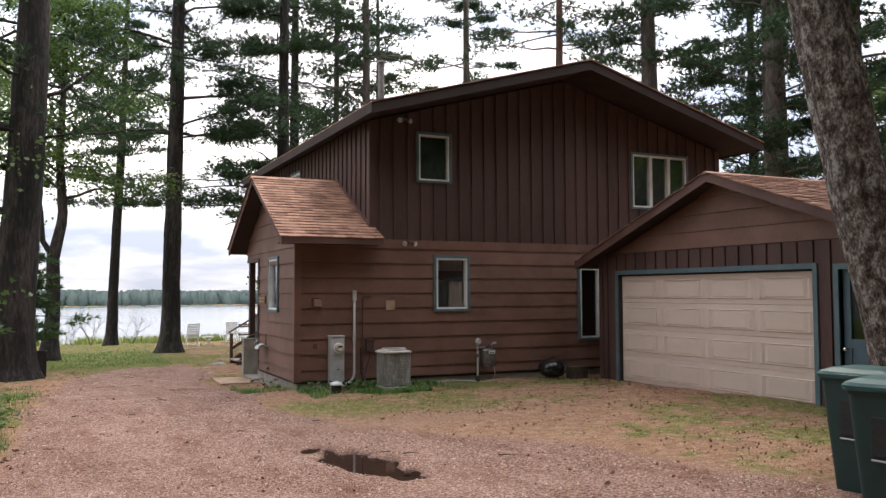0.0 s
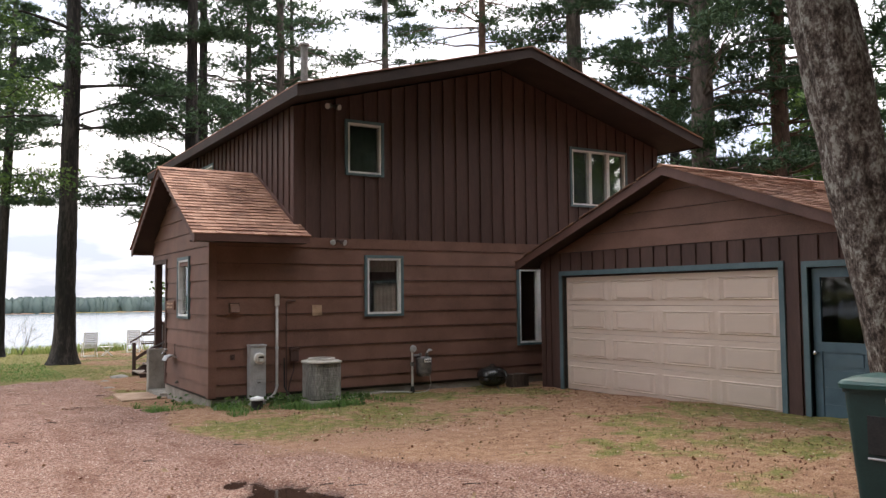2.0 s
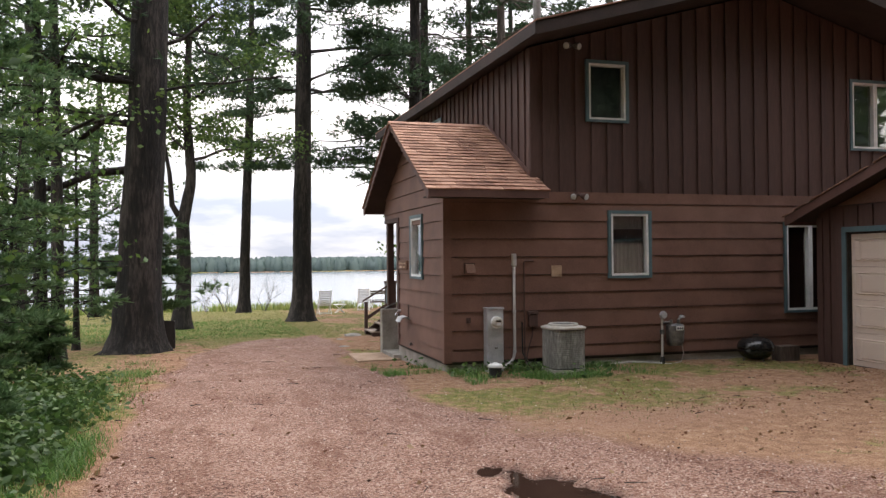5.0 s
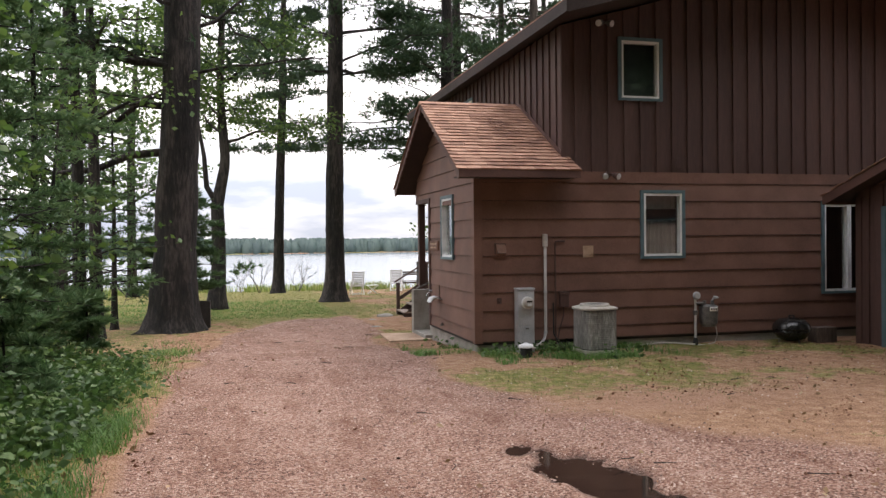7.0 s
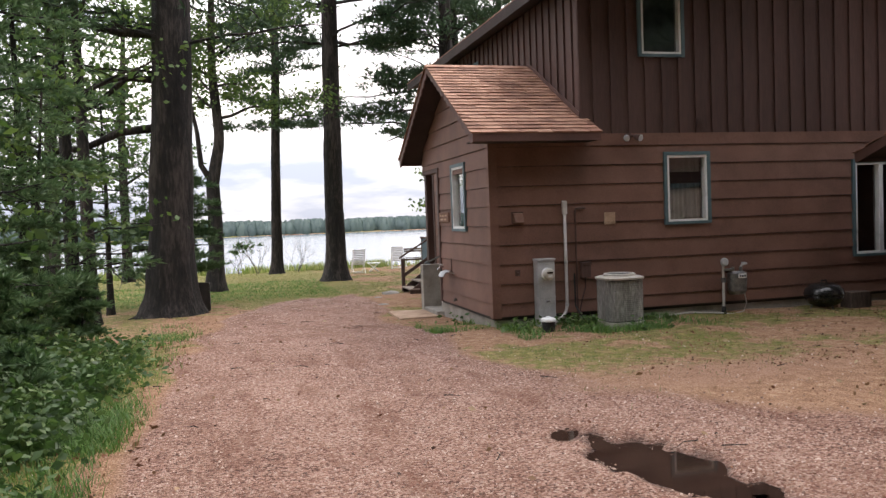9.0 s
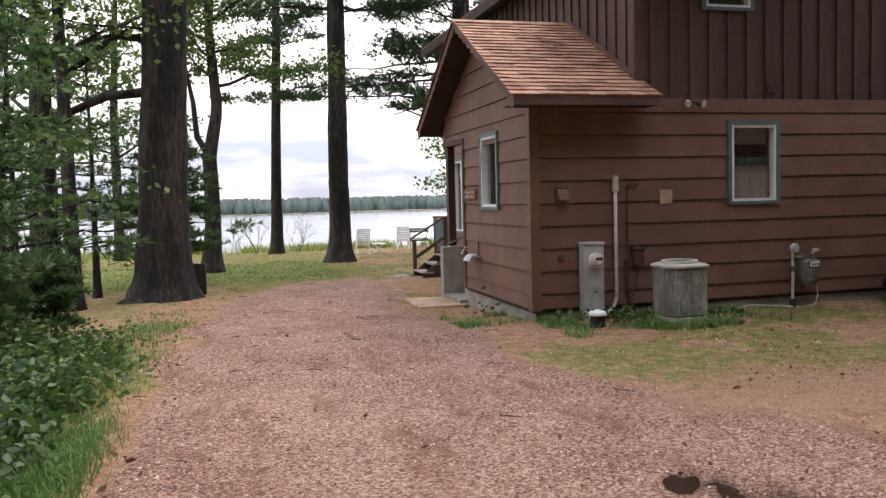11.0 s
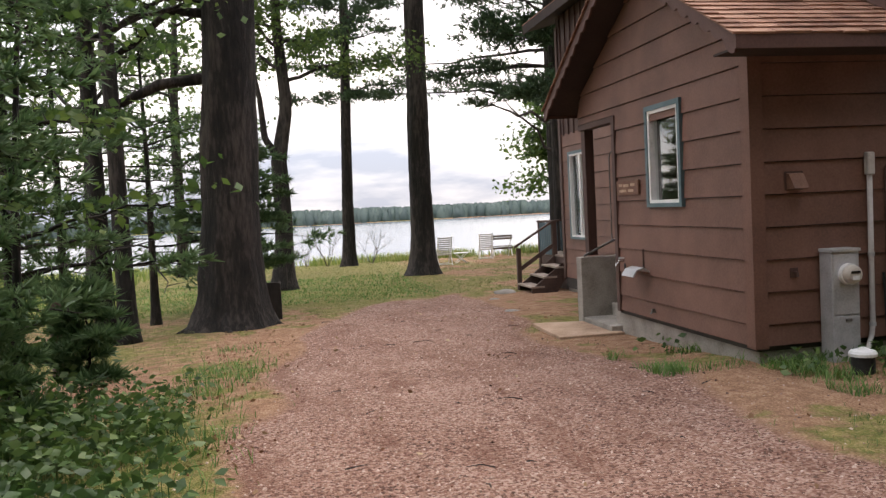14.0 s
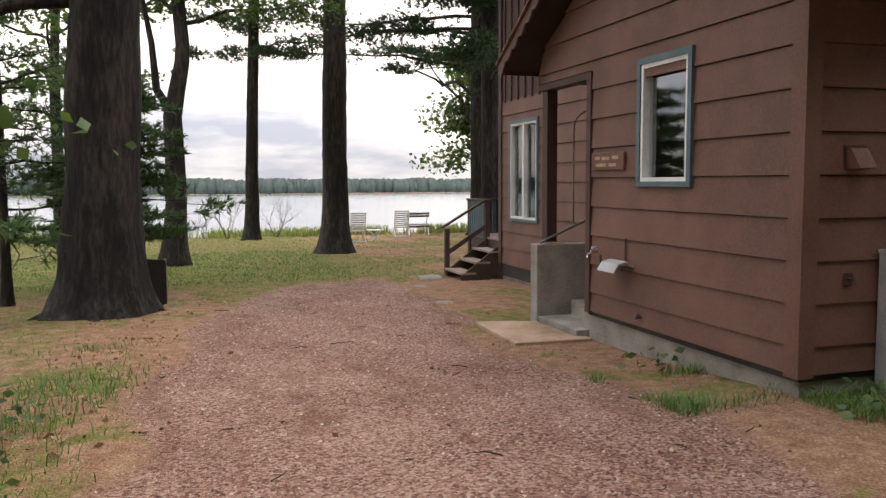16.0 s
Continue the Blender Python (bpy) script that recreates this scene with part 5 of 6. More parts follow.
# two more unseen pines, added to cut light from the side
for i, (x, y) in enumerate(((-13.0, -12.0), (-17.5, -7.0))):
    pine("pine", "unseen dark pine added past the drive's edge to block side light", [(x, y, -0.1), (x, y, 9), (x, y, 24)], [0.30, 0.24, 0.08], BARK, 1.5, 23, 4.6, 260 + i, limbs=54, whorls=15, pads=4, dense=16, size=0.6, blades=7, width=0.2, group="woods", flat=0.5)
broadleaf("ash", "slim dark trunk among the drive-side trees", [(-6.98, 6.7, gz(-6.98, 6.7)), (-7.0, 6.7, 4), (-7.1, 6.8, 9)], [0.14, 0.12, 0.06], BARK, 4.2, 2.4, 280, limbs=9, clumps=4, per=26, size=0.10, group="drive-side trees")
broadleaf("ash", "slim dark trunk among the drive-side trees", [(-6.6, 6.4, gz(-6.6, 6.4)), (-6.62, 6.4, 4), (-6.7, 6.5, 9)], [0.13, 0.11, 0.06], BARK, 4.4, 2.2, 281, limbs=9, clumps=4, per=26, size=0.10, group="drive-side trees")

# ---- undergrowth ----
SAPLINGS = ((-6.7, -5.0, 4.2), (-6.5, 0.9, 4.0))
for i, (x, y, h) in enumerate(SAPLINGS):
    broadleaf("sapling", "leafy green maple sapling at the drive's edge", [(x, y, gz(x, y)), (x + 0.1, y, h * 0.5), (x + 0.25, y + 0.1, h)], [0.045, 0.032, 0.012], BARK, 1.3, 1.5 if h > 3 else 0.75, 110 + i, limbs=12, clumps=5, per=16, size=0.075, group="saplings", up=0.35, flare=1.2, steps=12, cluster=0.22)
FIRS = ((-6.0, -3.4, 1.5), (-5.9, 0.8, 1.1), (-6.3, -0.6, 1.6), (-6.6, 9.0, 5.6), (-8.3, 9.6, 6.5))
for i, (x, y, h) in enumerate(FIRS):
    pine("fir", "young fir with flat dark-green sprays", [(x, y, gz(x, y)), (x + 0.03, y, h * 0.5), (x, y, h)], [0.05 * h / 4, 0.03 * h / 4, 0.008], BARK, 0.25 if h < 2 else 0.7, h, 0.36 * h, 130 + i, limbs=int(14 + h * 5), pads=3, dense=15, size=0.12, blades=8, bare=0.15, group="young firs", leafmat=FIRNEEDLE, width=0.10, whorls=int(5 + h * 2), flat=0.2)

for i, (x, y, h) in enumerate(((-6.75, -1.0, 6.2), (-6.9, 2.2, 7.2), (-7.9, -4.2, 6.0))):
    pine("hemlock", "young hemlock with drooping feathery sprays by the drive", [(x, y, gz(x, y)), (x + 0.04, y, h * 0.5), (x, y, h)], [0.075, 0.05, 0.012], BARK, 0.9, h, 1.75, 330 + i, limbs=44, pads=5, dense=15, size=0.13, blades=9, bare=0.2, group="drive-side hemlocks", leafmat=FIRNEEDLE, width=0.11, whorls=16, flat=0.22, pad=0.15, dead=5)
pine("fir", "dense young fir behind the big pine trunk", [(-5.1, 10.2, gz(-5.1, 10.2)), (-5.1, 10.2, 1.8), (-5.05, 10.2, 3.4)], [0.06, 0.04, 0.01], BARK, 0.4, 3.3, 1.4, 150, limbs=52, pads=4, dense=20, size=0.15, blades=8, bare=0.1, group="young firs", leafmat=FIRNEEDLE, width=0.11, whorls=16, flat=0.2)


def scatter(n, x0, x1, y0, y1, r, keep):
    x, y = r.uniform(x0, x1, n), r.uniform(y0, y1, n)
    ok = r.uniform(size=n) < keep(x, y)
    return x[ok], y[ok]


def undergrowth():
    r = np.random.RandomState(5)

    def keep(x, y):
        l, _ = drive_edges(y)
        return smoothstep(0.12, 0.8, l - x) * (0.25 + 0.75 * smoothstep(0.35, 0.6, value_noise(x, y, 1.8, 31))) * smoothstep(3.2, -1.5, y + 0.8 * (x + 6.5))

    x, y = scatter(26000, -9.5, -4.6, -11.5, 9, r, keep)
    z = ground_at(x, y)
    h = r.uniform(0.05, 0.70, len(x)) * (0.35 + 0.9 * value_noise(x, y, 2.6, 33)) * (0.35 + 1.15 * smoothstep(-5.2, -6.4, x))
    base = np.stack([x, y, z], 1)
    V1, T1 = leaves(np.repeat(base + np.stack([0 * h, 0 * h, h], 1), 5, 0) + r.normal(size=(len(x) * 5, 3)) * np.array([0.09, 0.09, 0.05]), 0.055, r, flat=0.75)
    top = base + np.stack([0 * h, 0 * h, h], 1)
    a, b, c = base + np.array([-0.004, 0, 0]), base + np.array([0.004, 0, 0]), top
    V2 = np.stack([a, b, c], 1).reshape(-1, 3)
    T2 = np.arange(len(V2)).reshape(-1, 3)
    V, T = join([(V1, T1), (V2, T2)])
    tagged(fast_mesh("undergrowth", V, T, LEAF_UNDER), "dense green leafy undergrowth beside the drive", "undergrowth", kind="stuff")


undergrowth()


def blades(name, label, x, y, height, width, mat, seed, lean=0.5):
    r = np.random.RandomState(seed)
    n = len(x)
    z = ground_at(x, y) - 0.01
    az = r.uniform(0, 6.28, n)
    h = height * r.uniform(0.45, 1.3, n)
    d = np.stack([np.cos(az), np.sin(az), 0 * az], 1)
    s = np.stack([-np.sin(az), np.cos(az), 0 * az], 1) * width
    p = np.stack([x, y, z], 1)
    mid = p + d * (h * lean * 0.3)[:, None] + np.array([0, 0, 1]) * (h * 0.6)[:, None]
    tip = p + d * (h * lean)[:, None] + np.array([0, 0, 1]) * h[:, None]
    V = np.stack([p - s, p + s, mid + s * 0.7, mid - s * 0.7, tip], 1).reshape(-1, 3)
    i = np.arange(n)[:, None] * 5
    T = np.concatenate([i + np.array([[0, 1, 2]]), i + np.array([[0, 2, 3]]), i + np.array([[3, 2, 4]])], 1).reshape(-1, 3)
    tagged(fast_mesh(name, V, T, mat), label, "grass", kind="stuff")


def grasses():
    r = np.random.RandomState(6)
    clear = lambda x, y: 1 - ((x > -0.05) & (x < 10.7) & (y > -0.03) & (y < 9.4)) - ((x > 6.2) & (x < 13.3) & (y < -1) & (y > -8.2))
    x, y = scatter(150000, -9, 8, -14, 14, r, lambda x, y: np.clip(masks(x, y)[1] * (0.15 + 0.85 * smoothstep(0.42, 0.6, value_noise(x, y, 7.0, 51))) * clear(x, y), 0, 1))
    blades("grass", "patchy short grass blades", x, y, 0.06, 0.003, GRASS, 7, 0.9)
    # taller tufts against the foundation and along the drive's left edge
    x1, y1 = scatter(11000, 0.0, 3.2, -1.35, -0.04, r, lambda x, y: smoothstep(0.35, 0.6, value_noise(x, y, 3.5, 41)) * smoothstep(3.2, 2.4, x))
    x2, y2 = scatter(130000, -6.4, -4.3, -11, 4.5, r, lambda x, y: smoothstep(-0.1, 0.25, drive_edges(y)[0] - x) * smoothstep(1.3, 0.6, drive_edges(y)[0] - x) * (0.10 + 0.90 * smoothstep(-2.5, -5.5, y)) * (0.16 + 0.84 * smoothstep(0.32 + 0.10 * smoothstep(-5, -2, y), 0.56, value_noise(x, y, 1.7, 42))))
    x3, y3 = scatter(3000, -1.0, 0.0, -0.4, 1.2, r, lambda x, y: smoothstep(0.5, 0.7, value_noise(x, y, 3.0, 43)))
    blades("tall_grass", "taller green grass tufts at edges", np.concatenate([x1, x2, x3]), np.concatenate([y1, y2, y3]), 0.11, 0.0042, LUSH, 8, 0.9)
    x, y = scatter(120000, -14, 8, 10.5, 28.5, r, lambda x, y: masks(x, y)[1] * 0.8)
    band = (y < 18.5) & (x < -0.8)
    blades("lawn_grass", "green lawn grass beyond the drive", x[band], y[band], 0.05, 0.010, LUSH, 9, 0.9)
    thin = ~band & (r.uniform(size=len(x)) < 0.25)
    blades("dry_lawn_grass", "thin yellowish lawn grass towards the lake", x[thin], y[thin], 0.045, 0.010, GRASS, 19, 0.9)
    x, y = scatter(14000, -30, 14, 26.6, 29.3, r, lambda x, y: smoothstep(0.3, 0.6, value_noise(x, y, 1.2, 44)))
    blades("shore_weeds", "yellow-green weeds along the lake shore", x, y, 0.36, 0.022, REED, 10, 0.35)
    x, y = scatter(12000, -40, -9, 8, 27, r, lambda x, y: 0 * x + 1.0)
    blades("meadow_weeds", "yellow-green meadow weeds beyond the trees", x, y, 0.4, 0.02, REED, 11, 0.35)


grasses()


def gravel_and_litter():
    r = np.random.RandomState(12)
    x, y = scatter(190000, -5.5, 6.1, -12.5, 10.5, r, lambda x, y: np.clip(np.maximum(masks(x, y)[0], 0.22 * (y < -0.4)) * (1 - puddle_mask(x, y)), 0, 1) * np.where(y < -6, 1.0, 0.7))
    n = len(x)
    s = 0.0045 + 0.014 * r.uniform(size=n) ** 4
    base = np.array([(1, 0, 0), (-0.5, 0.87, 0), (-0.5, -0.87, 0), (0.3, 0.2, 0.75), (-0.35, -0.1, 0.65)])
    az = r.uniform(0, 6.28, n)
    c, sn = np.cos(az), np.sin(az)
    P = base[None] * s[:, None, None] * r.uniform(0.6, 1.2, (n, 5, 1))
    X = P[..., 0] * c[:, None] - P[..., 1] * sn[:, None] + x[:, None]
    Y = P[..., 0] * sn[:, None] + P[..., 1] * c[:, None] + y[:, None]
    Z = P[..., 2] + ground_at(x, y)[:, None] - 0.002
    V = np.stack([X, Y, Z], 2).reshape(-1, 3)
    f = np.array([(0, 1, 3), (1, 4, 3), (1, 2, 4), (2, 0, 3), (2, 3, 4)])
    T = (np.arange(n)[:, None, None] * 5 + f[None]).reshape(-1, 3)
    tagged(fast_mesh("gravel", V, T, STONE), "loose pinkish crushed gravel on the drive", "gravel", kind="stuff")
    def open_ground(x, y):
        return ~((x > -0.1) & (y > -0.1)) & ~((x > 6.2) & (y < -1))

    def strew(name, label, n, size, mat, keep, seed):
        """Flat leaves of mixed sizes lying on the open ground."""
        q = np.random.RandomState(seed)
        x, y = scatter(n, -5.2, 7, -13, 8, q, keep)
        ok = open_ground(x, y)
        x, y = x[ok], y[ok]
        V, T = leaves(np.stack([x, y, ground_at(x, y) + 0.012], 1), size * q.uniform(0.45, 1.2, (len(x), 1)), q, flat=0.97)
        tagged(fast_mesh(name, V, T, mat), label, "leaves", kind="stuff")

    verge = lambda x, y: 0.12 + 0.88 * np.maximum(smoothstep(0, 2, x) * smoothstep(0, -1, y), smoothstep(0.6, -0.2, x - drive_edges(y)[0]))
    strew("fallen_leaves", "scattered dry tan fallen leaves", 2600, 0.040, DEADLEAF, verge, 61)
    strew("dark_litter", "small dark brown leaves and cone scales", 1300, 0.017, DARKLITTER, lambda x, y: 0.35 + 0.65 * verge(x, y), 62)
    strew("needle_drift", "rust-coloured pine needles drifted over the verge", 26000, 0.022, RUSTLITTER, lambda x, y: verge(x, y) * smoothstep(0.42, 0.66, value_noise(x, y, 2.6, 63)), 64)
    x, y = scatter(150, -5, 6, -12, 9, r, lambda x, y: 0 * x + 1)
    ok = ~((x > -0.1) & (y > -0.1)) & ~((x > 6.2) & (y < -1))
    bm = bmesh.new()
    for a, b in zip(x[ok], y[ok]):
        k, L = r.uniform(0, 6.28), 0.04 + 0.22 * r.uniform() ** 2.5
        z = float(ground_at(np.array([a]), np.array([b]))[0]) + 0.012
        tube([(a, b, z), (a + L * 0.5 * math.cos(k), b + L * 0.5 * math.sin(k), z + 0.008), (a + L * math.cos(k + 0.25), b + L * math.sin(k + 0.25), z)], [0.005, 0.004, 0.002], 4, bm)
    tagged(part("twigs", bm, BARK), "scattered small fallen twigs", "twigs", kind="stuff")


gravel_and_litter()


# ---- things against the house ----
def rounded_ring(cx, cy, hx, hy, r, z, n=6):
    pts = []
    for k, (sx, sy) in enumerate(((1, 1), (-1, 1), (-1, -1), (1, -1))):
        for i in range(n + 1):
            a = math.pi / 2 * (k + i / n)
            pts.append((cx + sx * (hx - r) + r * math.cos(a), cy + sy * (hy - r) + r * math.sin(a), z))
    return pts


def ring_stack(rings, bm=None, cap=True):
    bm = bm or bmesh.new()
    L = [[bm.verts.new(p) for p in ring] for ring in rings]
    for a, b in zip(L, L[1:]):
        for k in range(len(a)):
            j = (k + 1) % len(a)
            bm.faces.new((a[k], a[j], b[j], b[k]))
    if cap:
        bm.faces.new(L[0][::-1])
        bm.faces.new(L[-1])
    return bm


def air_conditioner(cx, cy, z0):
    t = thing("air_conditioner", (cx, cy, z0), "weathered grey metal air conditioner unit on a pad", "air conditioner")
    h, w = 0.72, 0.287
    part("pad", ring_stack([rounded_ring(cx, cy, w + 0.02, w + 0.02, 0.05, z0 - 0.06), rounded_ring(cx, cy, w + 0.02, w + 0.02, 0.05, z0 + 0.03)]), CONCRETE, t, "concrete pad")
    part("base_pan", ring_stack([rounded_ring(cx, cy, w + 0.008, w + 0.008, 0.15, z0 + 0.03), rounded_ring(cx, cy, w + 0.008, w + 0.008, 0.15, z0 + 0.07)]), AC_TOP, t)
    part("coil", ring_stack([rounded_ring(cx, cy, w - 0.02, w - 0.02, 0.13, z0 + 0.07), rounded_ring(cx, cy, w - 0.02, w - 0.02, 0.13, z0 + h - 0.03)]), RUBBER, t)
    n = 20
    for i in range(n):
        z = z0 + 0.085 + i * (h - 0.13) / n
        part("louvre", ring_stack([rounded_ring(cx, cy, w - 0.004, w - 0.004, 0.145, z), rounded_ring(cx, cy, w, w, 0.15, z + 0.006), rounded_ring(cx, cy, w - 0.002, w - 0.002, 0.148, z + 0.023), rounded_ring(cx, cy, w - 0.009, w - 0.009, 0.141, z + 0.0285)], cap=False), AC_METAL, t)
    part("corner_panel", box(cx - w - 0.004, cx - w + 0.06, cy - 0.12, cy + 0.12, z0 + 0.075, z0 + h - 0.035, 0.004), AC_METAL, t)
    lid = part("lid", ring_stack([rounded_ring(cx, cy, w + 0.018, w + 0.018, 0.16, z0 + h - 0.035), rounded_ring(cx, cy, w + 0.022, w + 0.022, 0.16, z0 + h - 0.008), rounded_ring(cx, cy, w - 0.03, w - 0.03, 0.13, z0 + h + 0.012), rounded_ring(cx, cy, w - 0.10, w - 0.10, 0.10, z0 + h + 0.02)]), AC_TOP, t, "pale sheet-metal lid")
    part("fan_shroud", lathe((cx, cy, z0 + h + 0.008), [(0.235, 0.0), (0.235, 0.03), (0.222, 0.042), (0.208, 0.03), (0.208, 0.012)], 28), AC_TOP, lid, smooth=True)
    for k in range(4):
        rr = 0.06 + 0.042 * k
        a = [(cx + rr * math.cos(q * math.pi / 12), cy + rr * math.sin(q * math.pi / 12), z0 + h + 0.034 - 0.006 * (k > 3)) for q in range(25)]
        part("fan_guard", tube(a, 0.004, 5), METAL_D, lid)
    part("fan_hub", lathe((cx, cy, z0 + h + 0.015), [(0.06, 0), (0.06, 0.012), (0.045, 0.02)], 16), METAL_D, lid)
    part("line_set", tube([(cx - 0.30, cy + 0.25, z0 + 0.14), (cx - 0.42, cy + 0.40, z0 + 0.10), (cx - 0.45, cy + 0.58, z0 + 0.25), (cx - 0.44, cy + 0.62, z0 + 0.75)], 0.012, 6), RUBBER, t)


air_conditioner(1.73, -0.66, 0.02)


def meter_pedestal():
    x0, x1, y0, y1 = 0.62, 0.90, -0.21, -0.04
    t = thing("meter_pedestal", (0.76, -0.12, -0.02), "grey metal electric meter pedestal against the siding", "electric meter")
    part("cabinet", box(x0, x1, y0, y1, -0.05, 1.0, 0.008), METAL_G, t)
    part("cap", box(x0 - 0.01, x1 + 0.01, y0 - 0.015, y1, 1.0, 1.03, 0.005), METAL_G, t)
    part("lower_cover", box(x0 + 0.012, x1 - 0.012, y0 - 0.008, y0 - 0.001, 0.02, 0.42, 0.002), METAL_G, t)
    part("upper_cover", box(x0 + 0.012, x1 - 0.012, y0 - 0.008, y0 - 0.001, 0.44, 0.98, 0.002), METAL_G, t)
    part("latch", box(0.745, 0.80, y0 - 0.022, y0 - 0.009, 0.375, 0.40, 0.003), METAL_D, t)
    c = (0.775, y0 - 0.009, 0.80)
    part("collar", tube([(c[0], c[1], c[2]), (c[0], c[1] - 0.04, c[2])], 0.098, 24), WHITE, t, "pale meter collar")
    m = part("meter_dial", tube([(c[0], c[1] - 0.041, c[2]), (c[0], c[1] - 0.09, c[2]), (c[0], c[1] - 0.105, c[2])], [0.085, 0.08, 0.06], 24), AC_TOP, t, "glass meter dome")
    part("display", box(c[0] - 0.045, c[0] + 0.045, c[1] - 0.11, c[1] - 0.106, c[2] + 0.01, c[2] + 0.035), BLACK, m)
    part("plate", box(c[0] - 0.03, c[0] + 0.035, c[1] - 0.11, c[1] - 0.106, c[2] - 0.045, c[2] - 0.008), WHITE, m)


meter_pedestal()


def conduit():
    t = thing("conduit", (1.12, -0.05, 0.0), "pale grey service conduit bending to the wall", "conduit")
    x, y = 1.15, -0.055
    pts = [(0.64, -0.55, 0.13), (0.78, -0.42, 0.10), (0.92, -0.27, 0.105), (1.04, -0.14, 0.135), (1.12, -0.075, 0.20), (x, y, 0.30), (x, y, 0.9), (x, y, 1.70)]
    part("pipe", tube(pts, 0.024, 12), PVC, t, smooth=True)
    part("fitting", box(x - 0.038, x + 0.038, y - 0.035, -0.027, 1.68, 1.89, 0.014), PVC, t)
    for z in (0.95, 0.30):
        part("strap", tube([(x, y, z - 0.018), (x, y, z + 0.018)], 0.030, 12), METAL_G, t)
    c = thing("brown_downpipe", (1.33, -0.05, 0.0), "thin brown conduit with an elbow on the siding", "conduit")
    part("pipe", tube([(1.33, -0.045, -0.03), (1.33, -0.045, 1.74), (1.345, -0.045, 1.765), (1.37, -0.045, 1.77), (1.50, -0.04, 1.77)], 0.014, 8), BROWN_V_SHADED, c)
    e = thing("electrical_box", (1.46, -0.03, 0.70), "brown outdoor disconnect box with a cable", "electrical box")
    part("case", box(1.39, 1.54, -0.11, -0.027, 0.70, 0.90, 0.008), BROWN_V_SHADED, e)
    part("hood", box(1.38, 1.55, -0.125, -0.027, 0.902, 0.945, 0.006), BROWN_V_SHADED, e)
    part("cable", tube([(1.46, -0.07, 0.70), (1.455, -0.075, 0.55), (1.38, -0.09, 0.35), (1.345, -0.10, 0.20), (1.38, -0.14, 0.06), (1.44, -0.22, 0.0)], 0.011, 7), BROWN_V_SHADED, e)
    w = thing("well_cap", (0.61, -0.60, -0.02), "dark well casing with a pale metal cap", "well cap")
    part("casing", lathe((0.61, -0.60, -0.06), [(0.095, 0), (0.095, 0.20)], 20), RUBBER, w)
    part("cap", lathe((0.61, -0.60, 0.14), [(0.112, 0), (0.114, 0.025), (0.10, 0.045), (0.05, 0.058), (0.02, 0.075)], 20), WHITE, w, "pale metal cap")


conduit()


def small_wall_things():
    b = thing("vent_hood", (0.39, -0.03, 1.57), "brown hooded vent on the siding", "vent")
    part("hood", prism([(0.32, -0.028, 1.73), (0.32, -0.07, 1.72), (0.32, -0.15, 1.59), (0.32, -0.028, 1.58)], (0.145, 0, 0)), SIGNWOOD, b)
    part("flange", box(0.30, 0.485, -0.029, -0.026, 1.565, 1.745), BROWN_V_SHADED, b)
    v = thing("soffit_vent", (3.55, -0.03, 2.98), "small brown louvred wall vent", "vent")
    part("frame", box(3.48, 3.62, -0.042, -0.036, 2.985, 3.155, 0.002), BROWN_V_SHADED, v)
    for i in range(4):
        part("slat", box(3.495, 3.605, -0.052, -0.043, 3.0 + i * 0.037, 3.022 + i * 0.037), BROWN_V_SHADED, v)
    p = part("bare_patch", box(1.825, 2.01, -0.034, -0.026, 1.50, 1.69, 0.002), PATCH)
    tagged(p, "bare tan plywood patch on the brown siding", "patch")
    o = thing("outdoor_outlet", (0.37, -0.03, 0.78), "small brown hose bib on the siding", "tap")
    part("plate", box(0.33, 0.41, -0.035, -0.027, 0.78, 0.87, 0.003), BROWN_V_SHADED, o)
    part("spout", tube([(0.37, -0.035, 0.83), (0.37, -0.075, 0.83), (0.37, -0.085, 0.79)], 0.013, 8), BROWN_V_SHADED, o)
    for nm, (x, y, z) in (("floodlight", (2.28, -0.022, 2.87)), ("floodlight", (2.17, -0.036, 5.36))):
        f = thing(nm, (x, y, z), "twin-headed outdoor floodlight, unlit", "floodlight")
        part("base", tube([(x, y, z), (x, y - 0.03, z)], 0.05, 16), METAL_D if z > 4 else BROWN_V_SHADED, f)
        for s in (-1, 1):
            h = part("lamp_head", tube([(x + s * 0.03, y - 0.03, z), (x + s * 0.06, y - 0.07, z - 0.01), (x + s * 0.08, y - 0.10, z - 0.025), (x + s * 0.115, y - 0.17, z - 0.05)], [0.018, 0.022, 0.045, 0.058], 14), METAL_D if z > 4 else BROWN_V_SHADED, f)
            part("lens", tube([(x + s * 0.115, y - 0.171, z - 0.05), (x + s * 0.118, y - 0.182, z - 0.053)], [0.054, 0.04], 14), METAL_G, h)
    # name board beside the entry
    s = thing("name_sign", (-0.04, 2.6, 1.62), "small wooden name board with carved pale writing", "sign")
    part("board", box(-0.055, -0.027, 2.29, 2.92, 1.615, 1.79, 0.006), SIGNWOOD, s)
    for a, b2, c in ((2.74, 2.84, 1.735), (2.55, 2.70, 1.73), (2.38, 2.50, 1.735), (2.62, 2.82, 1.665), (2.42, 2.57, 1.665)):
        part("lettering", box(-0.059, -0.0555, a, b2, c - 0.016, c + 0.016), PATCH, s)
    h = thing("hose_hanger", (-0.06, 2.35, 0.66), "dull metal hose hanger on the siding", "hose hanger")
    part("curved_plate", prism([(-0.028, 2.12, 0.72), (-0.10, 2.12, 0.765), (-0.19, 2.12, 0.74), (-0.24, 2.12, 0.66), (-0.225, 2.12, 0.655), (-0.18, 2.12, 0.725), (-0.10, 2.12, 0.745), (-0.028, 2.12, 0.70)], (0, 0.32, 0)), METAL_G, h)
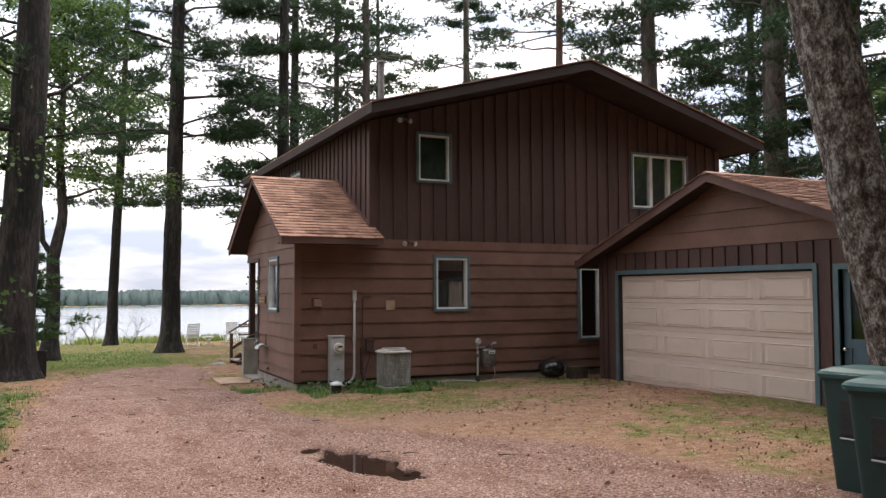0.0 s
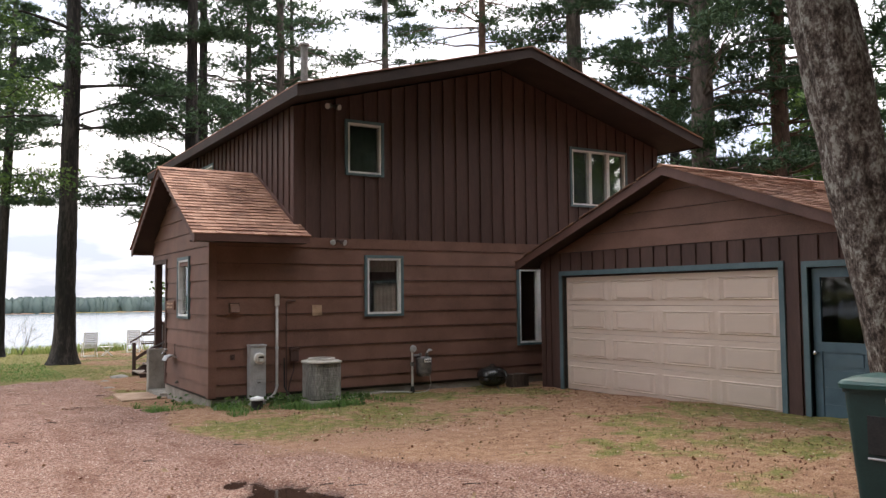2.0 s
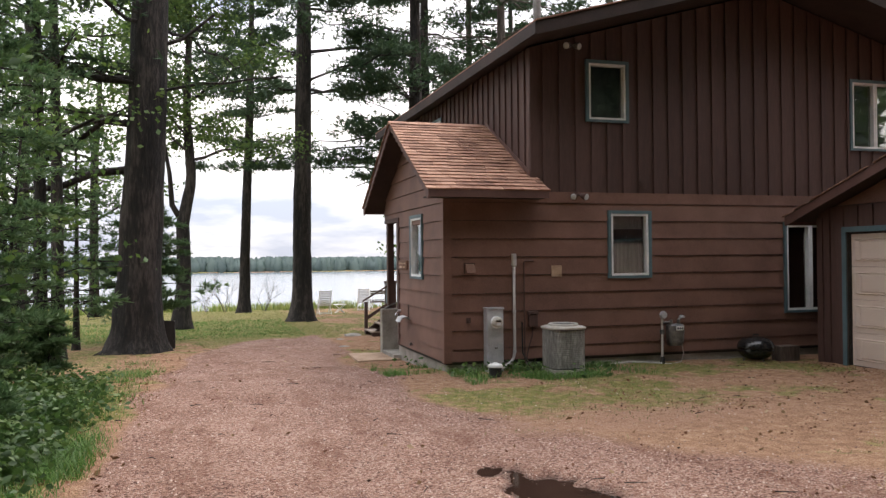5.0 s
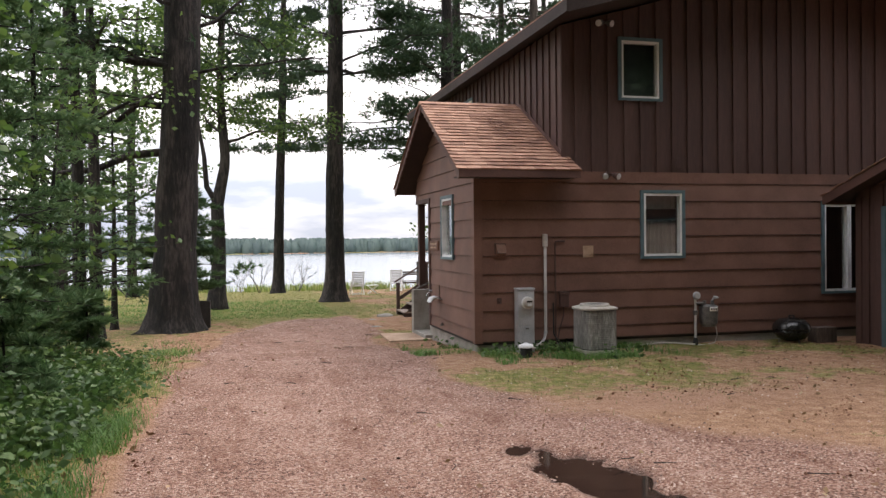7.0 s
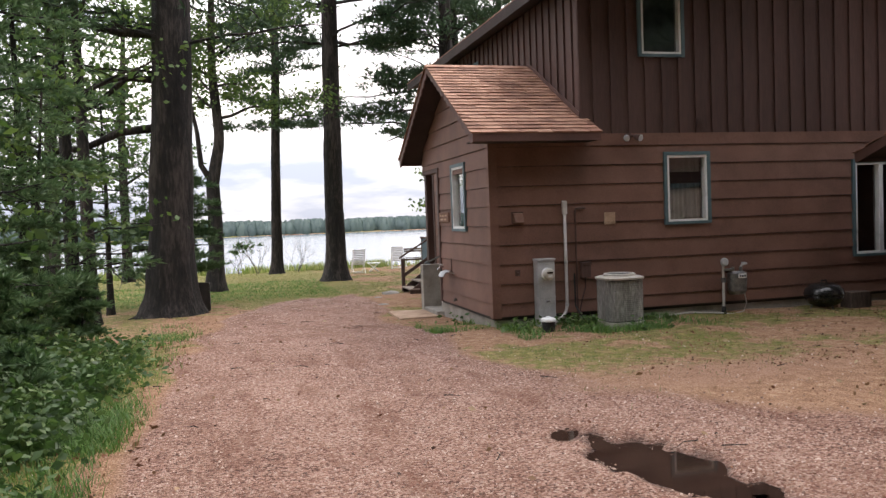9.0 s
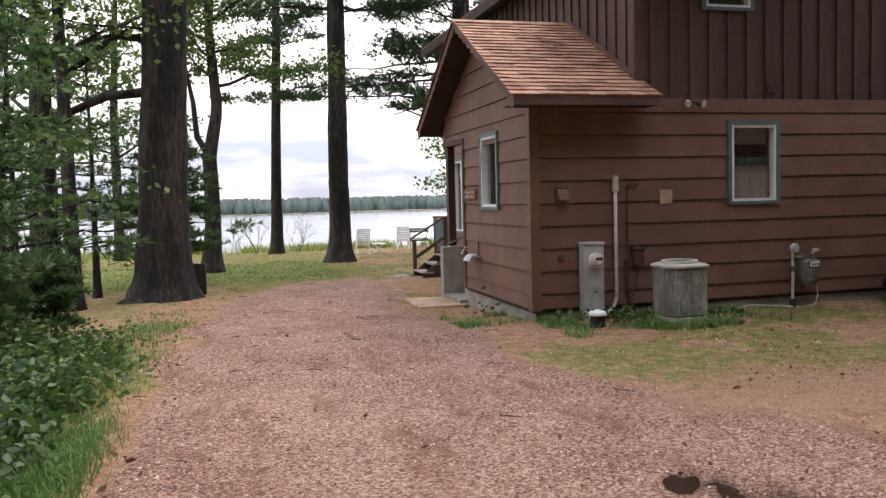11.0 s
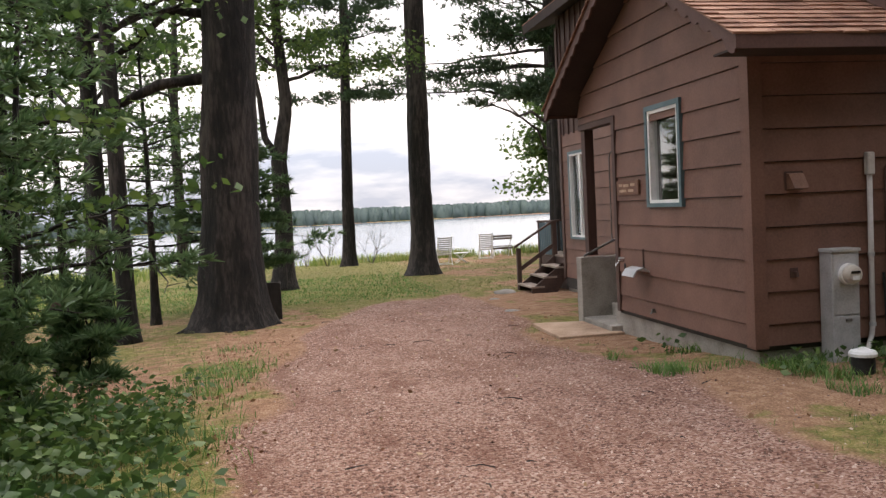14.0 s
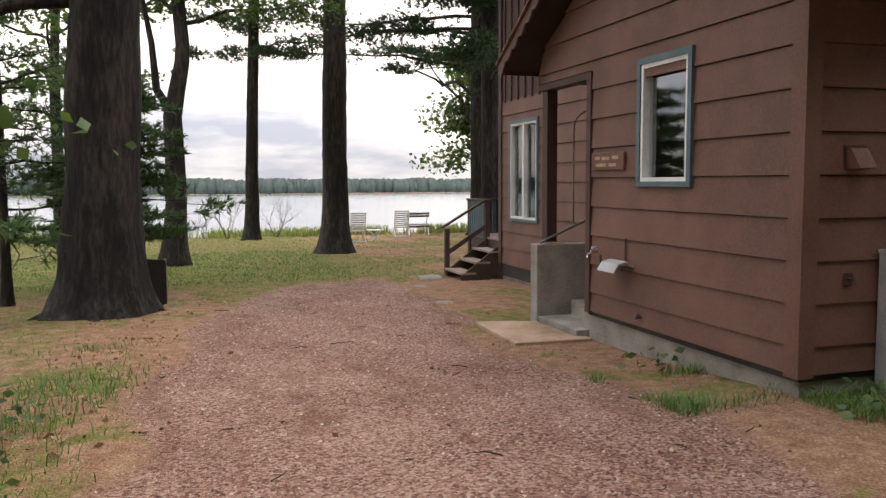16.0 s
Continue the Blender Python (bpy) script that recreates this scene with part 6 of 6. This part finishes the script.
    part("bracket", tube([(-0.03, 2.50, 0.72), (-0.09, 2.50, 0.70), (-0.16, 2.51, 0.66), (-0.15, 2.53, 0.79)], 0.012, 7), RUBBER, h)
    part("pipe", tube([(-0.036, 2.26, 0.72), (-0.036, 2.26, 0.95), (-0.028, 2.26, 0.97)], 0.010, 7), BROWN_V_SHADED, h)
    tp = thing("garden_tap", (-0.05, 2.82, 0.78), "small metal garden tap by the entry", "tap")
    part("body", tube([(-0.03, 2.82, 0.80), (-0.10, 2.82, 0.80), (-0.135, 2.82, 0.77), (-0.14, 2.82, 0.735)], [0.016, 0.016, 0.014, 0.016], 10), CHROME, tp)
    part("handle", tube([(-0.075, 2.80, 0.83), (-0.075, 2.80, 0.85)], 0.034, 12), METAL_G, tp)
    sp = thing("drain_spigot", (-0.04, 2.0, 0.24), "small metal spigot low on the wall", "tap")
    part("body", tube([(-0.028, 2.0, 0.255), (-0.075, 2.0, 0.255), (-0.085, 2.0, 0.235)], 0.014, 8), METAL_D, sp)
    part("knob", tube([(-0.055, 2.0, 0.27), (-0.055, 2.0, 0.29)], 0.022, 10), METAL_D, sp)


small_wall_things()


def gas_meter():
    x, y = 3.79, -0.20
    t = thing("gas_meter", (4.0, y, 0.0), "grey gas meter on a riser pipe by the wall", "gas meter")
    part("riser", tube([(x, y, -0.05), (x, y, 0.50), (x, y, 0.82)], [0.022, 0.02, 0.02], 10), PVC, t, "pale painted riser pipe")
    part("riser_boot", lathe((x, y, -0.04), [(0.04, 0), (0.04, 0.10), (0.026, 0.16)], 12), RUBBER, t)
    part("valve", box(x - 0.03, x + 0.03, y - 0.035, y + 0.035, 0.50, 0.58, 0.008), METAL_D, t)
    part("regulator", tube([(x, y - 0.075, 0.83), (x, y - 0.05, 0.83), (x, y - 0.03, 0.83), (x, y + 0.03, 0.83)], [0.05, 0.068, 0.07, 0.03], 16), METAL_G, t)
    part("cross_pipe", tube([(x, y, 0.70), (x + 0.06, y, 0.70), (x + 0.16, y, 0.70)], 0.022, 10), METAL_D, t)
    m = part("meter_body", ring_stack([rounded_ring(4.04, y, 0.11, 0.075, 0.05, 0.30), rounded_ring(4.04, y, 0.14, 0.09, 0.06, 0.36), rounded_ring(4.04, y, 0.15, 0.095, 0.06, 0.52), rounded_ring(4.04, y, 0.15, 0.095, 0.06, 0.64), rounded_ring(4.04, y, 0.10, 0.07, 0.05, 0.67)]), METAL_D, t)
    part("index", box(4.0, 4.14, y - 0.112, y - 0.094, 0.565, 0.635, 0.005), WHITE, m, "white index plate")
    for i in range(3):
        part("dial", box(4.015 + i * 0.042, 4.04 + i * 0.042, y - 0.115, y - 0.1125, 0.585, 0.615), BLACK, m)
    for s in (3.96, 4.11):
        part("union", tube([(s, y, 0.66), (s, y, 0.74)], 0.03, 12), METAL_D, t)
    part("outlet_pipe", tube([(4.11, y, 0.74), (4.14, y, 0.775), (4.22, y, 0.785), (4.26, y + 0.08, 0.785), (4.26, 0.0, 0.785)], 0.018, 8), METAL_G, t)
    part("tracer_wire", tube([(4.17, y, 0.34), (4.19, y - 0.02, 0.15), (4.12, y - 0.05, 0.03), (3.95, y - 0.06, 0.0), (3.8, y - 0.06, 0.01)], 0.008, 6), PVC, t)
    c = thing("ground_cable", (3.1, -0.2, 0.0), "pale cable lying along the foundation", "cable")
    part("cable", tube([(2.45, -0.25, gz(2.45, -0.25) + 0.06), (2.8, -0.16, gz(2.8, -0.16) + 0.07), (3.2, -0.13, gz(3.2, -0.13) + 0.09), (3.55, -0.15, gz(3.55, -0.15) + 0.07), (3.76, -0.24, gz(3.76, -0.24) + 0.06)], 0.012, 7), PVC, c)


gas_meter()


def kettle_grill():
    x, y, z = 5.42, -0.52, gz(5.42, -0.52) + 0.04
    t = thing("kettle_grill", (x, y, z), "small black enamel kettle grill on the ground", "grill")
    part("bowl", lathe((x, y, z), [(0.12, 0.03), (0.23, 0.075), (0.285, 0.15), (0.302, 0.225)], 28), BLACK, t, smooth=True)
    l = part("lid", lathe((x, y, z), [(0.31, 0.222), (0.31, 0.24), (0.29, 0.31), (0.225, 0.375), (0.11, 0.41), (0.03, 0.415)], 28), BLACK, t, smooth=True)
    part("lid_handle", tube([(x - 0.05, y, z + 0.405), (x - 0.045, y, z + 0.45), (x + 0.045, y, z + 0.45), (x + 0.05, y, z + 0.405)], 0.012, 8), RUBBER, l)
    part("lid_vent", lathe((x + 0.09, y - 0.12, z + 0.372), [(0.03, 0), (0.03, 0.008)], 14), CHROME, l)
    for k in range(3):
        a = 2.1 * k + 0.5
        part("leg", tube([(x + 0.17 * math.cos(a), y + 0.17 * math.sin(a), z + 0.10), (x + 0.21 * math.cos(a), y + 0.21 * math.sin(a), z - 0.03)], 0.012, 6), METAL_D, t)
    bl = thing("wood_block", (6.0, -0.45, 0.0), "dark timber block lying by the foundation", "timber")
    part("block", box(5.85, 6.25, -0.62, -0.38, gz(6.0, -0.5) + 0.02, gz(6.0, -0.5) + 0.30, 0.01), OLDWOOD, bl)


kettle_grill()


def wheelie_bin(x, y, yaw):
    z = gz(x, y) + 0.03
    t = thing("wheelie_bin", (0, 0, 0), "dark green plastic wheeled refuse bin, lid closed", "refuse bin", "refuse bins")
    rings = [rounded_ring(0, 0, 0.235, 0.27, 0.05, 0.0), rounded_ring(0, 0, 0.24, 0.275, 0.05, 0.06), rounded_ring(0, 0, 0.285, 0.345, 0.06, 0.86), rounded_ring(0, 0, 0.29, 0.35, 0.06, 0.98)]
    part("body", ring_stack(rings), BIN, t)
    part("rim", ring_stack([rounded_ring(0, 0, 0.302, 0.362, 0.06, 0.965), rounded_ring(0, 0, 0.306, 0.366, 0.06, 1.0)]), BIN, t)
    # black plate proud of the body, painted in for the inset panel's shade
    part("recess", box(-0.288, -0.262, -0.17, 0.17, 0.50, 0.80, 0.006), RUBBER, t)
    part("grab_bar", tube([(-0.285, -0.17, 0.47), (-0.285, 0.17, 0.47)], 0.008, 8), METAL_G, t)
    lb = part("label_plate", box(-0.297, -0.2915, -0.16, 0.02, 0.895, 0.945), WHITE, t, "white stencilled marking")
    for i in range(6):
        part("letter", box(-0.2985, -0.2972, -0.15 + i * 0.027, -0.133 + i * 0.027, 0.905, 0.935), BIN, lb)
    part("lid", ring_stack([rounded_ring(0, 0, 0.325, 0.385, 0.07, 1.0), rounded_ring(0, 0, 0.328, 0.39, 0.07, 1.035), rounded_ring(0, 0, 0.31, 0.37, 0.07, 1.06), rounded_ring(0, 0.02, 0.24, 0.28, 0.07, 1.09), rounded_ring(0, 0.02, 0.12, 0.16, 0.05, 1.10)]), BIN_LID, t, "green domed lid")
    part("lid_grip", box(-0.345, -0.30, -0.12, 0.12, 1.01, 1.045, 0.006), BIN_LID, t)
    part("handle", tube([(0.30, 0.24, 0.98), (0.37, 0.24, 1.0), (0.37, -0.24, 1.0), (0.30, -0.24, 0.98)], 0.014, 8), BIN, t)
    for s in (-1, 1):
        w = part("wheel", tube([(0.22, s * 0.28, 0.12), (0.22, s * 0.33, 0.12)], 0.12, 20), RUBBER, t)
        part("hub", tube([(0.22, s * 0.331, 0.12), (0.22, s * 0.338, 0.12)], 0.05, 12), METAL_D, w)
    t.matrix_basis = pose(x, y, z, 0, 0, yaw)
    return t


first_bin = wheelie_bin(2.56, -10.15, 8)
copy_thing(first_bin, pose(1.93, -10.90, gz(1.93, -10.90) + 0.03, 0, 0, 14))


# ---- entry, steps and deck ----
def entry():
    ck = tagged(part("cheek_wall", box(-0.13, 1.45, 4.08, 4.27, -0.35, 0.78, 0.012), CONCRETE), "pale concrete cheek wall beside the entry steps", "concrete wall", kind="structure")
    st = thing("entry_steps", (0.3, 3.6, -0.2), "worn concrete entry steps beside the cheek wall", "steps")
    for i in range(3):
        part("step", box(-0.12 + 0.42 * i, 1.46, 3.09, 4.07, -0.40 + 0.17 * i, -0.05 + 0.17 * i, 0.012), CONCRETE, st)
    rail = thing("entry_handrail", (0.2, 4.12, 0.78), "dull metal pipe handrail rising to the entry", "handrail")
    part("rail", tube([(-0.06, 4.13, 0.74), (-0.06, 4.13, 0.80), (0.35, 4.13, 0.98), (1.3, 4.13, 1.36)], 0.017, 8), METAL_D, rail)
    part("post", tube([(1.1, 4.13, 0.7), (1.1, 4.13, 1.28)], 0.015, 8), METAL_D, rail)
    z = -0.125
    bm = prism([(-0.84, 3.03, z), (0.0, 2.96, z + 0.01), (-0.01, 3.07, z + 0.012), (-0.14, 3.10, z + 0.012), (-0.14, 4.06, z + 0.02), (-0.80, 4.36, z)], (0, 0, -0.07))
    bmesh.ops.bevel(bm, geom=bm.edges[:], offset=0.008, segments=1, affect="EDGES")
    tagged(part("stepping_slab", bm, SLAB), "flat concrete slab before the entry steps", "slab")
    for i, (x, y, s) in enumerate(((-0.5, 6.4, 0.16), (-0.9, 7.2, 0.10), (-0.25, 8.6, 0.14), (0.35, 10.0, 0.26), (-0.7, 5.0, 0.09))):
        bm = bmesh.new()
        bmesh.ops.create_icosphere(bm, subdivisions=2, radius=s)
        for v in bm.verts:
            v.co *= 1 + 0.25 * noise.noise(v.co * 6 + Vector((i, 0, 0)))
            v.co.z *= 0.30
        bmesh.ops.translate(bm, verts=bm.verts, vec=(x, y, gz(x, y) + s * 0.14))
        tagged(part("flat_stone", bm, CONCRETE, smooth=True), "flat grey stone half sunk in the ground", "stone")


entry()


def deck():
    d = thing("deck", (2.0, 10.4, 0.0), "brown wooden deck with slatted blue-grey railing", "deck", kind="structure")
    dz, y0, y1, x0 = 0.42, HOUSE_END + 0.03, 11.45, 1.62
    for i in range(14):
        a = y0 + (y1 - y0) * i / 14
        part("plank", box(x0, 9.5, a + 0.004, a + (y1 - y0) / 14 - 0.004, dz - 0.035, dz), TREADWOOD, d)
    part("rim_joist", box(x0 + 0.01, x0 + 0.05, y0, y1, dz - 0.26, dz - 0.037), STAIRWOOD, d)
    part("skirt", box(x0 + 0.06, x0 + 0.09, y0, y1, -0.45, dz - 0.262), STAIRWOOD, d)
    for y in (10.42, y1 - 0.06):
        part("post", box(x0 - 0.03, x0 + 0.07, y - 0.05, y + 0.05, -0.42, dz + 0.70, 0.004), STAIRWOOD, d)
    part("top_rail", box(x0 - 0.05, x0 + 0.09, 10.36, y1, dz + 0.70, dz + 0.74, 0.004), STAIRWOOD, d)
    part("lower_rail", box(x0, x0 + 0.04, 10.47, y1 - 0.11, dz + 0.06, dz + 0.12), STAIRWOOD, d)
    for i in range(7):
        y = 10.52 + 0.128 * i
        part("slat", box(x0 - 0.022, x0 - 0.002, y, y + 0.085, dz - 0.02, dz + 0.69), TEAL_DOOR, d, "blue-grey painted slat")
    for i in range(24):
        x = x0 + 0.2 + 0.16 * i
        part("slat", box(x, x + 0.085, y1 - 0.03, y1 - 0.01, dz + 0.02, dz + 0.69), TEAL_DOOR, d, "blue-grey painted slat")
    part("top_rail", box(x0 + 0.1, 6.0, y1 - 0.08, y1 + 0.03, dz + 0.70, dz + 0.74), STAIRWOOD, d)
    s = thing("deck_stairs", (1.2, 9.9, -0.3), "brown wooden stairs with pale worn treads up to the deck", "stairs")
    gx = gz(0.8, 9.9)
    for y in (9.42, 10.33):
        prof = [(0.78, y, gx), (0.78, y, gx + 0.14), (1.60, y, dz - 0.02), (1.615, y, dz - 0.3), (1.3, y, gx)]
        part("stringer", prism(prof, (0, 0.045, 0)), STAIRWOOD, s)
    rise = (dz - gx) / 4
    for i in range(3):
        x, z = 0.76 + 0.275 * i, gx + rise * (i + 1)
        part("tread", box(x, x + 0.29, 9.40, 10.40, z - 0.04, z, 0.005), TREADWOOD, s, "pale worn wooden tread")
    part("newel", box(0.77, 0.86, 10.385, 10.475, gx, 0.60, 0.005), STAIRWOOD, s)
    part("handrail", prism([(0.72, 10.39, 0.60), (0.72, 10.39, 0.645), (1.60, 10.39, 1.16), (1.60, 10.39, 1.115)], (0, 0.085, 0)), STAIRWOOD, s)
    part("mid_rail", prism([(0.86, 10.41, 0.10), (0.86, 10.41, 0.20), (1.59, 10.41, 0.66), (1.59, 10.41, 0.56)], (0, 0.04, 0)), STAIRWOOD, s)


deck()


# ---- lawn things ----
def folding_chair(x, y, yaw):
    z = gz(0, y) + 0.04
    t = thing("lawn_chair", (0, 0, 0), "white metal lawn chair with slatted webbing", "chair", "lawn chairs")
    for s in (-0.25, 0.25):
        part("back_leg", tube([(s, -0.30, 0.0), (s, -0.02, 0.40), (s, 0.08, 0.58)], 0.016, 7), WHITE, t)
        part("front_leg", tube([(s, 0.26, 0.0), (s, 0.06, 0.40)], 0.016, 7), WHITE, t)
        part("back_upright", tube([(s, -0.12, 0.30), (s, -0.33, 1.02)], 0.018, 7), WHITE, t)
        part("armrest", box(s - 0.03, s + 0.03, -0.24, 0.24, 0.57, 0.60, 0.006), WHITE, t)
    for i in range(9):
        zz = 0.36 + 0.073 * i
        yy = -0.12 - 0.21 * (zz - 0.30) / 0.72
        part("back_slat", box(-0.235, 0.235, yy - 0.016, yy + 0.006, zz, zz + 0.046), WEBBING, t, "weathered white slat")
    for i in range(6):
        part("seat_slat", box(-0.24, 0.24, -0.13 + 0.072 * i, -0.08 + 0.072 * i, 0.375, 0.392), WEBBING, t)
    part("cross_bar", tube([(-0.25, 0.25, 0.05), (0.25, 0.25, 0.05)], 0.012, 6), WHITE, t)
    part("cross_bar", tube([(-0.25, -0.29, 0.05), (0.25, -0.29, 0.05)], 0.012, 6), WHITE, t)
    t.matrix_basis = pose(x, y, z, 0, 0, yaw)
    return t


ch = folding_chair(1.28, 21.6, 4)
copy_thing(ch, pose(3.45, 24.1, gz(3.45, 24.1) + 0.04, 0, 0, -8))


def bench_and_table():
    t = thing("garden_bench", (4.55, 25.9, -0.55), "white-legged bench with dark slats facing the lake", "bench")
    z = gz(4.55, 25.9) + 0.03
    for s in (4.18, 4.95):
        part("leg_frame", tube([(s, 26.2, z), (s, 25.95, z + 0.40), (s, 25.75, z + 0.84)], 0.02, 7), WHITE, t)
        part("leg_frame", tube([(s, 25.6, z), (s, 25.8, z + 0.40)], 0.02, 7), WHITE, t)
    for a in (0.30, 0.70, 0.80):
        part("slat", box(4.12, 5.01, 25.72, 25.76, z + a, z + a + 0.08), OLDWOOD, t)
    for i in range(3):
        part("seat_slat", box(4.12, 5.01, 25.82 + i * 0.12, 25.92 + i * 0.12, z + 0.40, z + 0.43), OLDWOOD, t)
    z = gz(2.2, 22.3) + 0.03
    b = thing("side_table", (2.2, 22.3, z), "low white folding side table with crossed legs", "table")
    part("tabletop", box(1.80, 2.32, 22.10, 22.50, z + 0.37, z + 0.395, 0.006), WHITE, b)
    for yy in (22.14, 22.46):
        for d in (-1, 1):
            part("leg", tube([(2.06 + 0.22 * d, yy, z - 0.01), (2.06 - 0.20 * d, yy, z + 0.37)], 0.014, 6), WHITE, b)
    cx, cy = -4.66, 8.15
    c = thing("wood_crate", (cx, cy, -0.2), "dark weathered board crate beside the pine trunk", "crate")
    z = gz(cx, cy) + 0.02
    for a, b2 in ((-0.32, -0.06), (0.00, 0.32)):
        part("board", prism([(cx + a, cy - 0.22, z), (cx + b2, cy - 0.22, z), (cx + b2 + 0.03, cy - 0.24, z + 0.68), (cx + a - 0.01, cy - 0.24, z + 0.70)], (0, 0.04, 0)), CHARWOOD, c)
    for h in (0.50, 0.14):
        part("rail", box(cx - 0.36, cx + 0.35, cy - 0.178, cy - 0.14, z + h, z + h + 0.08), CHARWOOD, c)
    for u in (-0.36, 0.32):
        part("side_board", box(cx + u, cx + u + 0.04, cy - 0.138, cy + 0.33, z, z + 0.65), CHARWOOD, c)
    part("back_board", box(cx - 0.32, cx + 0.32, cy + 0.29, cy + 0.33, z, z + 0.62), CHARWOOD, c)
    for x, y, h, rr in ((-6.85, 0.95, 0.95, 0.075), (-6.95, 3.9, 0.95, 0.085)):
        q = thing("fence_post", (x, y, gz(x, y)), "old weathered round fence post in the undergrowth", "post", "old fence posts")
        part("post", tube([(x, y, gz(x, y) - 0.1), (x + 0.01, y, h * 0.5), (x + 0.02, y, h - 0.08)], [rr, rr * 0.96, rr * 0.9], 10, None, 0.12), OLDWOOD, q)


bench_and_table()


def bare_shrub(x, y, h, seed):
    r = random.Random(seed)
    t = thing("bare_shrub", (x, y, gz(x, y)), "leafless thin-twigged shrub at the shore", "shrub", "bare shrubs")

    def grow(p, d, L, rad, depth, bm):
        q = p + d * L
        tube([p, p.lerp(q, 0.5) + Vector((r.gauss(0, 1), r.gauss(0, 1), 0)) * L * 0.06, q], [rad, rad * 0.8, rad * 0.55], 4, bm)
        if depth:
            for _ in range(3):
                dv = (d + Vector((r.gauss(0, 0.45), r.gauss(0, 0.45), r.gauss(0.1, 0.25)))).normalized()
                grow(p.lerp(q, r.uniform(0.5, 1.0)), dv, L * r.uniform(0.55, 0.8), rad * 0.55, depth - 1, bm)

    for i in range(4):
        bm = bmesh.new()
        a = r.uniform(0, 6.28)
        grow(Vector((x, y, gz(x, y) - 0.05)), Vector((0.45 * math.cos(a), 0.45 * math.sin(a), 1)).normalized(), h * 0.42, 0.014, 3, bm)
        part("stem", bm, BARK_PALE, t)


bare_shrub(-2.6, 26.2, 2.4, 1)
bare_shrub(-0.8, 26.4, 1.9, 2)
bare_shrub(-3.4, 26.9, 1.4, 3)

# stove pipe above the roof
ch_z = main_roof_under(2.5) + 0.1
cp = thing("stove_pipe", (2.5, 2.0, ch_z), "dull grey metal stove pipe with a rain cap on the roof", "chimney")
part("pipe", tube([(2.5, 2.0, ch_z - 0.3), (2.5, 2.0, 7.06)], 0.075, 14), METAL_D, cp)
part("rain_cap", lathe((2.5, 2.0, 7.06), [(0.07, 0), (0.075, 0.03), (0.115, 0.035), (0.11, 0.075), (0.03, 0.10)], 16), METAL_D, cp)
part("flashing", lathe((2.5, 2.0, ch_z - 0.02), [(0.17, 0), (0.10, 0.16), (0.08, 0.2)], 14), METAL_D, cp)


def weeds():
    r = np.random.RandomState(77)
    pts = []
    for cx, cy, n, s in ((1.10, -0.42, 80, 0.18), (0.40, -0.42, 40, 0.22), (1.25, -0.62, 60, 0.2), (2.25, -0.9, 25, 0.22), (1.9, -1.15, 25, 0.25), (-0.35, 1.3, 18, 0.12)):
        x, y = r.normal(cx, s, n), np.minimum(r.normal(cy, s * 0.6, n), -0.1 if cx > 0 else 9)
        pts.append(np.stack([x, y, ground_at(x, y) + r.uniform(0.02, 0.20, n)], 1))
    V, T = leaves(np.concatenate(pts), 0.055, r, flat=0.6)
    tagged(fast_mesh("wall_weeds", V, T, LEAF_UNDER), "green leafy weeds growing along the wall", "weeds", kind="stuff")


weeds()


def roof_needles():
    r = random.Random(3)
    bm = bmesh.new()
    for i in range(90):
        u, v = r.gauss(0.75, 0.12), r.gauss(1.05, 0.16)
        z = PK_Z - abs(v - PK_Y) * PPITCH + 0.03
        a, L = r.uniform(0, 6.28), r.uniform(0.05, 0.16)
        tube([(u, v, z + r.uniform(0, 0.02)), (u + L * math.cos(a), v + L * math.sin(a) * 0.8, z + L * math.sin(a) * 0.8 * PPITCH + 0.012)], [0.003, 0.0015], 3, bm)
    tagged(part("needle_litter", bm, SIGNWOOD), "small drift of brown pine needles on the entry roof", "litter", kind="stuff")


roof_needles()

# iron arch hung in the entry recess
ia = thing("iron_arch", (1.3, 5.5, 1.0), "thin dark iron trellis arch by the entry", "trellis")
part("rod", tube([(0.42, 4.26, 1.0)] + [(0.75 - 0.33 * math.cos(math.pi * k / 12), 4.26, 2.15 + 0.22 * math.sin(math.pi * k / 12)) for k in range(13)] + [(1.08, 4.26, 1.0)], 0.008, 6), METAL_D, ia)
